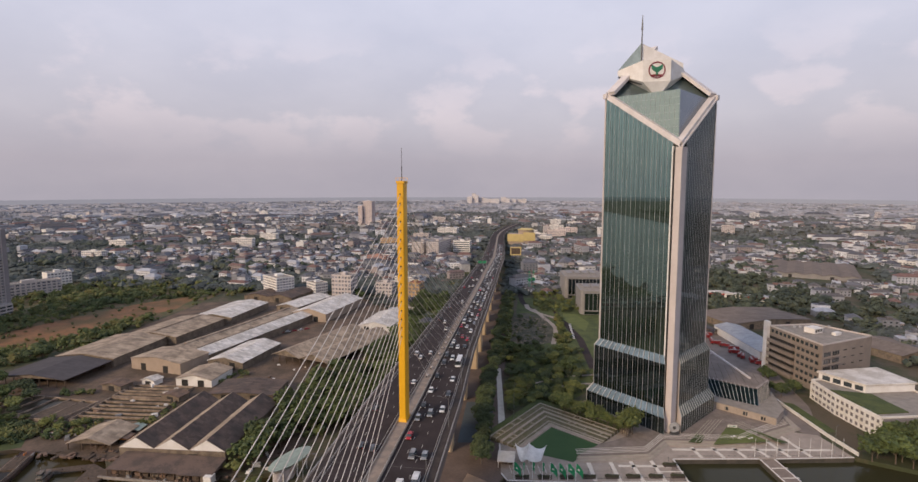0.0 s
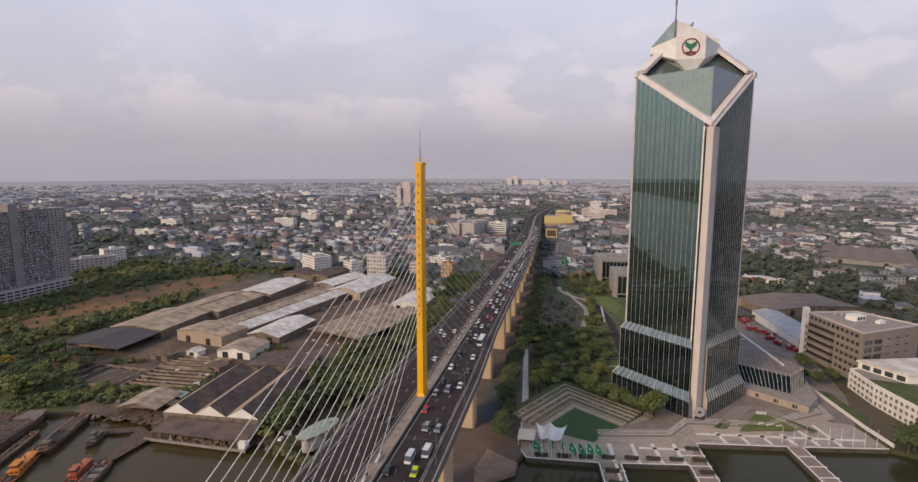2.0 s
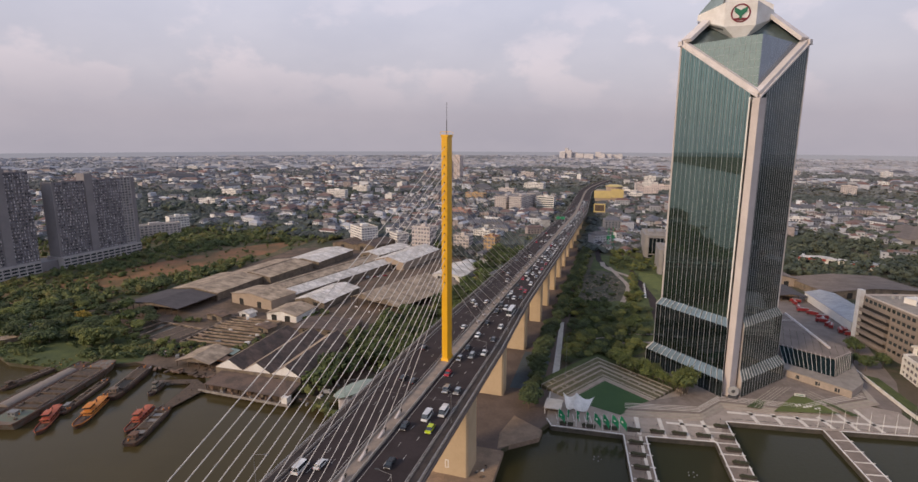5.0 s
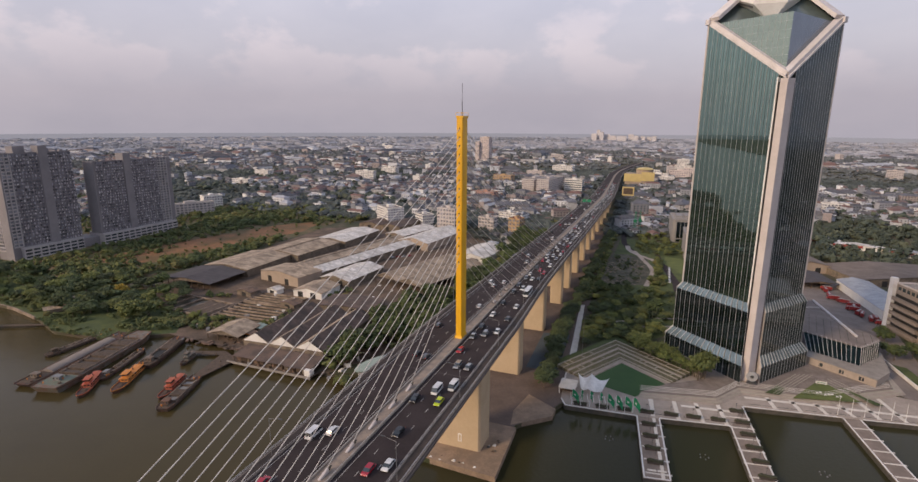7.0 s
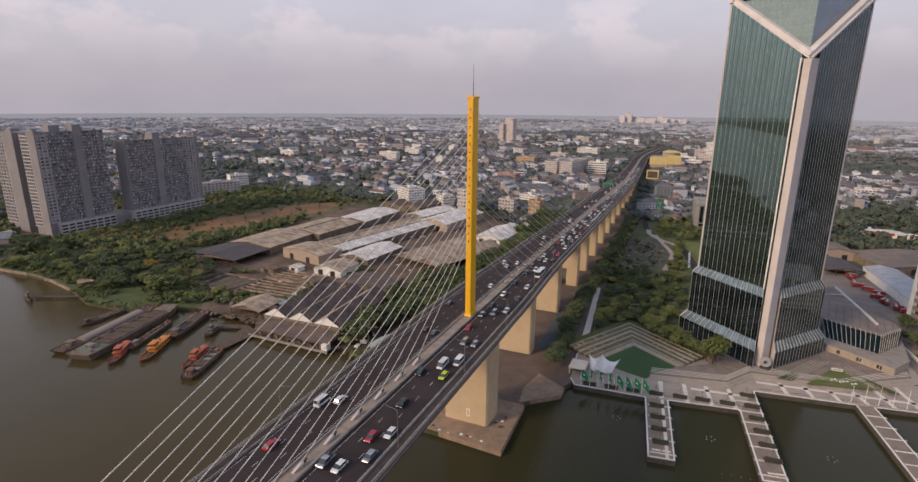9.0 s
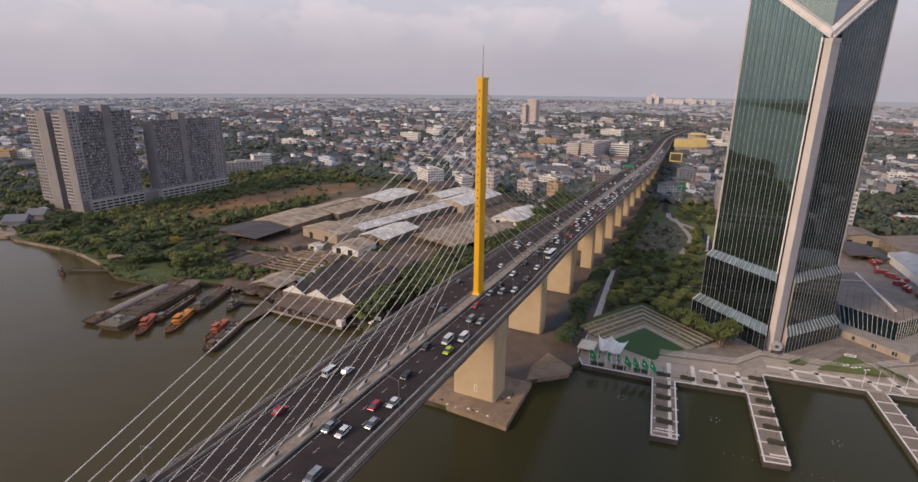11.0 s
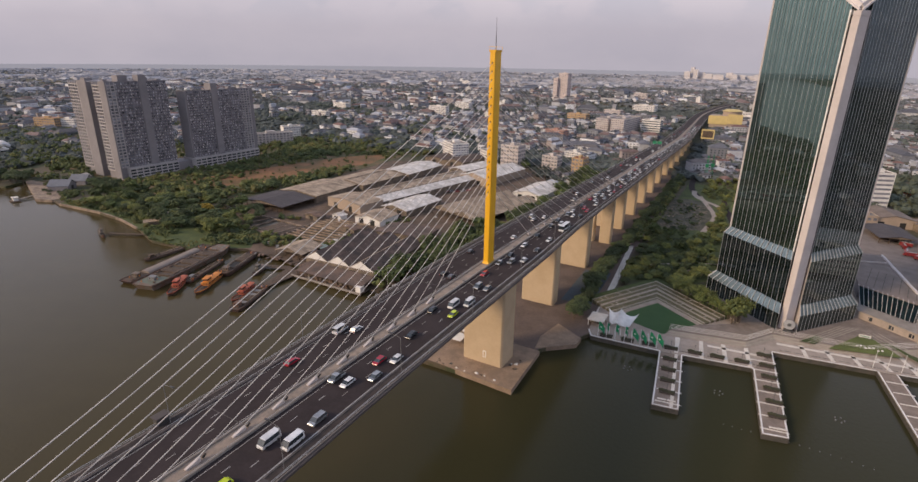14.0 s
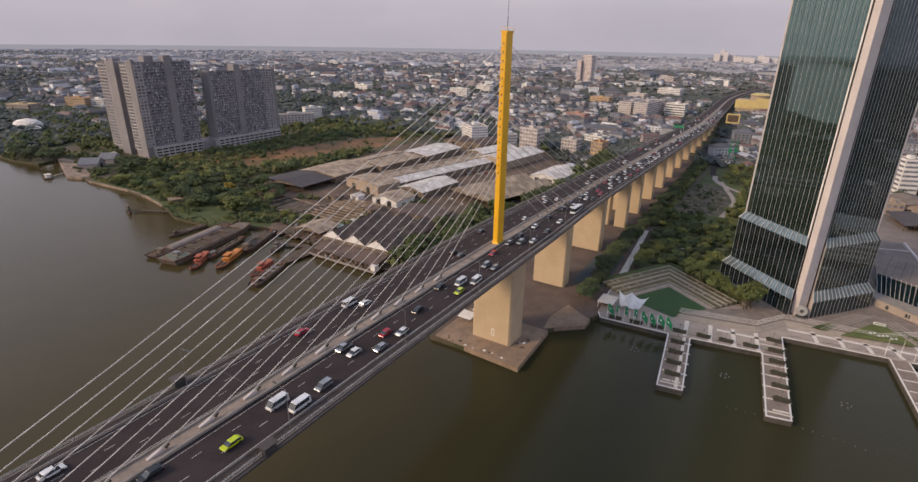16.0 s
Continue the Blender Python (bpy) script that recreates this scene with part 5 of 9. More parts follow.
def gable_shed(at, w, d, eave, ridge, roof, label, wall=None, spans=1, open_front=False, group="riverside warehouses", vent=False, roof_west_lit=None, lap=0.8):
    """A shed w wide and d deep with gables at the front and back; spans: how many roofs side by side."""
    top = empty("warehouse", at, label, "warehouse", group)
    wall = wall or M["shed_wall"]
    sw = w / spans
    for s in range(spans):
        x0, x1 = -w / 2 + s * sw, -w / 2 + (s + 1) * sw
        xm = (x0 + x1) / 2
        for side in (-1, 1):
            a = (x0 - 0.5 * (s == 0), eave - 0.2 * (s == 0)) if side < 0 else (x1 + 0.5 * (s == spans - 1), eave - 0.2 * (s == spans - 1))
            pts = [(a[0], -lap, a[1]), (xm, -lap, ridge), (xm, d + 0.8, ridge), (a[0], d + 0.8, a[1])]
            lift = [(x, y, z + 0.22) for x, y, z in pts]
            part("roof", Mesh().add(pts + lift, [(0, 1, 2, 3), (7, 6, 5, 4), (0, 4, 5, 1), (1, 5, 6, 2), (2, 6, 7, 3), (3, 7, 4, 0)]), roof_west_lit if roof_west_lit and side < 0 else roof, top)
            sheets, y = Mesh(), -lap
            skin = roof_west_lit if roof_west_lit and side < 0 else roof
            while y < d + 0.7:
                y1 = min(y + rng.uniform(1.0, 2.6), d + 0.8)
                cuts = [0.0, rng.uniform(0.25, 0.45), rng.uniform(0.6, 0.8), 1.0]
                for u0, u1 in zip(cuts, cuts[1:]):
                    up = 0.24 + rng.uniform(0.0, 0.05)
                    q = [(a[0] + (xm - a[0]) * u, yy, a[1] + (ridge - a[1]) * u + up) for u, yy in ((u0, y), (u1, y), (u1, y1), (u0, y1))]
                    sheets.add(q, [(0, 1, 2, 3)])
                y = y1
            tagged(part("roof_sheet", sheets, skin, top), kind="stuff")
        if vent:
            part("ridge_vent", Mesh().prism([(xm - 1, d * 0.05), (xm + 1, d * 0.05), (xm + 1, d * 0.95), (xm - 1, d * 0.95)], ridge, ridge + 0.9), roof, top)
        for y in (0, d):
            part("gable", Mesh().add([(x0, y, eave), (x1, y, eave), (xm, y, ridge - 0.05), (x0, y + 0.2, eave), (x1, y + 0.2, eave), (xm, y + 0.2, ridge - 0.05)], [(0, 1, 2), (5, 4, 3), (0, 3, 4, 1), (1, 4, 5, 2), (2, 5, 3, 0)]), M["white"] if y == 0 and (spans == 3 or wall is M["white"]) else wall, top)
    if open_front:
        for i in range(int(w / 6) + 1):
            x = -w / 2 + w * i / int(w / 6)
            for y in (0.2, d - 0.2):
                part("post", Mesh().box(x - 0.2, x + 0.2, y - 0.2, y + 0.2, 0, eave), M["timber"], top)
        part("crate", Mesh().box(-w * 0.35, w * 0.3, d * 0.3, d * 0.8, 0, eave * 0.45), M["timber"], top)
    else:
        part("wall", Mesh().box(-w / 2, w / 2, 0.05, 0.25, 0, eave).box(-w / 2, w / 2, d - 0.25, d - 0.05, 0, eave).box(-w / 2, -w / 2 + 0.2, 0.25, d - 0.25, 0, eave).box(w / 2 - 0.2, w / 2, 0.25, d - 0.25, 0, eave), wall, top)
        for x in ([0] if w < 24 else [-w * 0.25, w * 0.2]):
            # a dark sheet on the wall stands in for the unlit doorway
            part("door", Mesh().box(x - 2.2, x + 2.2, -0.05, 0.05, 0, min(5, eave - 0.6)), M["dark"], top, "dark open doorway")
    return top


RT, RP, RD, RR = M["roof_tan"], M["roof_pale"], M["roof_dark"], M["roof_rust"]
# the tan west slopes have the afternoon sun put into their colour
gable_shed(pose(-121.5, 40.5, LAND, 0, 0, 3), 52, 56, 6.9, 12.0, RD, "triple-gabled riverside warehouse with dark roofs and white gable ends", spans=3, roof_west_lit=RT, lap=0.1)
lean = empty("wharf_shed", pose(-118.5, 22, LAND), "long dark lean-to shed roof over the river wharf", "shed")
for x0, x1 in ((-25.5, -9), (-9, 9), (9, 25)):
    part("roof", Mesh().prism([(x0, 4.6), (x1, 5.4), (x1, 17.7), (x0, 17.7)], 3.0, [3.2, 3.2, 5.4, 5.4]), RD, lean)
part("back_wall", Mesh().box(-25, 24.5, 17.3, 17.6, 0, 3.0), M["shed_wall"], lean)
for k in range(12):
    x = -24.5 + 4.0 * k
    part("crate", Mesh().box(x, x + rng.uniform(2.4, 3.8), 5.6 + rng.uniform(0, 1), 11, 0, rng.uniform(1.2, 2.6)), (M["roof_rust"], M["timber"], M["shed_wall"])[k % 3], lean)
for k in range(10):
    part("post", Mesh().box(-25 + 5.4 * k - 0.2, -25 + 5.4 * k + 0.2, 5.2, 5.6, 0, 3.05), M["timber"], lean)
part("end_hut", Mesh().box(22, 25.5, 4.4, 8, 0, 3.4), M["white"], lean)
for k in range(7):
    x, w = -20 + 6.0 * k + rng.uniform(-1, 1), rng.uniform(0.6, 1.3)
    tagged(part("goods_pile", Mesh().prism([(x - w, 26.7), (x + w, 26.6), (x + w, 28.0), (x - w, 28.1)], LAND - 0.02, LAND + rng.uniform(0.4, 0.9), [(x - w * 0.7, 26.9), (x + w * 0.8, 26.8), (x + w * 0.7, 27.8), (x - w * 0.8, 27.9)], pose(-118.5, 0, 0)), (M["timber"], M["tarp"], M["roof_rust"])[k % 3]), "covered pile of goods on the wharf edge", "goods pile", "wharf goods")
gable_shed(pose(-277, 116, LAND, 0, 0, 0), 50, 38, 5.5, 8.0, M["roof_slate"], "dark open-sided storage shed on posts", open_front=True)
gable_shed(pose(-275, 156, LAND, 0, 0, 0), 46, 56, 6.5, 9.2, RT, "long weathered warehouse with a brown roof")
gable_shed(pose(-267, 214, LAND, 0, 0, -4), 46, 62, 6.5, 9.2, RT, "long weathered warehouse with a brown roof", vent=True)
gable_shed(pose(-255, 280, LAND, 0, 0, -2), 38, 66, 6.5, 9.0, RP, "warehouse with a pale sheet roof")
gable_shed(pose(-216, 152, LAND, 0, 0, -10), 44, 26, 8.0, 10.5, RT, "tall tan-roofed warehouse with a big doorway", wall=M["beige"])
gable_shed(pose(-219, 180, LAND, 0, 0, -11), 19, 140, 7.0, 9.5, RT, "very long narrow tan-roofed warehouse", vent=True)
gable_shed(pose(-199, 176, LAND, 0, 0, -11), 19, 150, 6.5, 9.5, RP, "very long warehouse with a shiny pale roof")
gable_shed(pose(-171, 164, LAND, 0, 0, -5), 28, 48, 5.5, 8.5, RP, "shed with a pale patched sheet roof")
gable_shed(pose(-172, 130, LAND, 0, 0, 0), 25, 24, 5.0, 7.8, RT, "small tan-roofed shed with white walls", wall=M["white"])
gable_shed(pose(-121, 176, LAND, 0, 0, -17), 50, 82, 6.0, 10.5, RT, "broad open-fronted warehouse with a brown roof", spans=2, open_front=True)
gable_shed(pose(-168, 300, LAND, 0, 0, -8), 36, 76, 8.0, 12.5, RP, "large pale-roofed warehouse with tan gable", wall=M["beige"])
gable_shed(pose(-94, 270, LAND, 0, 0, -4), 30, 52, 6.0, 9.5, RP, "pale curved-roof shed near the viaduct", wall=M["white"])
gable_shed(pose(-129, 112, LAND, 0, 0, 5), 40, 24, 4.5, 5.6, RD, "flat dark-roofed store behind the warehouse")
gable_shed(pose(-170, 46, LAND, 0, 0, 4), 22, 20, 3.6, 6.6, RT, "small open boat shed with a pale tan roof", open_front=True)
gable_shed(pose(-205, 330, LAND, 0, 0, -12), 26, 60, 6.5, 9.0, RP, "old warehouse with a pale sheet roof")
gable_shed(pose(-250, 375, LAND, 0, 0, -6), 60, 50, 6.0, 9.0, RD, "old double warehouse with dark roofs", spans=2)

# ---- town ----
KEEP_OUT = [[(140, 345), (430, 345), (430, 560), (330, 660), (140, 600)], [(-600, 330), (-520, 330), (-520, 450), (-600, 450)], [(-190, 785), (-75, 785), (-75, 920), (-190, 920)], [(-226, 636), (-180, 636), (-180, 664), (-226, 664)], [(-300, 960), (-240, 960), (-240, 992), (-300, 992)], [(-218, 1235), (-152, 1235), (-152, 1275), (-218, 1275)], [(-136, 480), (-104, 480), (-104, 510), (-136, 510)], [(385, 600), (480, 545), (575, 720), (480, 800), (440, 790)], [(-640, 20), (-300, 20), (-300, 330), (-330, 430), (-640, 430)], [(-330, 20), (-60, 20), (-60, 430), (-330, 430)], [(14, 20), (330, 40), (330, 350), (130, 350), (130, 460), (14, 460)]]


def free(x, y, pad=22):
    if y < 1640 and abs(x - bx(y)) < 17 + pad:
        return False
    return not any(inside(x, y, p) for p in KEEP_OUT) and inside(x, y, land_poly)


def house(walls, roofs, x, y, w, d, h, turn, hip, panes=None):
    m = pose(x, y, LAND, 0, 0, turn)
    if panes is not None:
        for z in [1.2 + 3.2 * k for k in range(max(1, int(h / 3.2)))]:
            for u in range(max(1, int(w / 4))):
                a = -w / 2 + (u + 0.5) * w / max(1, int(w / 4))
                panes.box(a - 0.9, a + 0.9, -d / 2 - 0.06, d / 2 + 0.06, z, z + 1.4, m)
    walls.box(-w / 2, w / 2, -d / 2, d / 2, 0, h, m)
    if hip:
        e, r = 0.7, min(w, d) * 0.28
        a, b = w / 2 + e, d / 2 + e
        pts = [(-a, -b, h), (a, -b, h), (a, b, h), (-a, b, h), (-a + b * 0.8 if a > b else 0, 0 if a > b else -b + a * 0.8, h + r), (a - b * 0.8 if a > b else 0, 0 if a > b else b - a * 0.8, h + r)]
        f = [(0, 1, 5, 4), (1, 2, 5), (2, 3, 4, 5), (3, 0, 4)] if a > b else [(0, 1, 4), (1, 2, 5, 4), (2, 3, 5), (3, 0, 4, 5)]
        roofs.add([m @ Vector(p) for p in pts], f + [(3, 2, 1, 0)])
    else:
        roofs.box(-w / 2 + 0.2, w / 2 - 0.2, -d / 2 + 0.2, d / 2 - 0.2, h, h + 0.25, m)
        roofs.box(-w * 0.15, w * 0.2, -d * 0.2, d * 0.15, h + 0.25, h + 2.4, m)


def cluster(x, y):
    """How built-up the town is here, 0 to 1."""
    return noise.noise((x * 0.0014, y * 0.0026, 3.1)) * 0.62 + noise.noise((x * 0.006, y * 0.008, 8.0)) * 0.38 + 0.5


def spot(near, far_):
    """A place in the fan of country before the river, evenly spread from near to far metres."""
    while True:
        r = math.sqrt(rng.uniform(near * near, far_ * far_))
        a = radians(rng.uniform(-44, 80))
        x, y = 70 - r * math.sin(a), -180 + r * math.cos(a)
        if inside(x, y, land_poly):
            return x, y, r


def town(n, near, far_, size, hmax, wall="city_wall", roof="city_roof", long=(0.9, 2.2), low=(3.2, 7), tall=0.2):
    walls, roofs = Mesh(), Mesh()
    panes = Mesh() if near < 1000 else None
    made = tries = 0
    while made < n and tries < n * 20:
        tries += 1
        x, y, r = spot(near, far_)
        if not free(x, y) or cluster(x, y) < (rng.uniform(0.18, 0.46) if r < 900 else rng.uniform(0.34, 0.64)) or (x < -560 and y < 200):
            continue
        s = size * rng.uniform(0.6, 1.4)
        turn = 8 * round(noise.noise((x * 0.003, y * 0.003, 0)) * 8) + rng.choice((0, 90))
        h = rng.uniform(*low) if rng.random() > tall else rng.uniform(7, hmax)
        house(walls, roofs, x, y, s * rng.uniform(*long), s, h, turn, rng.random() < 0.7, panes)
        made += 1
    tagged(part("town_houses", walls, M[wall]), "low town houses and shops of pale render and brick", "houses", kind="stuff")
    if panes is not None:
        tagged(part("town_windows", panes, M["pane"]), "dark windows of the nearer town houses", "windows", kind="stuff")
    tagged(part("town_roofs", roofs, M[roof]), "mixed grey, brown and reddish roofs of the town", "roofs", kind="stuff")


wide = lambda y: 420 + (y + 200) * 1.05
town(2700, 470, 1250, 6.8, 12)
town(260, 560, 1500, 13.0, 20, long=(1.2, 3.2), low=(6, 11), tall=0.4)
town(3300, 1200, 2500, 10.0, 15, long=(0.9, 3.0))
town(240, 1400, 2800, 22.0, 16, long=(1.5, 4.0), low=(7, 10), tall=0.3)
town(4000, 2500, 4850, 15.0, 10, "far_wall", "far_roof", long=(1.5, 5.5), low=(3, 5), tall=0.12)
walls, roofs, panes = Mesh(), Mesh(), Mesh()
for _ in range(170):
    x, y = rng.uniform(-620, -90), rng.uniform(440, 800)
    if free(x, y, 14):
        house(walls, roofs, x, y, rng.uniform(9, 30), rng.uniform(8, 13), rng.uniform(5, 13), rng.choice((-10, 80)) + rng.uniform(-8, 8), rng.random() < 0.6, panes)
for _ in range(46):
    x, y = rng.uniform(330, 760), rng.uniform(250, 560)
    house(walls, roofs, x, y, rng.uniform(8, 26), rng.uniform(8, 13), rng.uniform(6, 11), rng.uniform(-20, 20), rng.random() < 0.6, panes)
for _ in range(26):
    x, y = rng.uniform(-140, -62), rng.uniform(300, 405)
    if x < -66 - 0.12 * (y - 300) + 4 and not (x < -98 and y < 372):
        house(walls, roofs, x, y, rng.uniform(7, 13), rng.uniform(6, 9), rng.uniform(3.2, 6.5), rng.choice((-12, 78)), rng.random() < 0.75, panes)
tagged(part("town_houses", walls, M["city_wall"]), "houses and workshops among the trees behind the warehouses", "houses", kind="stuff")
tagged(part("town_windows", panes, M["pane"]), "dark windows of the houses among the trees", "windows", kind="stuff")
tagged(part("town_roofs", roofs, M["city_roof"]), "grey, blue and reddish roofs among the trees", "roofs", kind="stuff")
walls, roofs = Mesh(), Mesh()
for _ in range(700):
    x, y = rng.uniform(-2500, 2500), rng.uniform(-2200, -560 if rng.random() < 0.7 else -700)
    if inside(x, y, [(-4900, -4900), (4900, -4900), (4900, -1000), (1500, -680), (300, -580), (-600, -520), (-1500, -450), (-4900, -260)]):
        house(walls, roofs, x, y, rng.uniform(10, 40), rng.uniform(10, 25), rng.uniform(5, 30), rng.uniform(0, 90), rng.random() < 0.4)
tagged(part("town_houses", walls, M["city_wall"]), "buildings across the river", "houses", kind="stuff")
tagged(part("town_roofs", roofs, M["city_roof"]), "roofs across the river", "roofs", kind="stuff")

# named blocks in the middle distance
flat("ground", [(-440, 33.2), (-386, 37.2), (-349, 35.7), (-313, 29.2), (-278, 18.2), (-240, 22.2), (-206, 44.2), (-225, 70), (-300, 100), (-440, 96)], LAND + 0.04, M["grass"], "rough grass bank along the water", "grass bank")
W = M["white"]
block("apartment_block", pose(-258, 418, LAND, 0, 0, -38), 36, 22, 22, W, "long white apartment block with rows of small windows", 7, 10, joined=True)
block("apartment_block", pose(-214, 428, LAND, 0, 0, -38), 22, 16, 14, W, "low white block with a green roof edge", 4, 8, joined=True)
block("apartment_block", pose(-173, 412, LAND, 0, 0, -6), 24, 18, 27, M["clad"], "cream mid-rise apartment block", 6, 6, joined=True)
block("apartment_block", pose(-128, 428, LAND, 0, 0, -6), 20, 14, 16, M["clad"], "small cream apartment block", 4, 5, joined=True)
block("apartment_block", pose(-86, 405, LAND, 0, 0, -12), 14, 14, 21, M["ochre"], "small orange apartment block with a red roof", 5, 3, roof=M["red_tile"])
block("apartment_block", pose(-120, 495, LAND, 0, 0, -14), 25, 14, 12, W, "low white town house block", 4, 7, joined=True)
block("apartment_block", pose(-203, 650, LAND, 0, 0, -10), 34, 16, 18, M["salmon"], "salmon-painted town block with a flat roof", 5, 9, joined=True)
block("apartment_block", pose(-136, 838, LAND, 0, 0, -8), 24, 84, 25, M["clad"], "long cream apartment slab with rows of windows", 7, 6, joined=True)
block("apartment_block", pose(-170, 862, LAND, 0, 0, -8), 24, 84, 22, M["clad"], "long cream apartment slab with rows of windows", 6, 6, joined=True)
block("apartment_block", pose(-95, 872, LAND, 0, 0, -4), 34, 20, 21, W, "white office block with blue panel bands", 5, 8, glass=M["blue_court"], band=True)
block("apartment_block", pose(-270, 976, LAND, 0, 0, -12), 46, 18, 13, M["ochre"], "yellow-orange painted school block", 3, 10, joined=True)
block("apartment_block", pose(-185, 1255, LAND, 0, 0, -4), 54, 30, 17, W, "broad white hall among the houses", 4, 12, joined=True)
block("apartment_block", pose(-512, 1500, LAND, 0, 0, -10), 14, 22, 66, M["salmon_pale"], "tall pinkish high-rise rising over the town", 16, 3, joined=True)
block("apartment_block", pose(-489, 1508, LAND, 0, 0, -10), 32, 24, 82, M["salmon_pale"], "tall pinkish high-rise rising over the town", 21, 5, joined=True)
block("apartment_block", pose(-545, 366, LAND, 0, 0, 62), 60, 16, 17, M["clad"], "white low-rise block by the condominiums", 5, 12, joined=True)
block("apartment_block", pose(-556, 415, LAND, 0, 0, 62), 26, 18, 21, W, "white low-rise block by the condominiums", 6, 7, joined=True)


for x, y, w, h in ((-452, 4020, 40, 52), (-425, 4060, 26, 78), (-395, 4000, 30, 64), (-360, 4040, 44, 46), (-320, 4020, 60, 36), (-250, 4000, 70, 34), (-185, 4050, 40, 48), (-150, 4000, 36, 38), (-110, 4030, 50, 34), (-60, 4060, 44, 30), (-20, 4010, 30, 36)):
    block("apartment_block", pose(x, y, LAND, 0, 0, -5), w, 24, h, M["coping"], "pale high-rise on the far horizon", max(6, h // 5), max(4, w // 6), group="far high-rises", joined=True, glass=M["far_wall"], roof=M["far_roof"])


def annex(at, w, d, h):
    """A pale stone block with rounded ends and a tall dark glazed south front between fins."""
    top = empty("office_annex", at, "pale stone office annex with tall dark glazed bays", "building", "office annexes")
    plan = [(-w / 2 + 3, -d / 2), (w / 2 - 3, -d / 2), (w / 2 - 0.8, -d / 2 + 1.2), (w / 2, -d / 2 + 4), (w / 2, d / 2), (-w / 2, d / 2), (-w / 2, -d / 2 + 4), (-w / 2 + 0.8, -d / 2 + 1.2)]
    part("wall", Mesh().prism(plan, 0, h), M["annex"], top)
    part("parapet", Mesh().prism([(x * 1.012, y * 1.012) for x, y in plan], h - 1.6, h + 0.9), M["annex"], top)
    part("roof", Mesh().prism([(x * 0.96, y * 0.96) for x, y in plan], h + 0.9, h + 0.95), M["concrete"], top)
    for k in range(4):
        part("roof_plant", Mesh().box(-w * 0.4 + w * 0.2 * k, -w * 0.27 + w * 0.2 * k, -d * 0.2, d * 0.25, h + 0.9, h + 2.6 + 0.5 * (k % 2)), M["annex"], top)
    n = 10
    for k in range(n):
        x0, x1 = -w / 2 + 4.5 + (w - 6) * k / n, -w / 2 + 4.5 + (w - 6) * (k + 1) / n - 0.5
        part("glass_bay", Mesh().box(x0, min(x1, w / 2 - 3), -d / 2 - 0.08, -d / 2 + 0.02, 4.6, h - 2.4), M["glass_dark"], top)
        part("fin", Mesh().box(x1 + 0.1, x1 + 0.4, -d / 2 - 0.5, -d / 2, 4.6, h - 2.4), M["fin"], top)
    part("ground_glass", Mesh().box(-w / 2 + 4, w / 2 - 4, -d / 2 - 0.08, -d / 2 + 0.02, 0.4, 3.4), M["glass_dark"], top)
    part("pier", Mesh().box(-w / 2 + 3.4, -w / 2 + 4.3, -d / 2 - 0.6, -d / 2, 0, h - 1.6), M["annex"], top)


annex(pose(103, 466, LAND, 0, 0, 4), 46, 46, 25)
annex(pose(116, 384, LAND, 0, 0, 2), 48, 40, 24)
for _ in range(70):
    for _try in range(40):
        y = rng.uniform(640, 2400)
        x = rng.uniform(-1, 1) * wide(y) * 0.8
        if free(x, y, 40):
            w, h = rng.uniform(18, 50), rng.choice((9, 9, 12, 12, 15, 18, 22))
            block("apartment_block", pose(x, y, LAND, 0, 0, rng.choice((0, 90)) + rng.uniform(-15, 15)), w, rng.uniform(12, 18), h, rng.choice((W, W, W, M["clad"])), "mid-rise town block with rows of windows", max(3, round(h / 3.6)), max(4, round(w / 4.5)), joined=True)
            break

# ---- offices and fire station east of the tower ----
office = empty("office_building", pose(0, 0, LAND), "brown-grey concrete office building with stacked balconies and square windows", "building", "office annexes")
PLAN = [Vector((222, 171.5, 0)), Vector((265, 198, 0)), Vector((243, 226, 0)), Vector((210.5, 217, 0))]
part("wall", Mesh().prism([(p.x, p.y) for p in PLAN], 0, 31), M["office"], office)


def wall_frame(a, b):
    """A frame on a wall from a to b: x along it, -y outward."""
    d = (b - a).normalized()
    return pose(a.x, a.y, 0, 0, 0, math.degrees(math.atan2(d.y, d.x))), (b - a).length


for a, b in zip(PLAN, PLAN[1:] + PLAN[:1]):
    fr, span = wall_frame(a, b)
    part("parapet", Mesh().box(0.0, span, 0.0, 0.4, 31, 32, fr), M["clad"], office)
part("roof", Mesh().prism([(p.x, p.y) for p in PLAN], 31, 31.15), M["concrete"], office)
west, west_len = wall_frame(PLAN[3], PLAN[0])
south, south_len = wall_frame(PLAN[0], PLAN[1])
part("end_fin", Mesh().box(-3.4, 0.2, -2.4, 0.4, 0, 34.5, west), W, office, "tall white end wall")
office_pane = Mesh().box(-1.25, 1.25, -0.08, 0.1, -1.1, 1.1).data("window", M["pane"])
office_hood = Mesh().box(-1.7, 1.7, -0.9, 0.0, 1.25, 1.75).data("window_hood", M["office"])
office_wide = Mesh().box(-3.2, 3.2, -0.08, 0.1, -1.35, 1.35).data("window", M["pane"])
office_bar = Mesh().box(-0.1, 0.1, -0.12, 0.0, -1.35, 1.35).data("window_bar", M["office"])
office_slot = Mesh().box(-1.6, 1.6, -0.08, 0.1, -0.28, 0.28).data("window", M["pane"])
for c in range(11):
    shared("window", office_pane, office, west @ pose(3.0 + 3.9 * c, 0, 28.6))
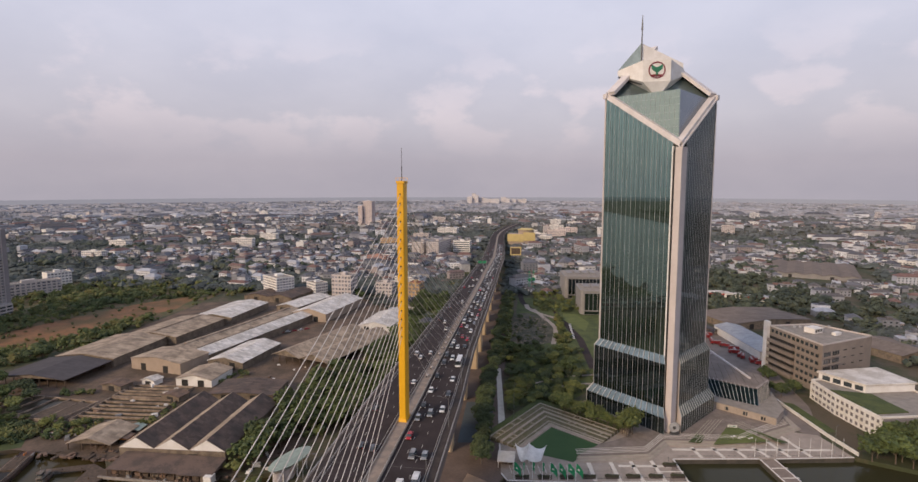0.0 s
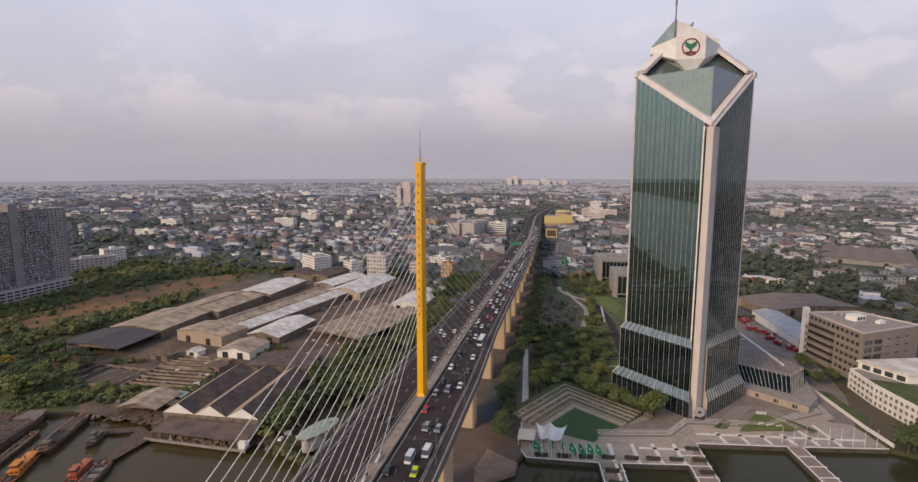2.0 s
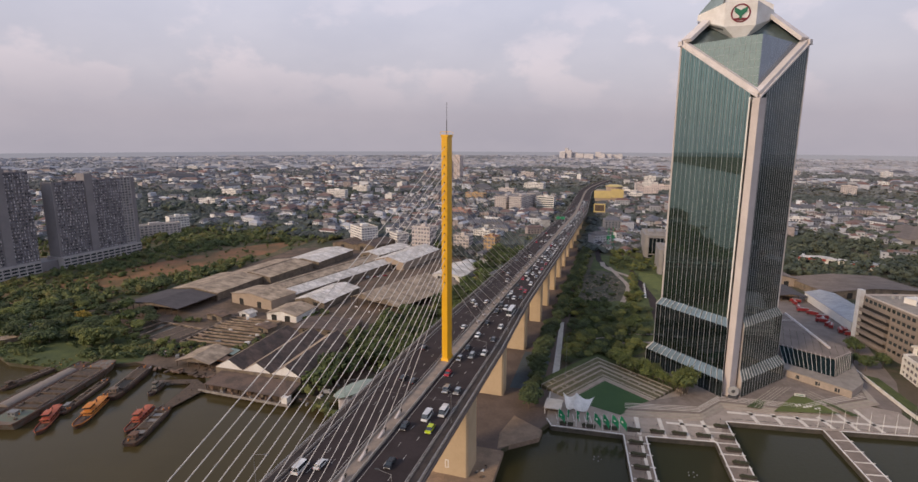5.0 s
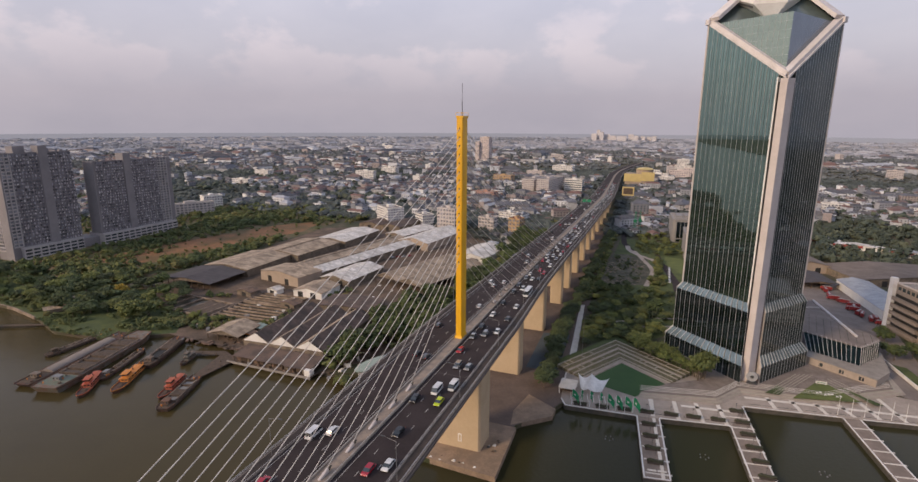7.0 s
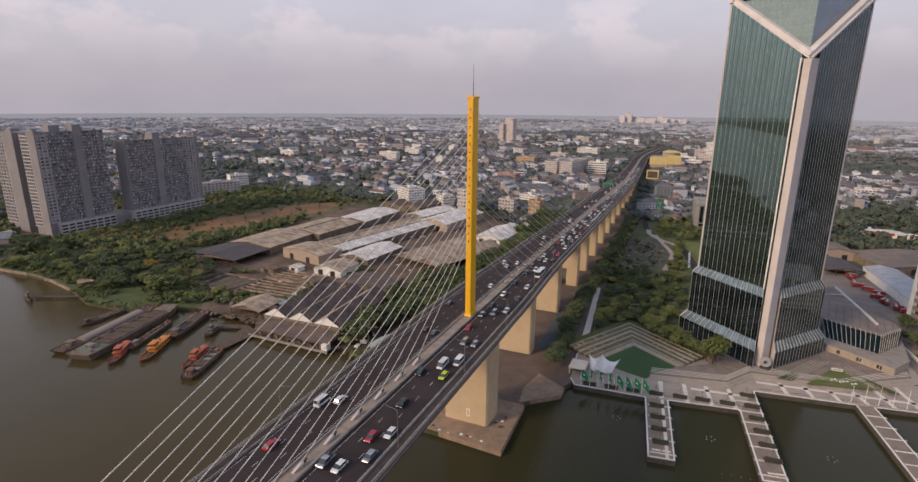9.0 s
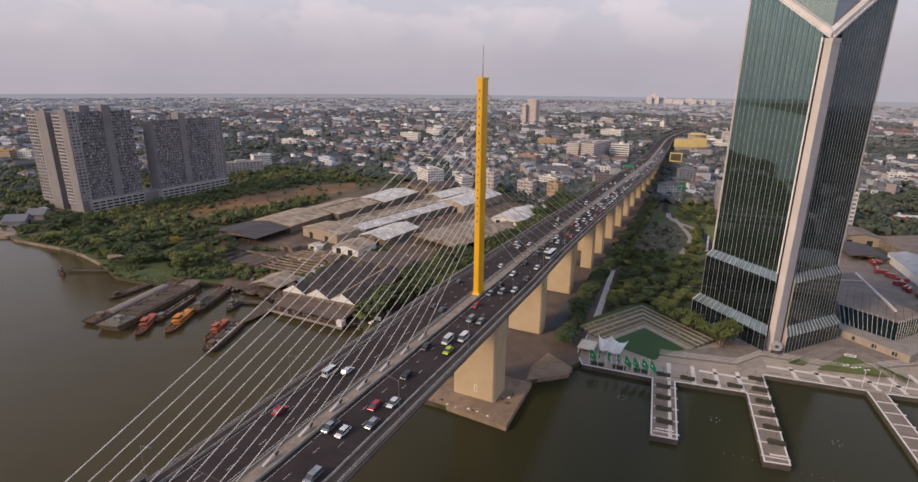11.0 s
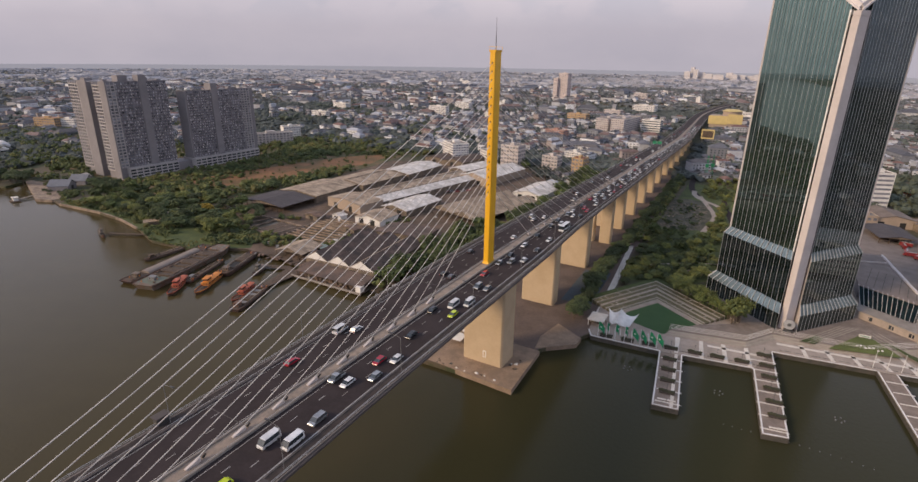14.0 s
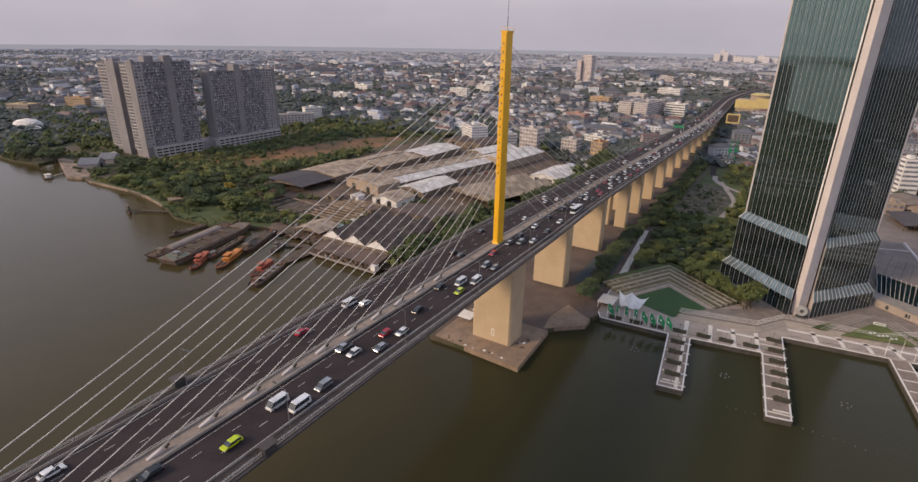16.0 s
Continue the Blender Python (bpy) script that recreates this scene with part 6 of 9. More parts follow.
for r in range(5):
    z = 4.0 + 4.7 * r
    # dark sheet on the wall face, drawn as the shade behind the balcony
    part("balcony_recess", Mesh().box(0.4, west_len * 0.52, -0.1, 0.1, z, z + 2.0, west), M["dark"], office)
    part("balcony", Mesh().box(0.4, west_len * 0.52, -2.2, 0.0, z - 1.9, z, west), M["office"], office)
    part("balcony_rail", Mesh().box(0.4, west_len * 0.52, -2.25, -2.1, z + 0.35, z + 0.6, west), M["office"], office)
    for c in range(5):
        shared("window", office_pane, office, west @ pose(west_len * 0.55 + 1.6 + 3.9 * c, 0, z + 0.9))
        shared("window_hood", office_hood, office, west @ pose(west_len * 0.55 + 1.6 + 3.9 * c, 0, z + 0.9))
    for c in range(2):
        shared("window", office_wide, office, south @ pose(5.0 + 8.4 * c, 0, z + 2.2))
        for k in (-1.6, 0.0, 1.6):
            shared("window_bar", office_bar, office, south @ pose(5.0 + 8.4 * c + k, 0, z + 2.2))
        part("window_ledge", Mesh().box(1.2 + 8.4 * c, 8.8 + 8.4 * c, -1.0, 0.0, z + 0.0, z + 0.5, south), M["office"], office)
    for c in range(3):
        shared("window", office_slot, office, south @ pose(22.5 + 8.6 * c, 0, z + 3.0))
part("roof_hut", Mesh().box(-4, 5, -3.5, 3.5, 31, 34.6, pose(232, 204, 0, 0, 0, 33)), W, office, "white rooftop plant hut")
for k in range(3):
    # dark sheets painted in place of the hut's shaded openings
    part("hut_opening", Mesh().box(-3 + 2.6 * k, -1.4 + 2.6 * k, -3.6, -3.4, 32, 33.8, pose(232, 204, 0, 0, 0, 33)), M["dark"], office)
part("roof_hut", Mesh().box(-3, 3, -1.4, 1.4, 31, 33, pose(244, 199, 0, 0, 0, 33)), W, office)
for k in range(7):
    part("roof_tank", Mesh().rod((225 + 4.0 * k, 214 + 0.6 * k, 31.1), (225 + 4.0 * k, 214 + 0.6 * k, 32.6), 0.9, n=10), M["rail"], office)
deck = empty("car_park_building", pose(0, 0, LAND), "white low block with open parking decks and a planted roof edge", "building", "office annexes")
DECK = [Vector((213.5, 165, 0)), Vector((214.6, 141, 0)), Vector((221, 112, 0)), Vector((266, 122, 0)), Vector((262, 182, 0))]
part("core", Mesh().prism([(p.x + 1.4, p.y - 0.3) for p in DECK], 0, 10.6), M["condo_dark"], deck)
part("roof", Mesh().prism([(p.x + 0.6, p.y - 0.1) for p in DECK], 10.7, 11.0), M["concrete"], deck)
for i, (a, b) in enumerate(zip(DECK, DECK[1:] + DECK[:1])):
    fr, span = wall_frame(a, b)
    for z0, z1 in ((0.0, 0.6), (2.7, 4.3), (6.4, 7.9), (9.9, 12.0)):
        part("deck_band", Mesh().box(0, span, 0, 0.5, z0, z1, fr), W, deck)
    n = max(4, round(span / (3.4 if i else 4.0)))
    for k in range(n + 1):
        u = min(max(span * k / n, 0.25), span - 0.25)
        part("column", Mesh().box(u - (0.25 if i == 0 else 0.55), u + (0.25 if i == 0 else 0.55), -0.06, 0.44, 0, 9.9, fr), W, deck)
part("roof_garden", Mesh().prism([(216.5, 150), (221.5, 117), (240, 122), (236, 146)], 11.0, 11.5), M["grass"], deck, "strip of planted roof garden")
HALL = [Vector((219, 168, 0)), Vector((234, 148, 0)), Vector((264, 155, 0)), Vector((258, 180, 0))]
part("upper_hall", Mesh().prism([(p.x, p.y) for p in HALL], 11.0, 15.2), W, deck, "white upper hall with a flat grey roof")
part("upper_roof", Mesh().prism([(p.x + (p.x - 243) * 0.05, p.y + (p.y - 163) * 0.05) for p in HALL], 15.2, 16.2), M["roof_pale"], deck)
fr, span = wall_frame(HALL[0], HALL[1])
for k in range(4):
    part("hall_window", Mesh().box(2.2 + 5.8 * k, 6.4 + 5.8 * k, -0.08, 0.1, 11.6, 14.4, fr), M["pane"], deck)
gable_shed(pose(224, 238, LAND, 0, 0, 6), 22, 76, 6.5, 8.8, M["roof_blue"], "blue-grey roofed fire station hall with dark bays", wall=M["white"], group="fire station")
gable_shed(pose(262, 334, LAND, 0, 0, 20), 86, 50, 6.0, 8.5, M["roof_brown"], "broad brown-roofed market hall", group="sheds behind the offices")
gable_shed(pose(330, 250, LAND, 0, 0, 24), 40, 40, 6.0, 8.5, M["roof_brown"], "brown-roofed store behind the offices", group="sheds behind the offices")
gable_shed(pose(436, 622, LAND, 0, 0, -25), 110, 150, 5.0, 7.4, M["roof_brown"], "vast low brown-roofed factory with five ridges", wall=M["annex"], group="sheds behind the offices", spans=5)
gable_shed(pose(610, 560, LAND, 0, 0, -40), 60, 120, 8.0, 12, RP, "large pale-roofed factory hall", group="sheds behind the offices", spans=2)
gable_shed(pose(640, 640, LAND, 0, 0, -40), 60, 120, 8.0, 12, RP, "large pale-roofed factory hall", group="sheds behind the offices", spans=2)
flat("road", [(182, 118), (192, 108), (206, 150), (215, 230), (225, 330), (196, 330), (186, 240), (190, 170)], LAND + 0.06, M["yard"], "worn grey service road by the fire station", "road")
flat("road", [(150, 205), (188, 170), (192, 240), (198, 345), (150, 345)], LAND + 0.09, M["yard"], "grey-brown paved yard behind the tower", "yard")
flat("ground", [(191, 157), (199, 154), (204, 118), (197, 116)], LAND + 0.12, M["grass"], "strip of mown lawn beside the service road", "lawn")
part("wall_east", Mesh().beam((190, 160, LAND + 0.9), (196, 112, LAND + 0.9), 0.5, 1.8).beam((196, 112, LAND + 0.9), (200, 92, LAND + 0.9), 0.5, 1.8), W)
tagged(bpy.data.objects["wall_east"], "low white boundary wall beside the service road", "wall", kind="structure")

# low podium wing with slanting glass
wing = empty("podium_wing", pose(0, 0, GZ), "low podium wing with slanting dark glass over a beige wall", "building", "office annexes")
low, top_ = [(149, 138), (174.5, 118.5), (184, 132), (188, 158), (172, 222), (150, 222)], [(150, 157), (173.6, 142), (186.5, 157), (184, 168), (178, 172), (170, 222), (150, 222)]
part("lower_wall", Mesh().prism(low, 0, 3.6), M["promenade"], wing)
part("terrace", Mesh().prism([(x, y) for x, y in low], 3.6, 3.9), M["concrete"], wing)
sill = [(151, 147.5), (171.8, 134.5), (184.5, 150.5)]
part("wing_core", Mesh().prism([(150.5, 158), (173, 143.5), (184.5, 157.5), (183, 167), (177, 171), (169.5, 221.5), (150.5, 221.5)], 3.6, 10.6), M["condo_dark"], wing)
part("roof", Mesh().prism(top_, 10.6, 11.3), M["yard"], wing, "flat grey-brown roof deck")
for k in range(9):
    part("roof_joint", Mesh().beam((153 + 3.4 * k, 158 - 1.6 * k, 11.33), (160 + 3.0 * k, 192 - 3.4 * k, 11.33), 0.22, 0.06), M["quay"], wing)
part("roof_duct", Mesh().beam((168.4, 221, 11.8), (175.6, 158, 11.8), 1.0, 1.0), M["coping"], wing, "long pale roof duct")
part("roof_duct", Mesh().beam((152, 200, 11.7), (169, 206, 11.7), 0.6, 0.7), M["clad"], wing)
for i in range(2):
    a0, a1, b0, b1 = Vector((*sill[i], 3.9)), Vector((*sill[i + 1], 3.9)), Vector((*top_[i], 10.9)), Vector((*top_[i + 1], 10.9))
    n = 12 if i == 0 else 9
    for k in range(n):
        u, v = k / n, (k + 1) / n
        part("slant_pane", Mesh().add([a0.lerp(a1, u), a0.lerp(a1, v), b0.lerp(b1, v), b0.lerp(b1, u)], [(0, 1, 2, 3)]), M["podium_glass"], wing)
        part("slant_rib", Mesh().beam(a0.lerp(a1, u) + Vector((0, -0.15, 0.1)), b0.lerp(b1, u) + Vector((0, -0.15, 0.15)), 0.13, 0.2).beam(b0.lerp(b1, u) + Vector((0, -0.15, 0.3)), b0.lerp(b1, u) + Vector((0, 1.6, 0.5)), 0.2, 0.2), M["coping"], wing)
wl_a, wl_b = Vector((149, 138, 0)), Vector((174.5, 118.5, 0))
for u in (0.22, 0.52, 0.80):
    p = wl_a.lerp(wl_b, u)
    part("window", Mesh().box(-1.1, 1.1, -0.08, 0.2, 0.8, 2.8, pose(p.x, p.y, 0, 0, 0, -37.4)), M["pane"], wing)
for k in range(18):
    p = wl_a.lerp(wl_b, (k + 0.5) / 18)
    part("pilaster", Mesh().box(-0.15, 0.15, -0.14, 0.2, 0.0, 3.5, pose(p.x, p.y, 0, 0, 0, -37.4)), M["promenade"], wing)


gable_shed(pose(192, 302, LAND, 0, 0, 12), 26, 36, 4.5, 6.2, M["roof_slate"], "dark open vehicle shelter beside the fire station", open_front=True, group="fire station")
gable_shed(pose(195, 352, LAND, 0, 0, 14), 34, 34, 7.0, 10.5, M["roof_brown"], "brown-roofed canteen hall behind the yard", wall=M["beige"], group="sheds behind the offices")
block("office_block", pose(176, 352, LAND, 0, 0, 14), 12, 14, 9, M["beige"], "small beige office with a flat roof", 2, 3, group="sheds behind the offices")
block("office_block", pose(190, 428, LAND, 0, 0, 22), 16, 18, 33, W, "white mid-rise block with banded windows", 8, 5, group="sheds behind the offices", band=True)
for x, y, w, turn, roof in ((262, 470, 46, -14, RP), (300, 452, 34, -10, M["roof_blue"]), (236, 492, 30, -20, RP)):
    row = gable_shed(pose(x, y, LAND, 0, 0, turn), w, 12, 4.5, 6.2, roof, "row of pale-roofed shops with a red fascia", wall=W, group="roadside shops")
    part("fascia", Mesh().box(-w * 0.45, w * 0.1, -1.2, -0.9, 3.2, 5.4), M["shop_red"], row, "red shop fascia")


def fire_engine(at):
    top = empty("fire_engine", at, "red fire engine parked on the station yard", "fire engine", "fire engines")
    part("body", Mesh().prism([(-1.2, -3.8), (1.2, -3.8), (1.2, 1.8), (-1.2, 1.8)], 0.7, 2.9, [(-1.1, -3.7), (1.1, -3.7), (1.1, 1.7), (-1.1, 1.7)]), M["red"], top)
    part("cab", Mesh().prism([(-1.2, 1.9), (1.2, 1.9), (1.2, 4.2), (-1.2, 4.2)], 0.7, 2.7, [(-1.1, 2.0), (1.1, 2.0), (1.1, 3.7), (-1.1, 3.7)]), M["red"], top)
    part("windscreen", Mesh().box(-1.0, 1.0, 3.72, 4.0, 1.7, 2.5), M["pane"], top)
    part("ladder", Mesh().box(-0.4, 0.4, -3.6, 3.0, 2.95, 3.2), M["rail"], top)
    for x in (-1.1, 1.1):
        for y in (-2.4, 2.9):
            part("wheel", Mesh().rod((x - 0.15, y, 0.5), (x + 0.15, y, 0.5), 0.5, n=10), M["rubber"], top)
    return top


engine = fire_engine(pose(199, 268, LAND + 0.06, 0, 0, 60))
for x, y in ((200, 262), (200, 256), (202, 250), (197, 274), (206, 236), (205, 241), (208, 231), (196, 280), (200, 245), (207, 226), (194, 296), (193, 302)):
    copy_thing(engine, pose(x + 3.4 * math.sin(1.9 * y), y + 1.2 * math.sin(x), LAND + 0.06, 0, 0, (350, 336, 80, 352)[int(y) % 4] + rng.uniform(-10, 10)))

# ---- woods ----
TREE_STRIP = [(-91, 36), (-84, 30), (-80, 62), (-68, 76), (-50, 96), (-40, 160), (-40, 360), (-58, 420), (-76, 400), (-72, 230), (-86, 160), (-95, 100)]


def woods(n, poly, hmin, hmax, label="dense dark green trees and bushes", mat="wood_far"):
    me = Mesh()
    for x, y, z in fill(poly, n, 1.0):
        h = hmin + (hmax - hmin) * rng.random() ** 1.4
        for _ in range(rng.choice((3, 4, 5))):
            blob(me, (x + rng.gauss(0, h * 0.26), y + rng.gauss(0, h * 0.26), z + h * rng.uniform(0.2, 0.66)), h * rng.uniform(0.22, 0.38), 0.85, 0.35, rng)
        for _ in range(9):
            d = Vector((rng.gauss(0, 1), rng.gauss(0, 1), abs(rng.gauss(0, 1)))).normalized()
            p = Vector((x, y, z + h * 0.45)) + Vector((d.x * h * 0.5, d.y * h * 0.5, d.z * h * 0.48))
            tuft(me, p, max(0.35, h * rng.uniform(0.07, 0.15)), 0.8, 0.5, rng)
    tagged(part("woodland", me, M[mat]), label, "trees", kind="stuff")


woods(80, [(-440, 37), (-386, 41), (-349, 39), (-313, 33), (-288, 30), (-262, 42), (-238, 46), (-225, 60), (-262, 112), (-300, 112), (-330, 110), (-372, 104), (-384, 84), (-410, 84), (-418, 102), (-440, 100)], 1.2, 5, "riverside scrub of bushes and small trees")
woods(210, [(-530, 385), (-470, 300), (-400, 380), (-320, 345), (-295, 440), (-420, 480), (-540, 470)], 3, 9)
woods(300, [(-450, 95), (-345, 90), (-308, 200), (-322, 330), (-338, 250), (-360, 160)], 2, 9, "bushes along the dry field")
woods(150, [(-472, 100), (-444, 100), (-440, 300), (-468, 320)], 2.5, 7, "row of trees below the condominiums")
woods(260, [(-445, 160), (-415, 200), (-395, 340), (-350, 400), (-440, 440)], 2, 6, "bushes along the dry field")
woods(170, [(-478, 300), (-420, 296), (-396, 400), (-484, 412)], 3, 8, "trees beside the last condominium")
woods(420, TREE_STRIP, 4, 9, "strip of dense trees beside the viaduct")
woods(190, [(-80, 26), (-46, 16), (-30, -4), (-33, 14), (-46, 26), (-64, 23), (-76, 34)], 1.2, 3.6, "bushes on the bank beside the bridge")
woods(40, [(-262, 70), (-212, 70), (-204, 62), (-160, 70), (-205, 48), (-262, 52)], 1.0, 3.2, "weeds and shrubs round the old tanks")
woods(90, [(28, 130), (60, 140), (84, 190), (80, 240), (62, 252), (28, 250), (26, 190)], 1.2, 4.0, "park bushes and hedges beside the viaduct")
woods(60, [(64, 258), (76, 262), (72, 350), (66, 352), (70, 310)], 1.2, 4.5, "park bushes and hedges beside the drive")
woods(70, [(50, 372), (80, 372), (76, 470), (44, 470), (46, 400)], 1.2, 4.5, "park bushes and hedges beside the lane")
woods(70, [(28, 258), (58, 262), (54, 345), (28, 345)], 0.5, 2.0, "low weeds on the worn park ground")
woods(170, [(-190, 445), (-62, 432), (-74, 640), (-200, 640)], 3, 8, "trees between the houses beside the viaduct", "wood_green")
woods(120, [(17, 150), (20, 150), (19, 196), (26, 215), (25, 300), (22, 460), (15, 460), (16, 300)], 3, 7, "row of dark trees along the foot of the viaduct")
woods(46, [(-430, 130), (-365, 170), (-335, 330), (-345, 390), (-385, 345), (-412, 240)], 1.0, 3.6, "scattered bushes on the dry field")
woods(150, [(-62, 424), (-36, 420), (-42, 600), (-66, 600)], 3, 7, "trees along the far foot of the viaduct")
woods(760, [(300, 170), (330, 330), (300, 420), (420, 480), (760, 560), (800, 240), (420, 100)], 5, 13, "broad belt of trees behind the offices", "wood_green")
woods(900, [(-1100, 185), (-850, 165), (-800, 150), (-740, 130), (-720, 70), (-640, 36), (-598, 33), (-560, 62), (-530, 72), (-528, 96), (-545, 200), (-600, 420), (-900, 420)], 4, 10, "dense riverside trees beyond the condominiums")
# farther rings take the foliage colours with more haze in them
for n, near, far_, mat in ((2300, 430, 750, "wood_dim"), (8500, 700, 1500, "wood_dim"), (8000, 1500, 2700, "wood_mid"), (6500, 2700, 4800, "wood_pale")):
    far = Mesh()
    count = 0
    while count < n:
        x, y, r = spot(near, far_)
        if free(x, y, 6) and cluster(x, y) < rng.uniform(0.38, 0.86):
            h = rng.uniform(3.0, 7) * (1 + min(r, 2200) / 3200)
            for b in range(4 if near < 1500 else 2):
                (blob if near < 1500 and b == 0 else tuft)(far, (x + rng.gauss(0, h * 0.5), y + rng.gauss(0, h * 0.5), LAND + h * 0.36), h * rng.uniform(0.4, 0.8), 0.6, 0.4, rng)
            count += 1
    tagged(part("woodland", far, M[mat]), "trees between the houses of the town, paled for haze with distance", "trees", kind="stuff")
groves = Mesh()
for _ in range(70):
    gx, gy = (rng.uniform(300, 1250), rng.uniform(430, 1150)) if rng.random() < 0.74 else (rng.uniform(-900, -330), rng.uniform(480, 1100))
    for _ in range(26):
        x, y, h = gx + rng.gauss(0, 34), gy + rng.gauss(0, 20), rng.uniform(5, 11)
        if free(x, y, 8):
            for _ in range(3):
                blob(groves, (x + rng.gauss(0, h * 0.35), y + rng.gauss(0, h * 0.35), LAND + h * rng.uniform(0.35, 0.75)), h * rng.uniform(0.25, 0.5), 0.75, 0.4, rng)
tagged(part("woodland", groves, M["wood_green"]), "groves of dark trees among the town houses", "trees", kind="stuff")
over = Mesh()
for _ in range(1500):
    x = rng.uniform(-2500, 2500)
    y = rng.uniform(-700, -470)
    if inside(x, y, [(-4900, -4900), (4900, -4900), (4900, -920), (1500, -640), (300, -540), (-600, -470), (-1500, -400), (-4900, -180)]):
        blob(over, (x, y, LAND + 4), rng.uniform(4, 10), 0.8, 0.4, rng)
tagged(part("woodland", over, M["wood_far"]), "trees on the opposite bank", "trees", kind="stuff")
scatter_trees(broad, fill(TREE_STRIP, 80, 5.5), 1.0, 1.45)
scatter_trees(broad, fill([(-97, 46), (-87, 32), (-81, 36), (-78, 62), (-68, 74), (-54, 94), (-50, 165), (-94, 160)], 44, 5.2), 0.8, 1.25)
scatter_trees(olive + olive + deep + deep + broad, fill([(-436, 44), (-386, 46), (-349, 45), (-313, 38), (-290, 36), (-262, 48), (-240, 50), (-232, 62), (-262, 110), (-330, 112), (-370, 104), (-380, 80), (-412, 80), (-420, 98), (-438, 98)], 88, 7.0), 0.55, 1.2)
scatter_trees(olive, [(-256, 52, LAND), (-266, 58, LAND), (-248, 60, LAND)], 1.25, 1.45)
scatter_trees(deep, [(-328, 160, LAND), (-322, 168, LAND), (-296, 42, LAND), (-303, 50, LAND), (-288, 48, LAND)], 1.05, 1.3)
scatter_trees(deep + deep + olive, fill([(32, 112), (40, 124), (56, 146), (58, 200), (30, 246), (27, 190)], 34, 4.6), 0.42, 0.72)
scatter_trees(olive + deep + broad, fill([(29, 128), (58, 136), (80, 178), (84, 236), (64, 250), (28, 250), (27, 190)], 46, 5.5), 0.42, 0.80)
scatter_trees(olive + deep + young, fill([(48, 142), (62, 132), (78, 146), (86, 166), (92, 190), (60, 194), (48, 168)], 24, 5.0), 0.42, 0.8)
scatter_trees(deep, [(34, 262, LAND), (52, 268, LAND), (30, 300, LAND), (44, 318, LAND), (33, 336, LAND), (56, 300, LAND)], 0.35, 0.6)
scatter_trees(olive + young, fill([(62, 256), (76, 262), (72, 350), (66, 352), (68, 310)], 16, 5.0), 0.40, 0.70)
scatter_trees(olive + deep, fill([(52, 372), (96, 372), (92, 470), (44, 470), (47, 400)], 34, 6.5), 0.45, 0.85)
scatter_trees(deep, [(16.5 + rng.uniform(-2.5, 2.5) - 0.012 * k, 140 + 5.0 * k, LAND) for k in range(64)], 0.62, 1.0)
tree("flowering_tree", 8, 5.0, M["blossom"], 77, "yellow flowering tree among the scrub", pose(-307, 85, LAND))
scatter_trees(broad, fill([(201, 88), (236, 74), (275, 88), (290, 112), (225, 112)], 44, 4.5), 0.9, 1.35)
woods(130, [(-446, 100), (-425, 98), (-402, 140), (-392, 196), (-420, 230), (-442, 200)], 2, 6, "bushes below the condominium podium")
woods(150, [(-536, 300), (-478, 300), (-484, 400), (-520, 440), (-590, 440), (-600, 400)], 3, 9, "trees round the white low-rise blocks")
woods(110, [(-140, 380), (-66, 330), (-62, 420), (-140, 420)], 2, 7, "trees among the small houses by the viaduct", "wood_dim")
woods(40, [(-475, 50), (-446, 40), (-446, 92), (-472, 96)], 2, 6, "trees below the condominium towers")
woods(520, [(140, 470), (180, 400), (330, 390), (420, 520), (330, 640), (160, 600)], 4, 12, "grove of trees behind the market hall", "wood_green")
scatter_trees(deep, [(21.5 - 0.25 * k + rng.uniform(-1.5, 1.5), 60 + 4.2 * k, LAND) for k in range(20)], 0.75, 1.1)
scatter_trees(broad, fill([(190, 170), (205, 150), (212, 175), (200, 200)], 5, 6), 0.6, 0.9)

# ---- plaza, terraces and jetties ----
PZ = LAND + 0.25
COURT = [Vector((39.5, 75)), Vector((55.2, 102.5)), Vector((78.5, 85.5)), Vector((64, 67))]
flat("pavement", [(31, 53), (34, 47), (65.5, 49.5), (104.5, 56), (111, 76), (152, 82), (197, 89.5), (192, 112), (150, 120), (60, 130), (28, 100)], PZ, M["promenade"], "grey-beige paved riverside plaza", "plaza", depth=0.2)
quay_line = [(31, 53), (34, 47), (65.5, 49.5), (104.5, 56), (111, 76), (152, 82), (197, 89.5), (192, 112), (150, 120), (60, 130), (28, 100)]
tagged(part("quay_wall", Mesh().prism(quay_line, -1.5, PZ - 0.21), M["quay"]), "dark stained concrete quay wall below the plaza", "quay wall", kind="structure")
flat("court", [tuple(p) for p in COURT], PZ + 0.05, M["court"], "dark green diamond-shaped sports lawn", "lawn")
steps_poly = [(66, 71), (100, 78), (111, 93.5), (150, 97), (168, 111), (182, 120), (186, 150), (156, 200), (106, 196), (86, 152), (66, 125), (97, 98), (84, 88), (79, 85.5)]
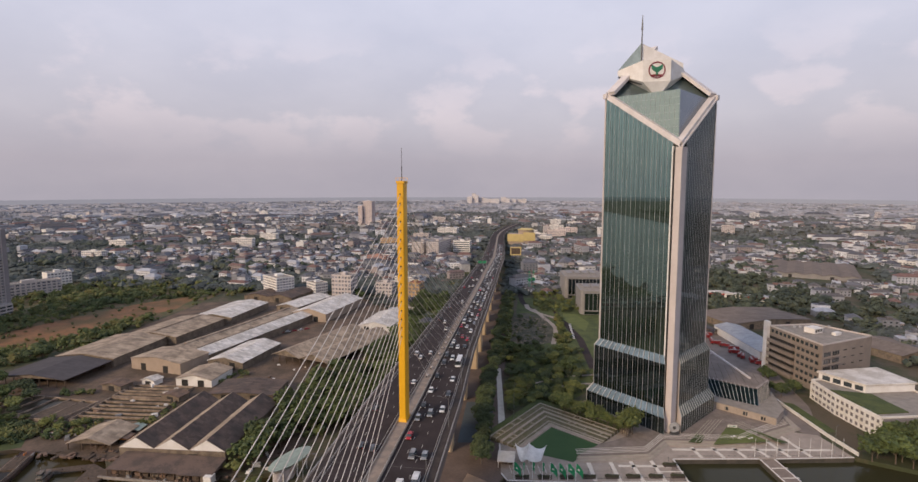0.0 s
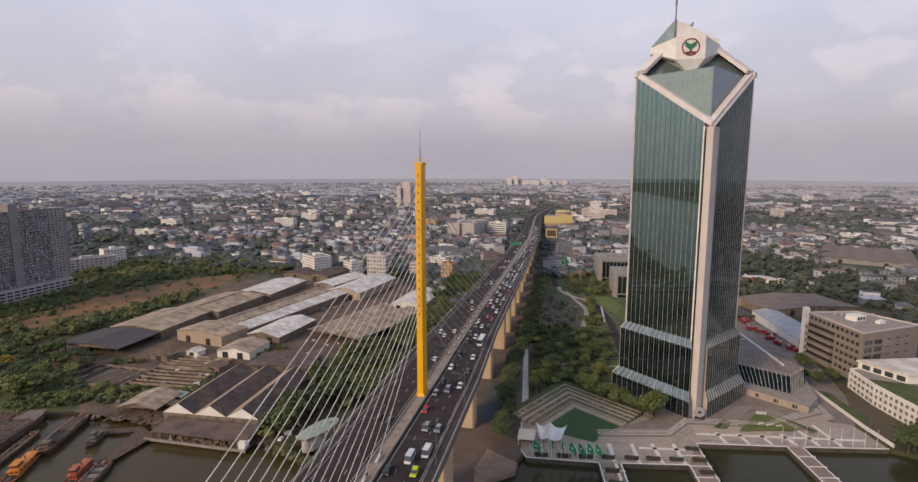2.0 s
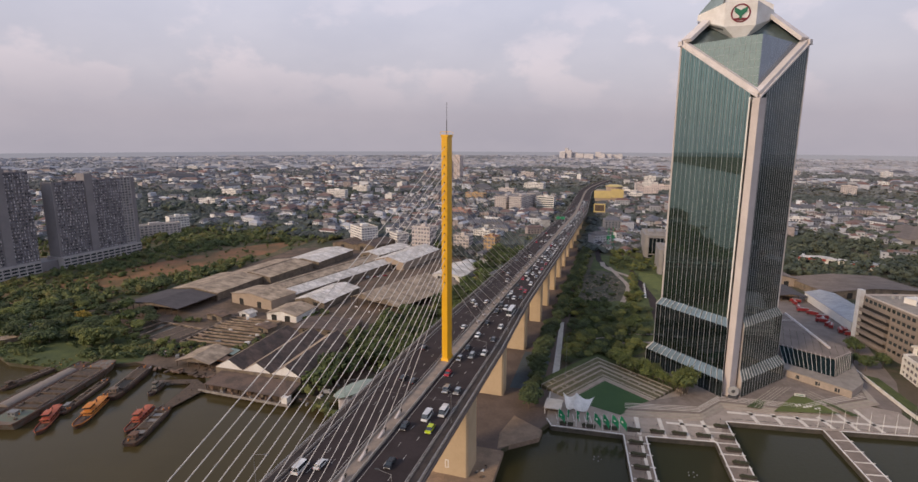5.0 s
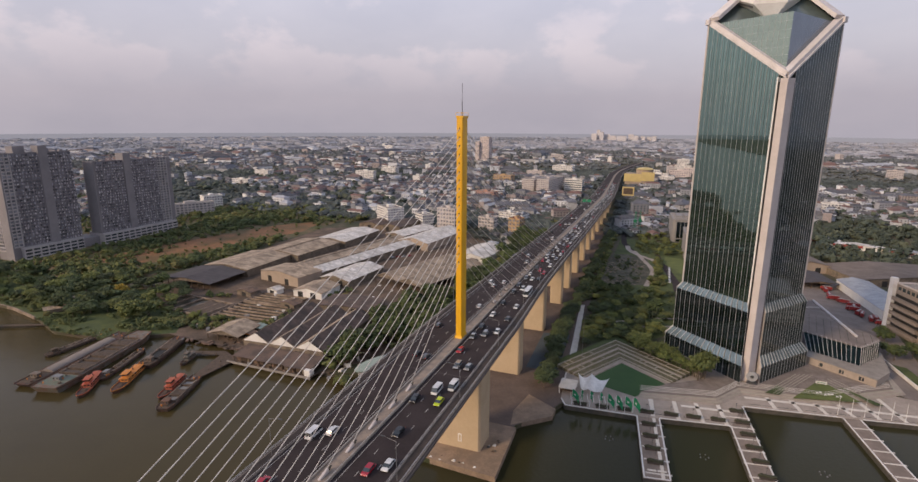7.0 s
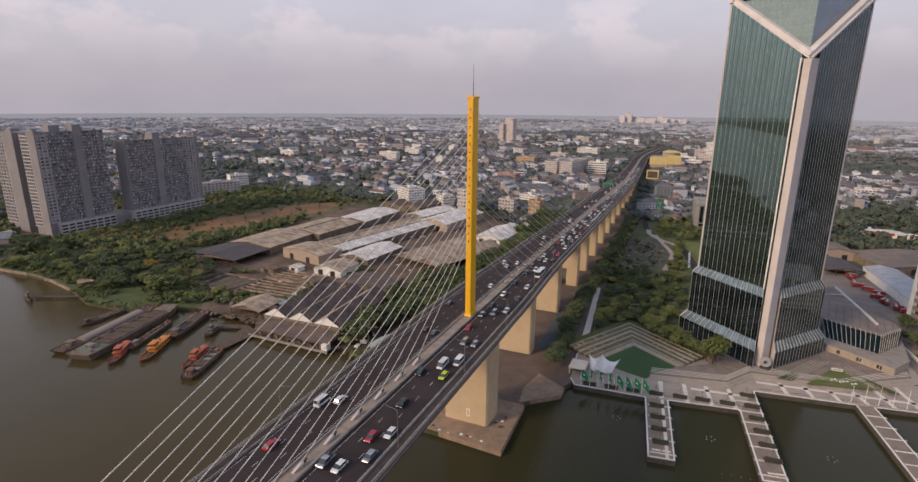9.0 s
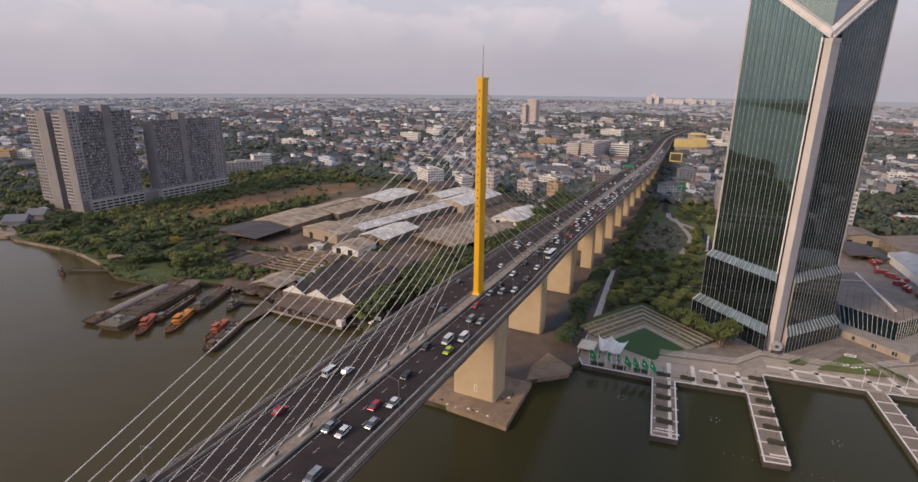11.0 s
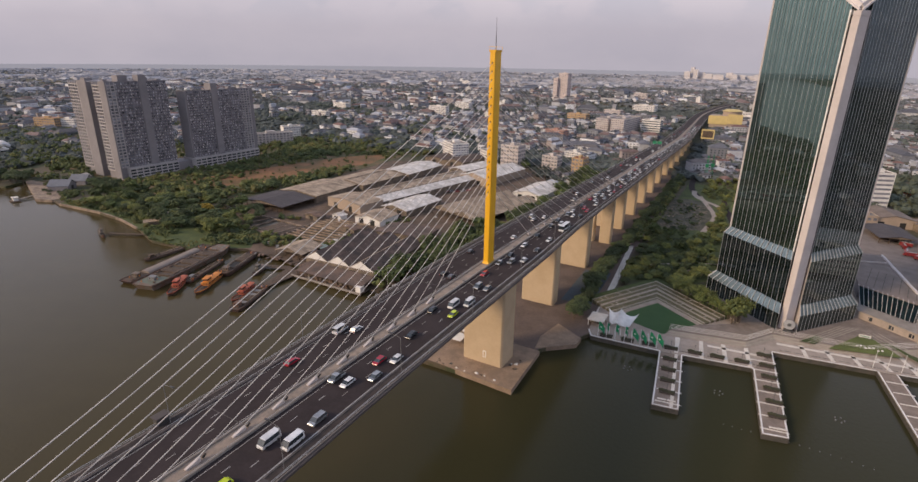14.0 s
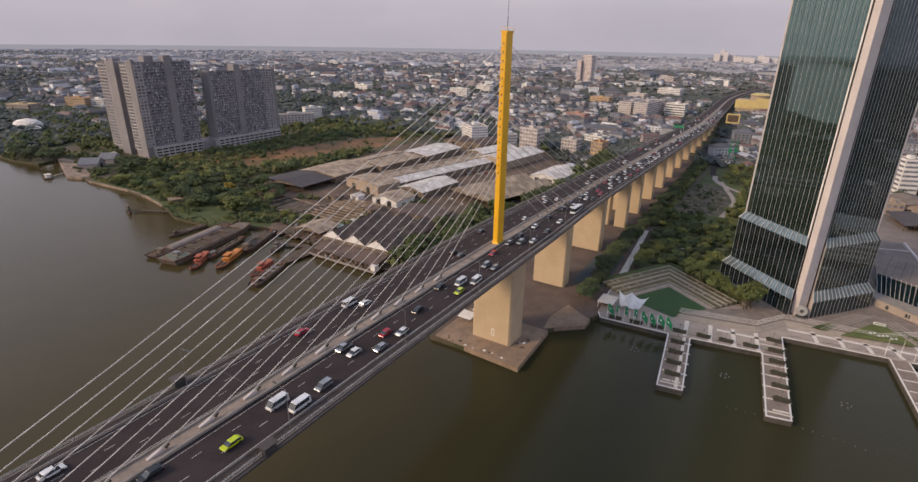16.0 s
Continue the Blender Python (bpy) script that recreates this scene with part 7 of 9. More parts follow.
for i in range(5):
    out = 1.15 * (4 - i)
    flat("pavement", [(66 - out * 0.2, 71 - out), (100 + out * 0.1, 78 - out), (111 + out * 0.3, 93.5 - out), (150, 97 - out), (168 + out, 111 - out * 0.6), (182 + out, 120 - out * 0.5)] + steps_poly[6:], PZ + 0.23 * (i + 1), M["steps" if i % 2 else "promenade"] if i < 4 else M["plaza_up"], "broad stone steps up to the tower" if i < 4 else "upper paved plaza round the tower", "steps" if i < 4 else "plaza", depth=0.23)
n1, n2 = Vector((-0.868, 0.495)), Vector((0.59, 0.808))
kink = Vector((-0.313, 1.467))
bands = ((0.3, 2.0, 0.35, "promenade"), (2.0, 2.4, 0.60, "steps"), (2.4, 3.2, 0.52, "terrace"), (3.2, 3.6, 0.95, "steps"), (3.6, 6.2, 0.85, "terrace"), (6.2, 6.6, 1.25, "steps"), (6.6, 7.0, 1.20, "promenade"), (7.0, 9.0, 1.12, "terrace"), (9.0, 9.4, 1.55, "steps"), (9.4, 10.2, 1.48, "promenade"), (10.2, 12.2, 1.42, "terrace"), (12.2, 12.6, 1.85, "steps"), (12.6, 15.2, 1.70, "terrace"), (15.2, 15.6, 2.1, "steps"), (15.6, 19, 1.95, "grass"))
terrace = empty("garden_terraces", pose(0, 0, PZ), "chevron of stepped stone terraces with strips of grass", "terraces", kind="structure")
for d0, d1, h, mat in bands:
    d0, d1 = d0 * 1.18, d1 * 1.18
    a = [COURT[0] + n1 * d for d in (d0, d1)]
    c = [COURT[1] + kink * d for d in (d0, d1)]
    e = [COURT[2] + n2 * d for d in (d0, d1)]
    me = Mesh()
    me.prism([tuple(a[0]), tuple(c[0]), tuple(c[1]), tuple(a[1])], -0.1, h)
    me.prism([tuple(c[0]), tuple(e[0]), tuple(e[1]), tuple(c[1])], -0.1, h)
    part("terrace_step", me, M[mat], terrace)
for a, b_, w in ((COURT[0], COURT[1], n1), (COURT[1], COURT[2], n2)):
    for t_ in (0.12, 0.34, 0.56, 0.78):
        for d0, d1, z in ((2.6, 4.3, 1.14), (7.1, 10.4, 1.5), (14.2, 17.7, 2.0)):
            p = a.lerp(b_, t_ + 0.07 * math.sin(9 * t_ + d0))
            p0, p1 = p + w * d0, p + w * d1
            part("terrace_kerb", Mesh().beam((p0.x, p0.y, z), (p1.x, p1.y, z), 0.5, 0.3), M["steps"], terrace)
# pale bands across the promenade
plaza_bands = empty("paving_bands", pose(0, 0, PZ), "pale stone bands laid across the plaza", "paving", kind="structure")


def strip(a, b, w=1.8, z=0.0, mat="pale", h=0.05):
    a, b = Vector((*a, z + h / 2)), Vector((*b, z + h / 2))
    part("paving_band", Mesh().beam(a, b, w, h), M[mat], plaza_bands)


for a, b in (((71, 70), (72.6, 52)), ((81, 72), (83.4, 53)), ((90.4, 74), (93.3, 55)), ((100, 76), (102.9, 56.5)), ((84.5, 66.5), (108, 69.5)), ((122, 95), (125, 79.5)), ((132, 95.5), (135.5, 81)), ((142, 96), (146, 82.5)), ((152, 97), (157, 84.5)), ((162, 104), (167, 86)), ((172, 110), (177, 87.5)), ((113, 86), (190, 96))):
    strip(a, b)
# lines of the stone setts on the upper plaza, and the risers of the long stair
front = [(66, 71), (100, 78), (111, 93.5), (150, 97), (168, 111), (182, 120)]
for row in range(4):
    lift = 2.2 + 1.5 * row
    for (ax, ay), (bx_, by_) in zip(front, front[1:]):
        strip((ax, ay + lift), (bx_, by_ + lift), 0.32, 1.15, "pale", 0.05 + 0.004 * row)
for k in range(5):
    strip((122 + 1.9 * k, 92 + 0.4 * k), (141 + 1.9 * k, 121 + 0.4 * k), 0.35, 1.15, "steps", 0.045 + 0.003 * k)
for k in range(4):
    strip((163 + 2.2 * k, 100 + 1.6 * k), (150 + 2.2 * k, 118 + 1.2 * k), 0.35, 1.15, "steps", 0.06 + 0.003 * k)
for k in range(12):
    strip((36 + 2.6 * k, 53 + 0.4 * k), (34.5 + 2.6 * k, 60 + 0.4 * k), 0.3, 0.0, "pale", 0.04)
for k in range(22):
    x = 68 + 5.8 * k
    y = 53.5 + 0.165 * (x - 68) if x < 104 else 79.5 + 0.14 * (x - 112)
    if not 103 < x < 113:
        strip((x, y), (x + 4.6, y + 0.7), 0.35, 0.0, "quay", 0.035)
RIM = [((34, 47.4), (65.8, 49.9)), ((75.4, 51.4), (104.3, 56.2)), ((111.2, 76.5), (151.6, 82.2)), ((159.5, 83.3), (197, 89.9)), ((65.9, 49.5), (70.7, 6.4)), ((70.5, 6.5), (80, 8.0)), ((79.8, 7.8), (75.2, 51)), ((104.4, 56), (108.9, 9.2)), ((108.9, 9.3), (116.8, 11.1)), ((116.9, 10.9), (111.1, 76)), ((151.9, 81.8), (159.9, 20.4)), ((159.8, 20.6), (167.7, 21.9)), ((167.7, 21.7), (158.7, 82.9)), ((31.2, 53), (34, 47.6))]
for a, b in RIM:
    strip(a, b, 0.55, 0.0, "white", 0.12)
for poly in ([(65.5, 49.5), (70.3, 6.0), (80.2, 7.6), (75.6, 51)], [(104.0, 55.9), (108.5, 8.8), (117.2, 10.8), (111.5, 76)], [(151.5, 81.5), (159.5, 20), (168, 21.5), (159, 82.6)]):
    flat("pavement", poly, PZ - 0.02, M["plaza"], "narrow paved jetty with pale edging out over the river", "jetty", depth=0.2)
    quay = part("quay_wall", Mesh().prism(poly, -1.5, PZ - 0.23), M["quay"])
    tagged(quay, "dark stained concrete quay wall under the jetty", "quay wall", kind="structure")
strip((72.9, 50.6), (77.4, 7.6), 1.3, 0.0, "pale", 0.06)
strip((70.6, 68), (71.6, 60), 1.3, 0.0, "pale", 0.06)
for k in range(5):
    y = 44 - 8.6 * k
    strip((66.6 + 0.11 * (49.5 - y), y), (76.2 + 0.105 * (49.5 - y), y + 1.4), 0.8)
for k in range(7):
    y = 64 - 8.6 * k
    strip((103.6 + 0.096 * (56 - y), y), (112.9 + 0.085 * (64 - y), y + 1.6), 0.8)
for k in range(7):
    y = 74 - 8.2 * k
    strip((152.6 + 0.13 * (82 - y), y), (160 + 0.14 * (82 - y), y + 1.3), 0.8)


def planter(x, y, turn):
    top = empty("planter", pose(x, y, PZ, 0, 0, turn), "long dark planter box with a clipped hedge", "planter", "plaza planters")
    part("box", Mesh().prism([(-2.9, -1.2), (2.9, -1.2), (2.9, 1.2), (-2.9, 1.2)], 0, 0.7), M["planter"], top)
    hedge = Mesh()
    for i in range(9):
        blob(hedge, (-2.4 + 0.6 * i, rng.uniform(-0.25, 0.25), 0.95), 0.85, 0.7, 0.3, rng)
    part("hedge", hedge, M["hedge"], top)
    part("lamp_post", Mesh().rod((0, 1.3, 0), (0, 1.3, 3.2), 0.06).rod((0, 1.3, 3.2), (0, 1.3, 3.6), 0.22, 0.16, 8), M["steel"], top)
    return top


first_planter = planter(40.6, 50.2, 8)
for x, y, a in ((50.5, 51.4, 8), (60.1, 52.9, 8), (69.9, 54.4, 8), (80.1, 56, 8), (89.4, 57.5, 8), (99.4, 59, 8), (71.0, 44, 8), (71.9, 34.8, 8), (73.0, 26, 8), (74.2, 17, 8), (107.9, 70, 9), (109.2, 60.6, 9), (110.2, 51, 9), (111.2, 41.5, 9), (112.2, 32, 9), (113.2, 22.5, 9)):
    copy_thing(first_planter, pose(x, y, PZ, 0, 0, a))


for x, y in ((55.7, 30.7), (92.5, 31.6), (134.7, 36.7)):
    jet = empty("fountain_float", pose(x, y, 0), "small ring of white floats of a river fountain", "float", "fountain floats")
    for k in range(5):
        a = 1.257 * k
        part("float", Mesh().rod((1.7 * math.cos(a), 1.7 * math.sin(a), -0.15), (1.7 * math.cos(a), 1.7 * math.sin(a), 0.3), 0.32, 0.24, 8), M["lamp_grey"], jet)
    part("nozzle", Mesh().rod((0, 0, -0.2), (0, 0, 0.5), 0.12, 0.08, 6), M["steel"], jet)
for k in range(16):
    tagged(part("buoy", Mesh().rod((0, 0, -0.12), (0, 0, 0.16), 0.2, 0.14, 8), M["lamp_grey"], m=pose(96 + 3.1 * k, 10.5 + 0.35 * k - 0.02 * k * k, 0)), "small grey buoy of a floating line", "buoy", "buoy line")


def bench(x, y, turn):
    top = empty("bench", pose(x, y, PZ, 0, 0, turn), "pale stone bench near the jetty's end", "bench", "jetty benches")
    part("seat", Mesh().box(-1.6, 1.6, -0.45, 0.45, 0.42, 0.58), M["pale"], top)
    for s in (-1.2, 1.2):
        part("leg", Mesh().box(s - 0.15, s + 0.15, -0.35, 0.35, 0, 0.42), M["concrete"], top)
    return top


first_bench = bench(73.2, 11, 8)
for x, y in ((76.8, 11.6), (112.2, 14), (115.0, 14.6)):
    copy_thing(first_bench, pose(x, y, PZ, 0, 0, 8))


def flag_pole(x, y, h, cloth):
    top = empty("flagpole", pose(x, y, PZ), "white flagpole with a green flag on the plaza's edge" if cloth else "bare white flagpole along the promenade", "flagpole", "green flags" if cloth else "bare flagpoles")
    part("pole", Mesh().rod((0, 0, 0), (0, 0, h), 0.12, 0.07, 7), W, top)
    part("foot", Mesh().rod((0, 0, 0), (0, 0, 0.3), 0.3, 0.2, 8), M["concrete"], top)
    if cloth:
        me = Mesh()
        nx, nz = 7, 6
        for i in range(nx):
            for j in range(nz):
                u, v = i / (nx - 1), j / (nz - 1)
                me.v.append((0.1 + u * 3.0, 0.35 * math.sin(u * 7 + v * 2) * u, h - 0.3 - v * 3.8 - u * u * 3.0))
        me.f.extend((i * nz + j, i * nz + j + 1, (i + 1) * nz + j + 1, (i + 1) * nz + j) for i in range(nx - 1) for j in range(nz - 1))
        flag = part("flag", me, M["flag"], top, "drooping green flag", smooth=True)
        part("flag_mark", Mesh().add([(0.9, -0.42, h - 2.2), (1.7, -0.42, h - 2.6), (1.7, -0.42, h - 3.3), (0.9, -0.42, h - 2.9)], [(0, 1, 2, 3)]), W, flag)
    return top


pole = flag_pole(37, 48.2, 8.5, True)
for x, y in ((41, 48.5), (45.1, 48.9), (49.4, 49.3), (52.8, 49.6), (56.6, 49.9), (60.4, 50.3), (63.9, 50.6)):
    copy_thing(pole, pose(x, y, PZ, 0, 0, (68 if x < 50 else -8) + rng.uniform(-14, 14)))
pole = flag_pole(150, 83.4, 9.5, False)
for k in range(1, 9):
    copy_thing(pole, pose(150 + 5.2 * k, 83.4 + 0.72 * k, PZ))


def street_lamp(name, at, h, arm, label, group):
    top = empty(name, at, label, "street lamp", group)
    part("pole", Mesh().rod((0, 0, 0), (0, 0, h), 0.09, 0.06, 8), M["lamp_grey"], top)
    part("arm", Mesh().rod((0, 0, h - 0.1), (arm, 0, h + 0.5), 0.05, 0.04, 6), M["lamp_grey"], top)
    part("lamp_head", Mesh().prism([(arm - 0.2, -0.18), (arm + 0.9, -0.18), (arm + 0.9, 0.18), (arm - 0.2, 0.18)], h + 0.42, h + 0.62), M["steel"], top)
    return top


post = street_lamp("street_lamp", pose(bx(-171) - 16.3, -171, bz(-171) + 0.16), 10, 3.0, "tall thin lamp post on the bridge walkway", "bridge lamps")
for k in range(1, 22):
    y = -171 + 41 * k
    copy_thing(post, pose(bx(y) - 16.3 * taper(y), y, bz(y) + 0.16))
for k in range(0, 22):
    y = -168 + 41 * k
    copy_thing(post, pose(bx(y) + 16.3 * taper(y), y, bz(y) + 0.16, 0, 0, 180))
street_lamp("park_lamp", pose(35.5, 88, LAND + 0.1), 28, 0.4, "tall floodlight mast beside the footpath", "floodlight masts")
street_lamp("park_lamp", pose(189.5, 92, PZ), 14, 0.4, "tall floodlight mast on the promenade", "floodlight masts")

# tent of white membrane
tent = empty("membrane_tent", pose(45, 64, PZ), "white pointed membrane tent on slanting masts", "tent")
for hi_a, hi_b, lo_a, lo_b in (((-1.5, 1.5, 9.0), (6.5, 3.5, 7.0), (-2.6, -2.4, 2.6), (4.0, -2.4, 2.4)), ((-8.0, 3.5, 7.0), (-1.5, 1.5, 9.0), (-6.0, -2.2, 2.4), (-2.6, -2.4, 2.6))):
    me, n = Mesh(), 8
    A, B, C, D = Vector(hi_a), Vector(hi_b), Vector(lo_a), Vector(lo_b)
    for i in range(n + 1):
        for j in range(n + 1):
            u, v = i / n, j / n
            p = A.lerp(B, u).lerp(C.lerp(D, u), v)
            p.z -= 2.2 * 4 * u * (1 - u) * (1 - 0.6 * v)
            p.y -= 1.2 * math.sin(math.pi * v) * 4 * u * (1 - u)
            me.v.append(tuple(p))
    me.f.extend((i * (n + 1) + j, i * (n + 1) + j + 1, (i + 1) * (n + 1) + j + 1, (i + 1) * (n + 1) + j) for i in range(n) for j in range(n))
    part("membrane", me, M["membrane"], tent, smooth=True)
for foot, head in (((-1.5, -0.5, 0), (-1.5, 1.5, 9.2)), ((2, 1, 0), (6.6, 3.5, 7.2)), ((-5, 0, 0), (-8.1, 3.5, 7.2))):
    part("mast", Mesh().rod(foot, head, 0.22, 0.14, 8), W, tent)
# terrace pavilion beside the tent
pav = empty("pavilion", pose(33, 62, PZ), "low flat-roofed white pavilion by the water", "pavilion")
part("roof", Mesh().box(-4, 4, -5, 5, 3.0, 3.4), M["pale"], pav)
for x in (-3.5, 3.5):
    for y in (-4.5, 0, 4.5):
        part("post", Mesh().box(x - 0.15, x + 0.15, y - 0.15, y + 0.15, 0, 3.0), W, pav)
part("counter", Mesh().box(-3, 3, -1, 1, 0, 1.1), M["timber"], pav)
# round sculpture before the tower
disc = empty("sculpture", pose(117.6, 100.5, PZ + 1.15), "round pale metal disc sculpture on a dark plinth", "sculpture")
part("disc", Mesh().rod((0, 0.3, 3.6), (0, -0.3, 3.6), 2.7, 2.5, 28), M["fin"], disc)
part("hub", Mesh().rod((0, -0.3, 3.6), (0, -0.6, 3.6), 0.9, 0.7, 16), M["steel"], disc)
part("plinth", Mesh().prism([(-2.2, -1.2), (2.2, -1.2), (2.2, 1.2), (-2.2, 1.2)], 0, 1.0), M["steel"], disc)
flat("lawn", [(134, 91.5), (147.5, 113), (153.5, 113.5), (163, 98.5)], PZ + 1.2, M["lawn_bright"], "triangular lawn bed before the podium", "lawn")
sign = empty("lawn_sign", pose(150, 112.0, PZ + 1.2), "small white name board on the lawn", "sign")
part("board", Mesh().box(-2.4, 2.4, -0.1, 0.1, 0.4, 1.7), W, sign)
part("writing_bar", Mesh().box(-1.8, 1.8, -0.14, -0.1, 0.85, 1.25), M["logo_green"], sign)
for x in (-2, 2):
    part("post", Mesh().box(x - 0.1, x + 0.1, -0.08, 0.08, 0, 0.4), M["steel"], sign)
for k in range(7):
    x, y = 146.0 + 1.6 * k, 101.5 + 1.1 * math.sin(2.1 * k)
    tagged(part("flower_bed", Mesh().prism([(x - 0.5, y - 0.4), (x + 0.4, y - 0.5), (x + 0.55, y + 0.4), (x - 0.4, y + 0.5)], PZ + 1.2, PZ + 1.45), W), "small white flower patch on the lawn", "flower bed", "lawn flowers")
for poly in ([(122.5, 92.5), (128.5, 92.5), (133, 101), (129.5, 103)], [(156.5, 111.5), (159.5, 112), (172, 99), (168, 98)]):
    flat("lawn", poly, PZ + 1.2, M["grass"], "narrow planted bed beside the plaza path", "lawn")
scatter_trees(young, [(63 + 2.5 * k + rng.uniform(-0.6, 0.6), 126 - 2.3 * k + rng.uniform(-0.8, 0.8), PZ + 1.1) for k in range(13)], 0.85, 1.15)
scatter_trees(young, [(57 + 3.9 * k + rng.uniform(-0.8, 0.8), 127 - 3.2 * k + rng.uniform(-0.8, 0.8), PZ + 1.1) for k in range(10)], 0.7, 0.95)
scatter_trees(young, [(94 + rng.uniform(-3, 3), 97 + rng.uniform(-3, 3), PZ + 1.1) for k in range(6)], 1.3, 1.7)

# ---- park paths ----


def ribbon(points, w):
    """Plan outline of a path w wide along a bent line."""
    left, right = [], []
    for i, p in enumerate(points):
        a, b = Vector(points[max(i - 1, 0)]), Vector(points[min(i + 1, len(points) - 1)])
        d = (b - a).normalized()
        left.append((p[0] - d.y * w / 2, p[1] + d.x * w / 2))
        right.append((p[0] + d.y * w / 2, p[1] - d.x * w / 2))
    return right + left[::-1]


flat("ground", [(26, 252), (50, 254), (66, 262), (66, 300), (60, 350), (40, 362), (26, 356)], LAND + 0.11, M["park_earth"], "worn earth clearing with thin grass in the park", "ground")
rubble = Mesh()
for _ in range(170):
    x, y, r = rng.uniform(27, 58), rng.uniform(256, 345), rng.uniform(0.25, 0.7)
    rubble.box(-r * 1.5, r * 1.5, -r * 0.7, r * 0.7, 0, r * 0.5, pose(x, y, LAND + 0.1, 0, 0, rng.uniform(0, 180)))
tagged(part("rubble", rubble, M["tank"]), "pale stones and rubble scattered over the park clearing", "rubble", kind="stuff")
flat("road", ribbon([(30, 475), (31, 440), (34, 412), (40, 390), (47, 372)], 6), LAND + 0.12, M["asphalt"], "narrow grey lane along the park trees", "road")
flat("road", [(86, 180), (92, 180), (88, 275), (78, 330), (70, 372), (66, 372), (72, 330), (82, 272)], LAND + 0.08, M["asphalt"], "narrow asphalt drive through the park", "road")
flat("road", [(22, 500), (40, 500), (46, 900), (26, 900)], LAND + 0.08, M["asphalt"], "straight side road beside the viaduct", "road")
flat("ground", [(30, 128), (62, 132), (100, 185), (128, 200), (134, 330), (130, 420), (28, 440)], LAND + 0.05, M["grass"], "park lawn between the trees", "lawn")
flat("path", ribbon([(38, 402), (40, 385), (45, 372), (53, 360), (63, 350), (71, 338)], 5), LAND + 0.13, M["promenade"], "pale curving park path", "path")
flat("path", ribbon([(46, 380), (56, 345), (63, 322), (66, 305), (65, 285), (62, 256)], 4), LAND + 0.14, M["promenade"], "pale curving park path", "path")
flat("path", ribbon([(58, 160), (68, 166), (80, 170), (90, 170)], 3), LAND + 0.16, M["promenade"], "short pale terrace path below the tower", "path")
flat("path", ribbon([(38, 160), (52, 170), (66, 181), (88, 188)], 2.2), LAND + 0.15, M["promenade"], "narrow pale path below the tower", "path")
flat("lawn", [(74, 338), (92, 300), (98, 330), (90, 362), (76, 366)], LAND + 0.12, M["lawn_bright"], "open bright green park lawn", "lawn")

for x, y in ((46, 478), (41, 470)):
    mast = empty("lattice_mast", pose(x, y, LAND), "slim green lattice mast by the park lane", "mast", "green masts")
    legs = [(-1.1, -1.1), (1.1, -1.1), (1.1, 1.1), (-1.1, 1.1)]
    for a, b in legs:
        part("leg", Mesh().rod((a, b, 0), (a * 0.5, b * 0.5, 27), 0.2, n=5), M["sign_green"], mast)
    for k in range(9):
        z0, z1, f0, f1 = 3.0 * k, 3.0 * k + 3, 1 - 0.5 * k / 9, 1 - 0.5 * (k + 1) / 9
        brace = Mesh()
        for (a, b), (c, d) in zip(legs, legs[1:] + legs[:1]):
            brace.rod((a * f0, b * f0, z0), (c * f1, d * f1, z1), 0.09, n=4)
        part("brace", brace, M["sign_green"], mast)
    part("panel", Mesh().box(-1.9, 1.9, -1.1, -0.95, 14, 17.5), M["sign_green"], mast, "green panel")

# ---- river bank works ----
tanks = empty("settling_tanks", pose(0, 0, LAND), "old rectangular concrete settling tanks with dark water", "tanks")
for cx, cy, w, d, turn, along, n in ((-237, 86, 48, 26, -4, "y", 5), (-187, 90, 42, 30, 3, "x", 6), (-190, 117, 40, 18, 3, "x", 4)):
    m = pose(cx, cy, 0, 0, 0, turn)
    part("tank_water", Mesh().box(-w / 2, w / 2, -d / 2, d / 2, 0.02, 0.12, m), M["sump"], tanks)
    for x0, x1, y0, y1 in ((-w / 2 - 0.6, w / 2 + 0.6, -d / 2 - 0.6, -d / 2), (-w / 2 - 0.6, w / 2 + 0.6, d / 2, d / 2 + 0.6), (-w / 2 - 0.6, -w / 2, -d / 2, d / 2), (w / 2, w / 2 + 0.6, -d / 2, d / 2)):
        part("tank_wall", Mesh().box(x0, x1, y0, y1, 0, 1.4, m), M["tank"], tanks)
    for k in range(1, n):
        if along == "y":
            x = -w / 2 + w * k / n
            part("tank_wall", Mesh().box(x - 0.35, x + 0.35, -d / 2, d / 2, 0, 1.2, m), M["tank"], tanks)
        else:
            y = -d / 2 + d * k / n
            part("tank_wall", Mesh().box(-w / 2, w / 2, y - 0.35, y + 0.35, 0, 1.15 + 0.2 * (k % 2), m), M["tank"], tanks)
    if along == "y":
        for k in (3, 4):
            x = -w / 2 + w * (k + 0.5) / n
            part("tank_cover", Mesh().box(x - w / n * 0.42, x + w / n * 0.42, -d * 0.46, d * 0.40, 0.9, 1.1, m), M["timber"], tanks)
gable_shed(pose(-219, 116, LAND, 0, 0, -8), 15, 9, 3.8, 5.2, RR, "small grimy site hut with a rusty roof", wall=M["shed_wall"], group="site huts")
gable_shed(pose(-171, 106, LAND, 0, 0, -8), 13, 8, 3.4, 4.8, RR, "small grimy site hut with a rusty roof", wall=M["shed_wall"], group="site huts")
gable_shed(pose(-203, 128, LAND, 0, 0, -8), 10, 7, 3.4, 4.8, RP, "small white site hut with a pale roof", wall=M["white"], group="site huts")
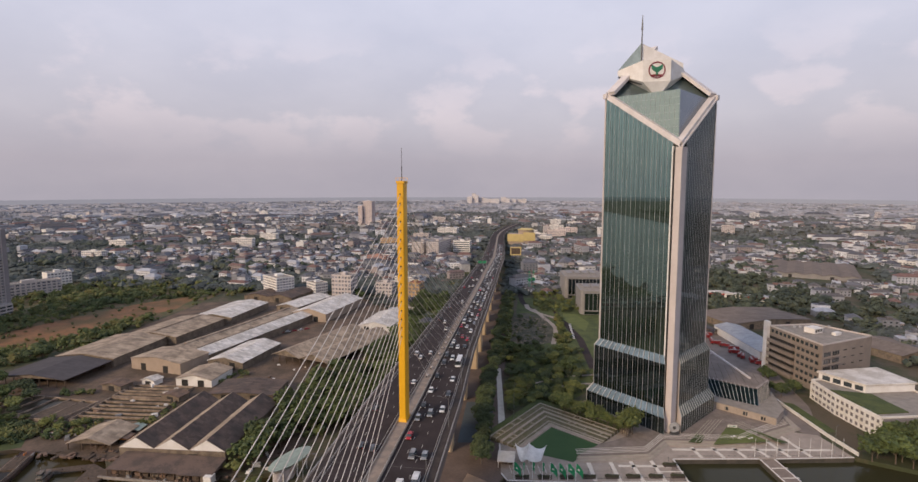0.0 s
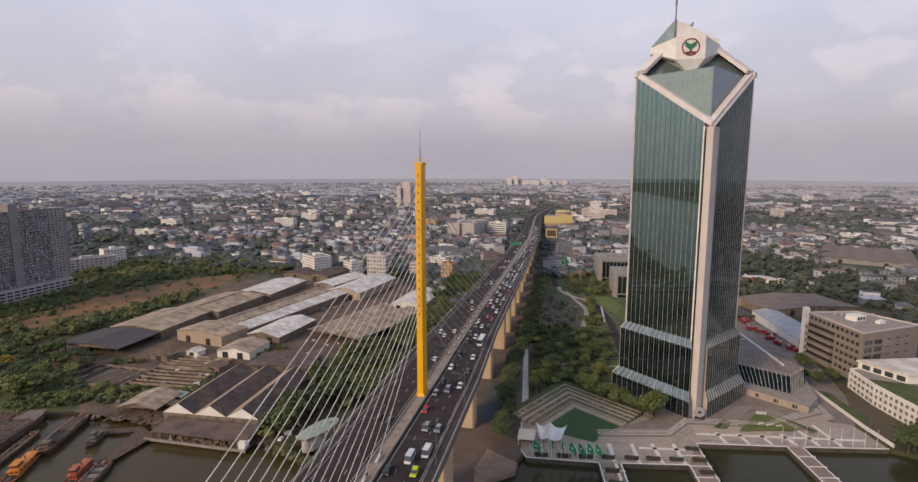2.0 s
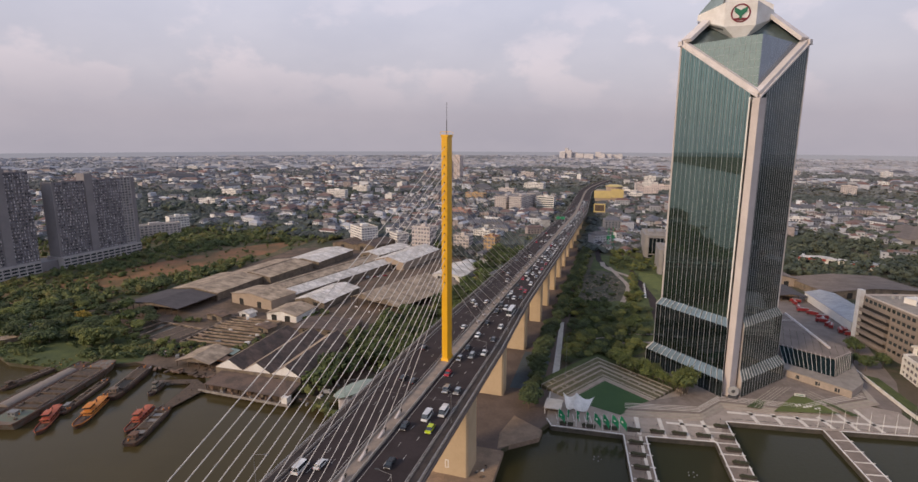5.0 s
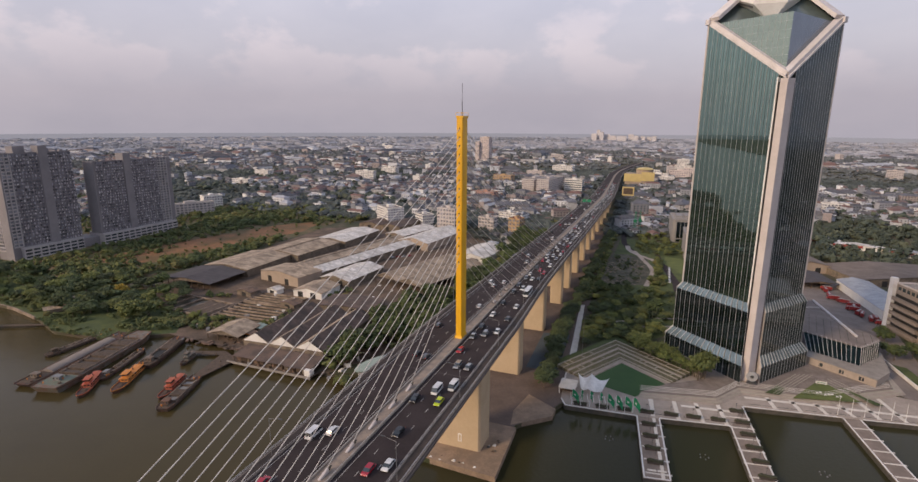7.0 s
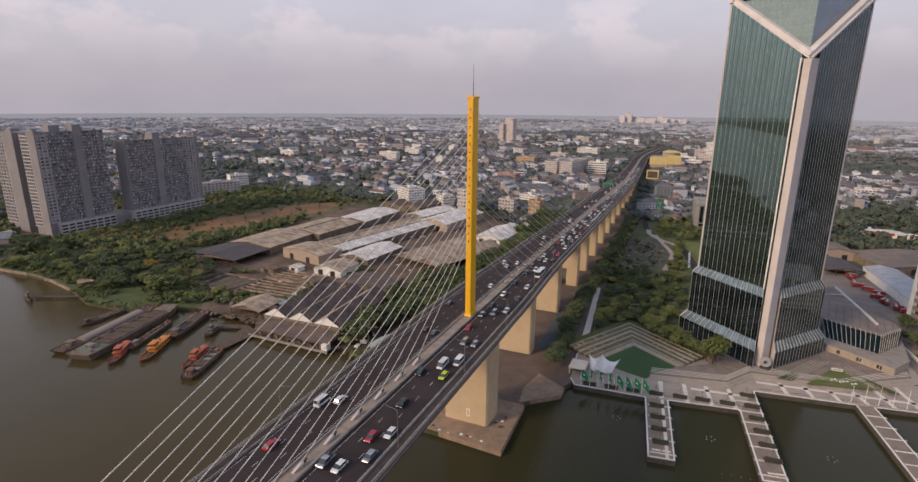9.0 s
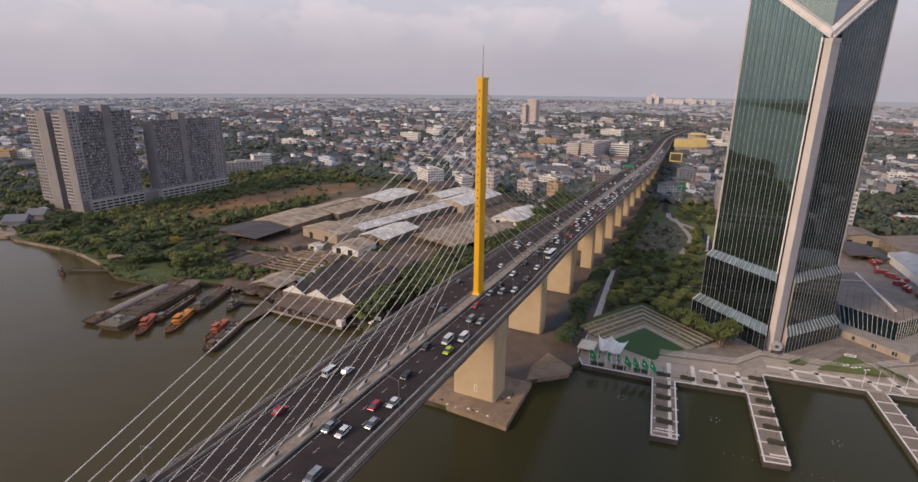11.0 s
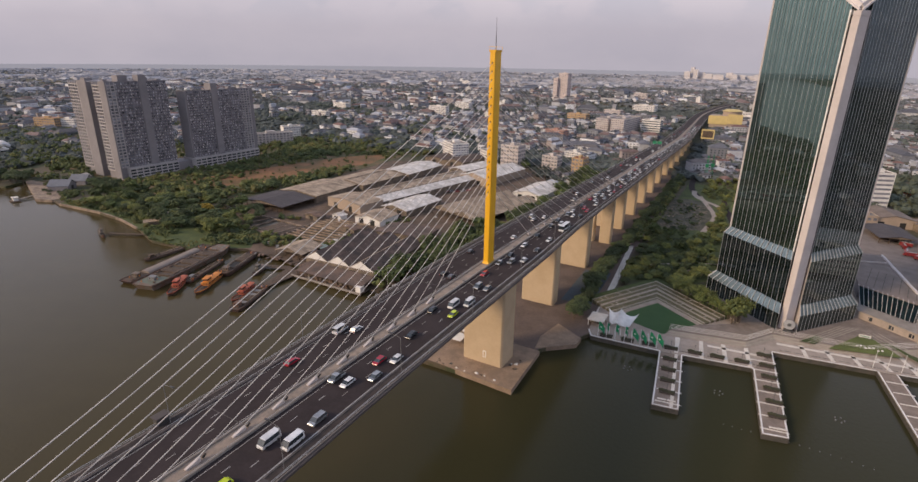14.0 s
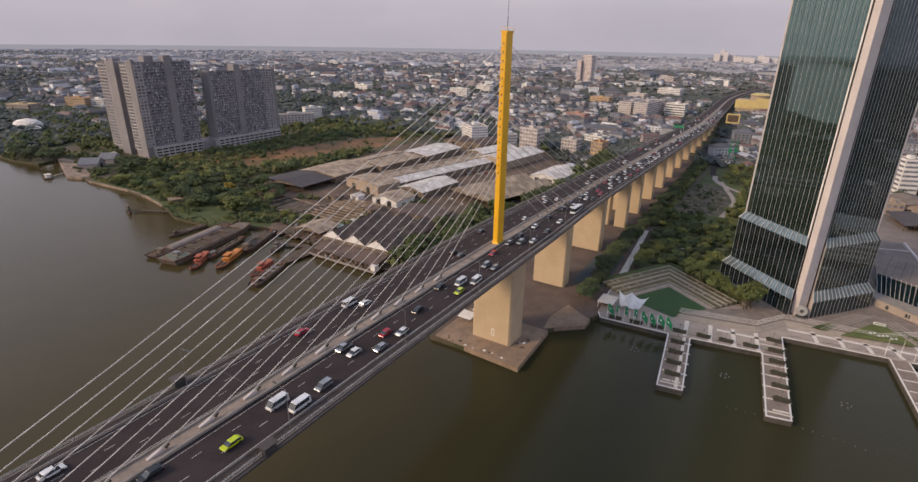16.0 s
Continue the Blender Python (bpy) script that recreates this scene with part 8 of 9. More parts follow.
wharf = empty("wharf", pose(0, 0, 0), "timber and concrete wharf apron on piles along the river", "wharf")
part("apron", Mesh().box(-147, -92.5, 26.0, 36, 1.3, 1.98), M["timber"], wharf)
part("wharf_edge", Mesh().box(-147.2, -92.3, 25.5, 26.2, 1.1, 2.2), M["concrete"], wharf, "pale concrete wharf edge")
for k in range(16):
    part("support_post", Mesh().rod((-146 + 3.5 * k, 26.4, -1.5), (-146 + 3.5 * k, 26.4, 1.3), 0.3, n=8), M["timber"], wharf)
jetty = empty("timber_jetty", pose(0, 0, 0), "old brown timber jetty reaching out to the boats", "jetty")
part("planks", Mesh().prism([(-150.5, 6), (-145.8, 6), (-144, 30), (-158, 36), (-178, 28), (-178, 25), (-157, 31)], 1.2, 1.6), M["timber"], jetty)
for x, y in ((-150, 7), (-146, 7), (-148, 14), (-146, 20), (-150, 24), (-160, 31), (-168, 29), (-176, 26.5)):
    part("support_post", Mesh().rod((x, y, -1.5), (x, y, 2.4), 0.22, n=7), M["timber"], jetty)
for k in range(44):
    x, y = (rng.uniform(-176, -148), rng.uniform(38, 50)) if k < 26 else (rng.uniform(-190, -150), rng.uniform(37, 43) if k % 2 else rng.uniform(50, 62))
    s = rng.uniform(0.6, 2.0)
    tagged(part("timber_baulk", Mesh().box(-s * 1.4, s * 1.4, -s * 0.5, s * 0.5, 0, s * 0.5, pose(x, y, LAND + 0.03, 0, 0, rng.uniform(0, 180))), M["timber"] if k % 3 else M["roof_rust"]), "weathered stack of timber and scrap on the bank", "timber stack", "bank scrap")
for k in range(64):
    x, y = (rng.uniform(-206, -152), rng.uniform(54, 128)) if k < 34 else (rng.uniform(-158, -98), rng.uniform(104, 178)) if k < 54 else (rng.uniform(-90, -72), rng.uniform(22, 60))
    s_ = rng.uniform(0.7, 2.2)
    tagged(part("yard_crate", Mesh().prism([(-s_, -s_ * 0.6), (s_, -s_ * 0.6), (s_, s_ * 0.6), (-s_, s_ * 0.6)], 0, s_ * rng.uniform(0.4, 1.0), [(-s_ * 0.9, -s_ * 0.5), (s_ * 0.85, -s_ * 0.5), (s_ * 0.9, s_ * 0.45), (-s_ * 0.8, s_ * 0.5)], pose(x, y, LAND + 0.03, 0, 0, rng.uniform(0, 180))), (M["timber"], M["roof_rust"], M["tarp"], M["white"], M["roof_pale"])[k % 5]), "covered crate or scrap pile in the dusty yard", "crate", "yard scrap")
woods(75, [(-254, 40), (-236, 34), (-214, 46), (-208, 60), (-232, 58), (-246, 50)], 1.2, 4.6, "bushes on the grass bank")
woods(30, [(-276, 22), (-240, 25), (-212, 42), (-236, 34), (-262, 32)], 0.4, 1.3, "weeds on the grass bank")
woods(130, [(-437, 36), (-386, 39.5), (-349, 38), (-322, 33), (-324, 44), (-349, 50), (-386, 52), (-437, 48)], 1.0, 4.2, "bushes along the stone bank edge")
woods(40, [(-310, 33), (-292, 27), (-278, 25), (-272, 36), (-300, 44)], 0.8, 3.4, "bushes along the grassy bank")
woods(40, [(-313, 28.5), (-278, 17), (-240, 21), (-240, 24), (-278, 21), (-313, 32)], 0.8, 2.2, "reeds and low bushes along the water's edge")
woods(60, [(-720, 58), (-640, 30.5), (-598, 27.5), (-570, 34), (-575, 40), (-598, 33), (-640, 36), (-720, 64)], 1.2, 3.5, "reeds and low bushes along the water's edge")
woods(70, [(-228, 54), (-205, 52), (-184, 58), (-182, 70), (-208, 76), (-228, 72)], 1.4, 4.6, "bushes among the old yards")
woods(26, [(-168, 70), (-152, 70), (-150, 100), (-164, 98)], 1.2, 4.0, "bushes among the old yards")
woods(16, [(-246, 104), (-228, 106), (-226, 118), (-244, 116)], 1.2, 4.0, "bushes among the old yards")
woods(24, [(-164, 138), (-148, 138), (-148, 160), (-158, 160)], 1.0, 3.0, "bushes among the old yards")
scatter_trees(olive + deep, [(-224, 62, LAND), (-214, 66, LAND), (-203, 62, LAND), (-194, 66, LAND), (-232, 70, LAND)], 0.45, 0.7)
gable_shed(pose(-162, 64, LAND, 0, 0, 8), 8, 6, 2.6, 3.4, M["green_roof"], "small teal-roofed lean-to hut in the yard", wall=M["shed_wall"], group="site huts")
gable_shed(pose(-159, 55, LAND, 0, 0, 8), 4.5, 5, 2.4, 3.0, M["roof_rust"], "little orange tin hut by the boat shed", wall=M["tug_orange"], group="site huts")
woods(60, [(-150, 104), (-96, 104), (-96, 132), (-150, 140)], 1.0, 3.5, "bushes behind the gabled warehouse")
oval = empty("pavilion", pose(-62.5, 39.5, LAND), "round pavilion with a pale green dished roof", "pavilion")
ringp = [(12.4 * math.cos(2 * math.pi * i / 28), 5.2 * math.sin(2 * math.pi * i / 28)) for i in range(28)]
part("roof", Mesh().prism([(x * 0.97, y * 0.95) for x, y in ringp], 7.0, 7.5, ringp, pose(0, 0, 0, 0, 0, 72)), M["green_roof"], oval)
part("crown_roof", Mesh().prism(ringp, 7.5, 8.3, [(x * 0.55, y * 0.42) for x, y in ringp], pose(0, 0, 0, 0, 0, 72)), M["green_roof"], oval)
for k in range(8):
    px, py = 10.2 * math.cos(k * 0.785), 3.8 * math.sin(k * 0.785)
    part("post", Mesh().rod(pose(0, 0, 0, 0, 0, 72) @ Vector((px, py, 0)), pose(0, 0, 0, 0, 0, 72) @ Vector((px, py, 7.0)), 0.22, n=8), W, oval)
part("drum", Mesh().prism([(x * 0.5 - 4.0, y * 0.55) for x, y in ringp], 0, 5.2, None, pose(0, 0, 0, 0, 0, 72)), M["clad"], oval)

# ---- boats ----


def lofted(l, w, h, bow, stern, sheer, deep=-0.7):
    """A hull with curved sheer; bow and stern give the breadth of the two ends, as shares of w. Returns mesh and the deck-edge points."""
    rows = [(-0.5, stern), (-0.47, stern + (1 - stern) * 0.55), (-0.40, stern + (1 - stern) * 0.9), (-0.2, 1.0), (0.0, 1.0), (0.2, 1.0), (0.34, bow + (1 - bow) * 0.9), (0.43, bow + (1 - bow) * 0.6), (0.48, bow + (1 - bow) * 0.25), (0.5, bow)]
    me, edge = Mesh(), []
    for u, k in rows:
        z, b = h + sheer * abs(2 * u) ** 3 * (1.0 if u > 0 else 0.6), w / 2 * k
        in_ = 0.97 if abs(u) < 0.45 else 0.93
        me.v.extend([(-b * 0.82, u * l * in_, deep), (-b, u * l, z), (b, u * l, z), (b * 0.82, u * l * in_, deep)])
        edge.append((b, u * l, z))
    for i in range(len(rows) - 1):
        a, c = 4 * i, 4 * i + 4
        me.f.extend([(a, a + 1, c + 1, c), (a + 1, a + 2, c + 2, c + 1), (a + 2, a + 3, c + 3, c + 2), (a + 3, a, c, c + 3)])
    me.f.extend([(3, 2, 1, 0), tuple(range(4 * len(rows) - 4, 4 * len(rows)))])
    return me, edge


def rim(edge, w, h, lift, sgn):
    """One bulwark strip along a deck edge, in one piece."""
    me = Mesh()
    for x, y, z in edge:
        me.v.extend([(sgn * (x - w), y, z + lift - h / 2), (sgn * x, y, z + lift - h / 2), (sgn * x, y, z + lift + h / 2), (sgn * (x - w), y, z + lift + h / 2)])
    for i in range(len(edge) - 1):
        me.f.extend((4 * i + k, 4 * i + (k + 1) % 4, 4 * i + 4 + (k + 1) % 4, 4 * i + 4 + k) for k in range(4))
    me.f.extend([(3, 2, 1, 0), tuple(range(len(me.v) - 4, len(me.v)))])
    return me


def barge(at, l, w, h, mat, label, cargo, house_mat, bays=4, cover=False, ends=(0.8, 0.9)):
    """A river barge; its bow points along the local y."""
    top = empty("barge", at, label, "barge", "moored boats")
    hull, edge = lofted(l, w, h, ends[0], ends[1], 0.5 * h ** 0.5)
    part("hull", hull, mat, top)
    for sgn in (-1, 1):
        part("bulwark", rim(edge, 0.25, 0.5, 0.2, sgn), M["rust_steel"], top, "rusty bulwark")
        part("rubbing_strake", rim([(x + 0.12, y, z) for x, y, z in edge], 0.16, 0.3, -0.55, sgn), M["timber"], top)
    y0, y1 = -l * 0.29, l * 0.34
    hw = w * 0.36
    if cover:
        n, arch = 8, Mesh()
        for y in (y0, y1):
            arch.v.extend((hw * math.cos(math.pi * i / n), y, h + 0.2 + 1.5 * math.sin(math.pi * i / n)) for i in range(n + 1))
        arch.f.extend((i, i + 1, n + 2 + i, n + 1 + i) for i in range(n))
        arch.f.extend([tuple(range(n, -1, -1)), tuple(range(n + 1, 2 * n + 2))])
        part("rounded_cover", arch, M["office"], top, "rounded brownish-grey hold cover")
    else:
        for sgn in (-1, 1):
            part("hatch_coaming", Mesh().box(sgn * hw - 0.15, sgn * hw + 0.15, y0, y1, h, h + 1.1), M["tank"], top)
        for k in range(bays + 1):
            y = y0 + (y1 - y0) * k / bays
            part("hatch_beam", Mesh().box(-hw, hw, y - 0.2, y + 0.2, h, h + 1.15), M["timber"], top)
        for k in range(bays):
            a, b_ = y0 + (y1 - y0) * k / bays + 0.3, y0 + (y1 - y0) * (k + 1) / bays - 0.3
            if k % 3 == 1:
                for j in range(5):
                    x = -hw + 2 * hw * j / 5
                    part("hatch_board", Mesh().box(x + 0.1, x + 2 * hw / 5 - 0.1, a, b_, h + 0.9, h + 1.1 + 0.05 * (j % 2)), M["timber"], top)
            else:
                part("cargo", Mesh().prism([(-hw * 0.95, a), (hw * 0.95, a), (hw * 0.95, b_), (-hw * 0.95, b_)], h + 0.05, h + 0.45, [(-hw * 0.6, a + 0.6), (hw * 0.6, a + 0.6), (hw * 0.6, b_ - 0.6), (-hw * 0.6, b_ - 0.6)]), cargo, top)
    part("fore_deck", Mesh().box(-w * 0.42, w * 0.42, -l * 0.475, -l * 0.305, h + 0.22, h + 0.42), M["green_deck"] if w > 12 else M["timber"], top)
    cw, cz = min(w * 0.2, 1.9), h + 0.42
    cabin = part("cabin", Mesh().box(-cw, cw, -l * 0.40, -l * 0.40 + 2.8, cz, cz + 2.1), house_mat, top)
    part("cabin_roof", Mesh().box(-cw - 0.3, cw + 0.3, -l * 0.40 - 0.3, -l * 0.40 + 3.1, cz + 2.1, cz + 2.25), house_mat, cabin)
    for x in (-cw * 0.5, cw * 0.5):
        part("cabin_window", Mesh().box(x - 0.4, x + 0.4, -l * 0.40 - 0.04, -l * 0.40 + 0.04, cz + 0.9, cz + 1.6), M["pane"], cabin)
    for k in range(11):
        x, y = rng.uniform(-0.42, 0.42) * w, (rng.uniform(0.36, 0.46) if k % 2 else rng.uniform(-0.46, -0.3)) * l
        if k % 3 == 0:
            part("oil_drum", Mesh().rod((x, y, h + 0.4), (x, y, h + 1.3), 0.3, n=8), (M["tug_orange"], M["rail"], M["steel"])[k % 3], top)
        else:
            part("deck_gear", Mesh().box(-rng.uniform(0.3, 1.0), 0.4, -rng.uniform(0.2, 0.6), 0.3, h + 0.4, h + rng.uniform(0.7, 1.2), pose(x, y, 0, 0, 0, rng.uniform(0, 90))), (M["timber"], M["tarp"], M["rust_steel"], M["lamp_grey"])[k % 4], top)
    for sgn in (-1, 1):
        for u in (-0.44, 0.44):
            part("bollard", Mesh().rod((sgn * w * 0.34, u * l, h), (sgn * w * 0.34, u * l, h + 1.1), 0.2, n=8), M["steel"], top)
        for k in range(4):
            part("tyre_fender", Mesh().rod((sgn * (w / 2 + 0.02), l * (-0.3 + 0.2 * k), h * 0.55), (sgn * (w / 2 + 0.22), l * (-0.3 + 0.2 * k), h * 0.55), 0.42, n=10), M["rubber"], top)
    part("mast", Mesh().rod((0, l * 0.42, h), (0, l * 0.42, h + 3.6), 0.09, 0.05), M["lamp_grey"], top)
    return top


def tug(at, l, w, mat, label, tyres=5):
    """A small river tug; its bow points along the local y."""
    top = empty("tugboat", at, label, "tugboat", "moored boats")
    hull, edge = lofted(l, w, 1.1, 0.12, 0.7, 0.8)
    part("hull", hull, M["hull"], top)
    for sgn in (-1, 1):
        part("bulwark", rim(edge, 0.14, 0.5, 0.15, sgn), mat, top)
    house_ = part("deckhouse", Mesh().prism([(-w * 0.33, -l * 0.38), (w * 0.33, -l * 0.38), (w * 0.33, l * 0.12), (-w * 0.33, l * 0.12)], 1.1, 3.1, [(-w * 0.31, -l * 0.375), (w * 0.31, -l * 0.375), (w * 0.31, l * 0.105), (-w * 0.31, l * 0.105)]), mat, top)
    for k in range(5):
        y = -l * 0.34 + l * 0.1 * k
        part("side_window", Mesh().box(-w * 0.335, w * 0.335, y - l * 0.028, y + l * 0.028, 1.9, 2.6), M["pane"], house_)
    for sgn in (-0.5, 0.5):
        part("front_window", Mesh().box(sgn * w * 0.3 - 0.35, sgn * w * 0.3 + 0.35, l * 0.10, l * 0.122, 1.9, 2.6), M["pane"], house_)
    roof = Mesh()
    n = 6
    for y in (-l * 0.43, l * 0.16):
        roof.v.extend((-w * 0.4 + w * 0.8 * i / n, y, 3.1 + 0.35 * math.sin(math.pi * i / n)) for i in range(n + 1))
        roof.v.extend((-w * 0.4 + w * 0.8 * i / n, y, 3.0) for i in range(n + 1))
    q = 2 * n + 2
    roof.f.extend((i, i + 1, q + i + 1, q + i) for i in range(n))
    roof.f.extend((n + 1 + i + 1, n + 1 + i, q + n + 1 + i, q + n + 2 + i) for i in range(n))
    roof.f.extend([tuple(range(n, -1, -1)) + tuple(range(n + 1, q)), tuple(range(q, q + n + 1)) + tuple(range(2 * q - 1, q + n, -1))])
    part("house_roof", roof, mat, house_)
    upper = part("wheelhouse", Mesh().prism([(-w * 0.24, -l * 0.06), (w * 0.24, -l * 0.06), (w * 0.24, l * 0.10), (-w * 0.24, l * 0.10)], 3.4, 5.2), mat, top)
    part("window_band", Mesh().box(-w * 0.25, w * 0.25, -l * 0.045, l * 0.105, 4.15, 4.8), M["pane"], upper)
    part("wheelhouse_roof", Mesh().box(-w * 0.29, w * 0.29, -l * 0.085, l * 0.13, 5.2, 5.35), mat, upper)
    part("funnel", Mesh().rod((0, -l * 0.2, 3.3), (0, -l * 0.2, 4.9), 0.32, 0.26, 10), M["steel"], top)
    part("mast", Mesh().rod((0, l * 0.02, 5.3), (0, l * 0.02, 7.4), 0.06), M["rail"], top)
    part("towing_post", Mesh().rod((0, -l * 0.43, 1.1), (0, -l * 0.43, 2.0), 0.2, n=8), M["steel"], top)
    part("hatch", Mesh().box(-w * 0.14, w * 0.14, l * 0.2, l * 0.28, 1.15, 1.6), M["timber"], top)
    for sgn in (-1, 1):
        for k in range(tyres):
            y = -l * 0.38 + l * 0.6 * k / (tyres - 1)
            part("tyre_fender", Mesh().rod((sgn * w * 0.48, y, 0.6), (sgn * w * 0.54, y, 0.6), 0.36, n=10), M["rubber"], top)
    return top


def heading(a, b):
    """Turn that points local y from a to b."""
    return math.degrees(math.atan2(-(b[0] - a[0]), b[1] - a[1]))


def afloat(make, a, b, *rest, **more):
    mid = ((a[0] + b[0]) / 2, (a[1] + b[1]) / 2)
    return make(pose(mid[0], mid[1], 0, 0, 0, heading(a, b)), math.dist(a, b), *rest, **more)


afloat(barge, (-221, -33), (-236, 33), 9.5, 1.7, M["hull"], "long low rusty barge with a rounded brownish-grey cover", M["tarp"], M["hull_grey"], cover=True)
afloat(barge, (-204, -33), (-222, 36), 15.0, 3.2, M["hull_grey"], "large grey-green cargo barge with open holds", M["cargo"], M["lamp_grey"], bays=9, ends=(0.6, 0.92))
afloat(barge, (-191.5, -14), (-205, 22), 4.2, 1.1, M["hull"], "narrow dark boat lashed to the large barge", M["timber"], M["lamp_grey"], bays=6, ends=(0.2, 0.4))
# near-black fill stands in for shade in the empty hold
afloat(barge, (-183, 4), (-197, 40), 8.5, 2.2, M["hull"], "empty dark barge with a black hold", M["dark"], M["hull_grey"], bays=2, ends=(0.6, 0.7))
afloat(barge, (-137, -24), (-148, 6), 7.5, 1.5, M["hull"], "dark barge with pale sacks on deck", M["tarp"], M["rust_steel"], bays=4, ends=(0.6, 0.7))
afloat(barge, (-247, -6), (-248, 30), 4.6, 1.0, M["timber"], "narrow old timber barge by the reeds", M["timber"], M["timber"], bays=5, ends=(0.3, 0.5))
afloat(tug, (-199, -9), (-184, -30), 5.2, M["tug_red"], "small red and orange tugboat with tyre fenders")
afloat(tug, (-186, 5), (-173, -21), 5.8, M["tug_orange"], "orange-yellow tugboat with tyre fenders")
afloat(tug, (-156, 5), (-147, -17), 4.8, M["tug_red"], "red tugboat moored against a barge")
afloat(tug, (-172, 27), (-168, 14), 3.6, M["hull_grey"], "little dark tugboat near the bank")
afloat(tug, (-330, 10), (-318, 6), 3.0, M["hull_grey"], "small grey workboat by a landing stage")
landing = empty("landing_stage", pose(0, 0, 0), "narrow landing stage out from the scrub bank", "jetty")
part("planks", Mesh().beam((-322, 12, 1.4), (-285, 30, 1.4), 2.2, 0.4), M["timber"], landing)
for k in range(6):
    p = Vector((-322, 12, 0)).lerp(Vector((-285, 30, 0)), k / 5)
    part("support_post", Mesh().rod((p.x, p.y, -1.5), (p.x, p.y, 1.4), 0.2, n=7), M["timber"], landing)
landing = empty("landing_stage", pose(0, 0, 0), "concrete landing stage below the condominiums", "jetty")
part("quay", Mesh().prism([(-472, 29), (-457, 35), (-455, 40), (-464, 46), (-528, 66), (-562, 64), (-561, 58)], -1.5, 2.25), M["tank"], landing, "stained concrete quay platform")
part("gangway", Mesh().beam((-488, 22, 1.3), (-491, 38, 2.1), 1.6, 0.3), M["concrete"], landing)
part("float", Mesh().prism([(-494, 17), (-484, 15), (-482, 22), (-492, 24)], -0.3, 0.9), M["timber"], landing)
part("float_hut", Mesh().prism([(-491, 18.5), (-486, 17.5), (-485, 21), (-490, 22)], 0.9, 3.6), W, landing)
part("float_roof", Mesh().prism([(-492, 18), (-485.5, 16.8), (-484, 21.5), (-490.5, 22.7)], 3.6, 3.9), M["roof_pale"], landing)
gable_shed(pose(-487, 67, LAND, 0, 0, 128), 15, 18, 4.5, 9.5, M["house_roof"], "riverside house with a slate-blue pitched roof", wall=M["condo"], group="riverside houses")
gable_shed(pose(-497, 88, LAND, 0, 0, 120), 14, 16, 4.5, 9.5, M["house_roof"], "riverside house with a slate-blue pitched roof", wall=M["condo"], group="riverside houses")
gable_shed(pose(-519, 88, LAND, 0, 0, 20), 12, 10, 4.0, 6.5, M["roof_pale"], "small pale-roofed house under the trees", wall=M["condo_white"], group="riverside houses")
scatter_trees(olive + deep, [(-476, 42, LAND), (-484, 46, LAND), (-493, 46, LAND), (-500, 56, LAND), (-515, 58, LAND), (-526, 66, LAND), (-474, 56, LAND), (-466, 48, LAND)], 0.35, 0.62)
scatter_trees(deep, fill([(-512, 96), (-478, 96), (-450, 96), (-446, 76), (-474, 78)], 14, 6), 0.7, 1.1)
scatter_trees(deep, [(-545, 50, LAND), (-556, 44, LAND), (-566, 52, LAND), (-576, 40, LAND), (-588, 48, LAND), (-598, 40, LAND), (-570, 66, LAND), (-610, 44, LAND)], 1.2, 1.7)
revetment = empty("revetment", pose(0, 0, 0), "pale stone edging along the river bank", "bank edge", kind="structure")
part("edging", Mesh().prism(ribbon([(-440, 33.4), (-412, 35.4), (-386, 37.4), (-366, 36.8), (-349, 35.8), (-330, 32.4), (-316, 29.6)], 0.9), 0.2, 2.25), M["tank"], revetment)
gable_shed(pose(-318, 37, LAND, 0, 0, -28), 8, 15, 2.8, 3.8, M["roof_tan"], "low pale-roofed bank hut among bushes", wall=M["shed_wall"], group="riverside houses")
gable_shed(pose(-328, 57, LAND, 0, 0, -15), 5, 14, 2.6, 3.5, M["roof_tan"], "low pale-roofed bank hut among bushes", wall=M["shed_wall"], group="riverside houses")
# far reach of the river
dome = empty("domed_hall", pose(-822, 130, LAND), "low white domed hall with blue-roofed wings", "building")
ring_d = [(math.cos(2 * math.pi * i / 24), math.sin(2 * math.pi * i / 24)) for i in range(24)]
part("drum", Mesh().prism([(22 * x, 15 * y) for x, y in ring_d], 0, 5), W, dome)
part("dome", Mesh().prism([(24 * x, 17 * y) for x, y in ring_d], 5, 9, [(17 * x, 11 * y) for x, y in ring_d]).prism([(17 * x, 11 * y) for x, y in ring_d], 9, 11, [(7 * x, 4 * y) for x, y in ring_d]), M["roof_pale"], dome)
gable_shed(pose(-790, 128, LAND, 0, 0, 70), 16, 22, 5.0, 8.5, M["roof_blue"], "blue-roofed wing beside the domed hall", wall=W, group="riverside houses")
gable_shed(pose(-765, 118, LAND, 0, 0, 60), 9, 10, 4.0, 7.5, M["roof_pale"], "small white pavilion by the river", wall=W, group="riverside houses")
block("apartment_block", pose(-964, 262, LAND, 0, 0, 20), 40, 18, 20, M["ochre"], "orange painted block beside the river trees", 5, 8, joined=True, roof=M["salmon"])
block("apartment_block", pose(-1000, 262, LAND, 0, 0, 20), 30, 18, 13, M["salmon"], "orange painted block beside the river trees", 3, 6, joined=True, roof=M["salmon"])
block("apartment_block", pose(-940, 282, LAND, 0, 0, 20), 34, 16, 18, W, "white block with open floors beside the orange one", 5, 7, joined=True)
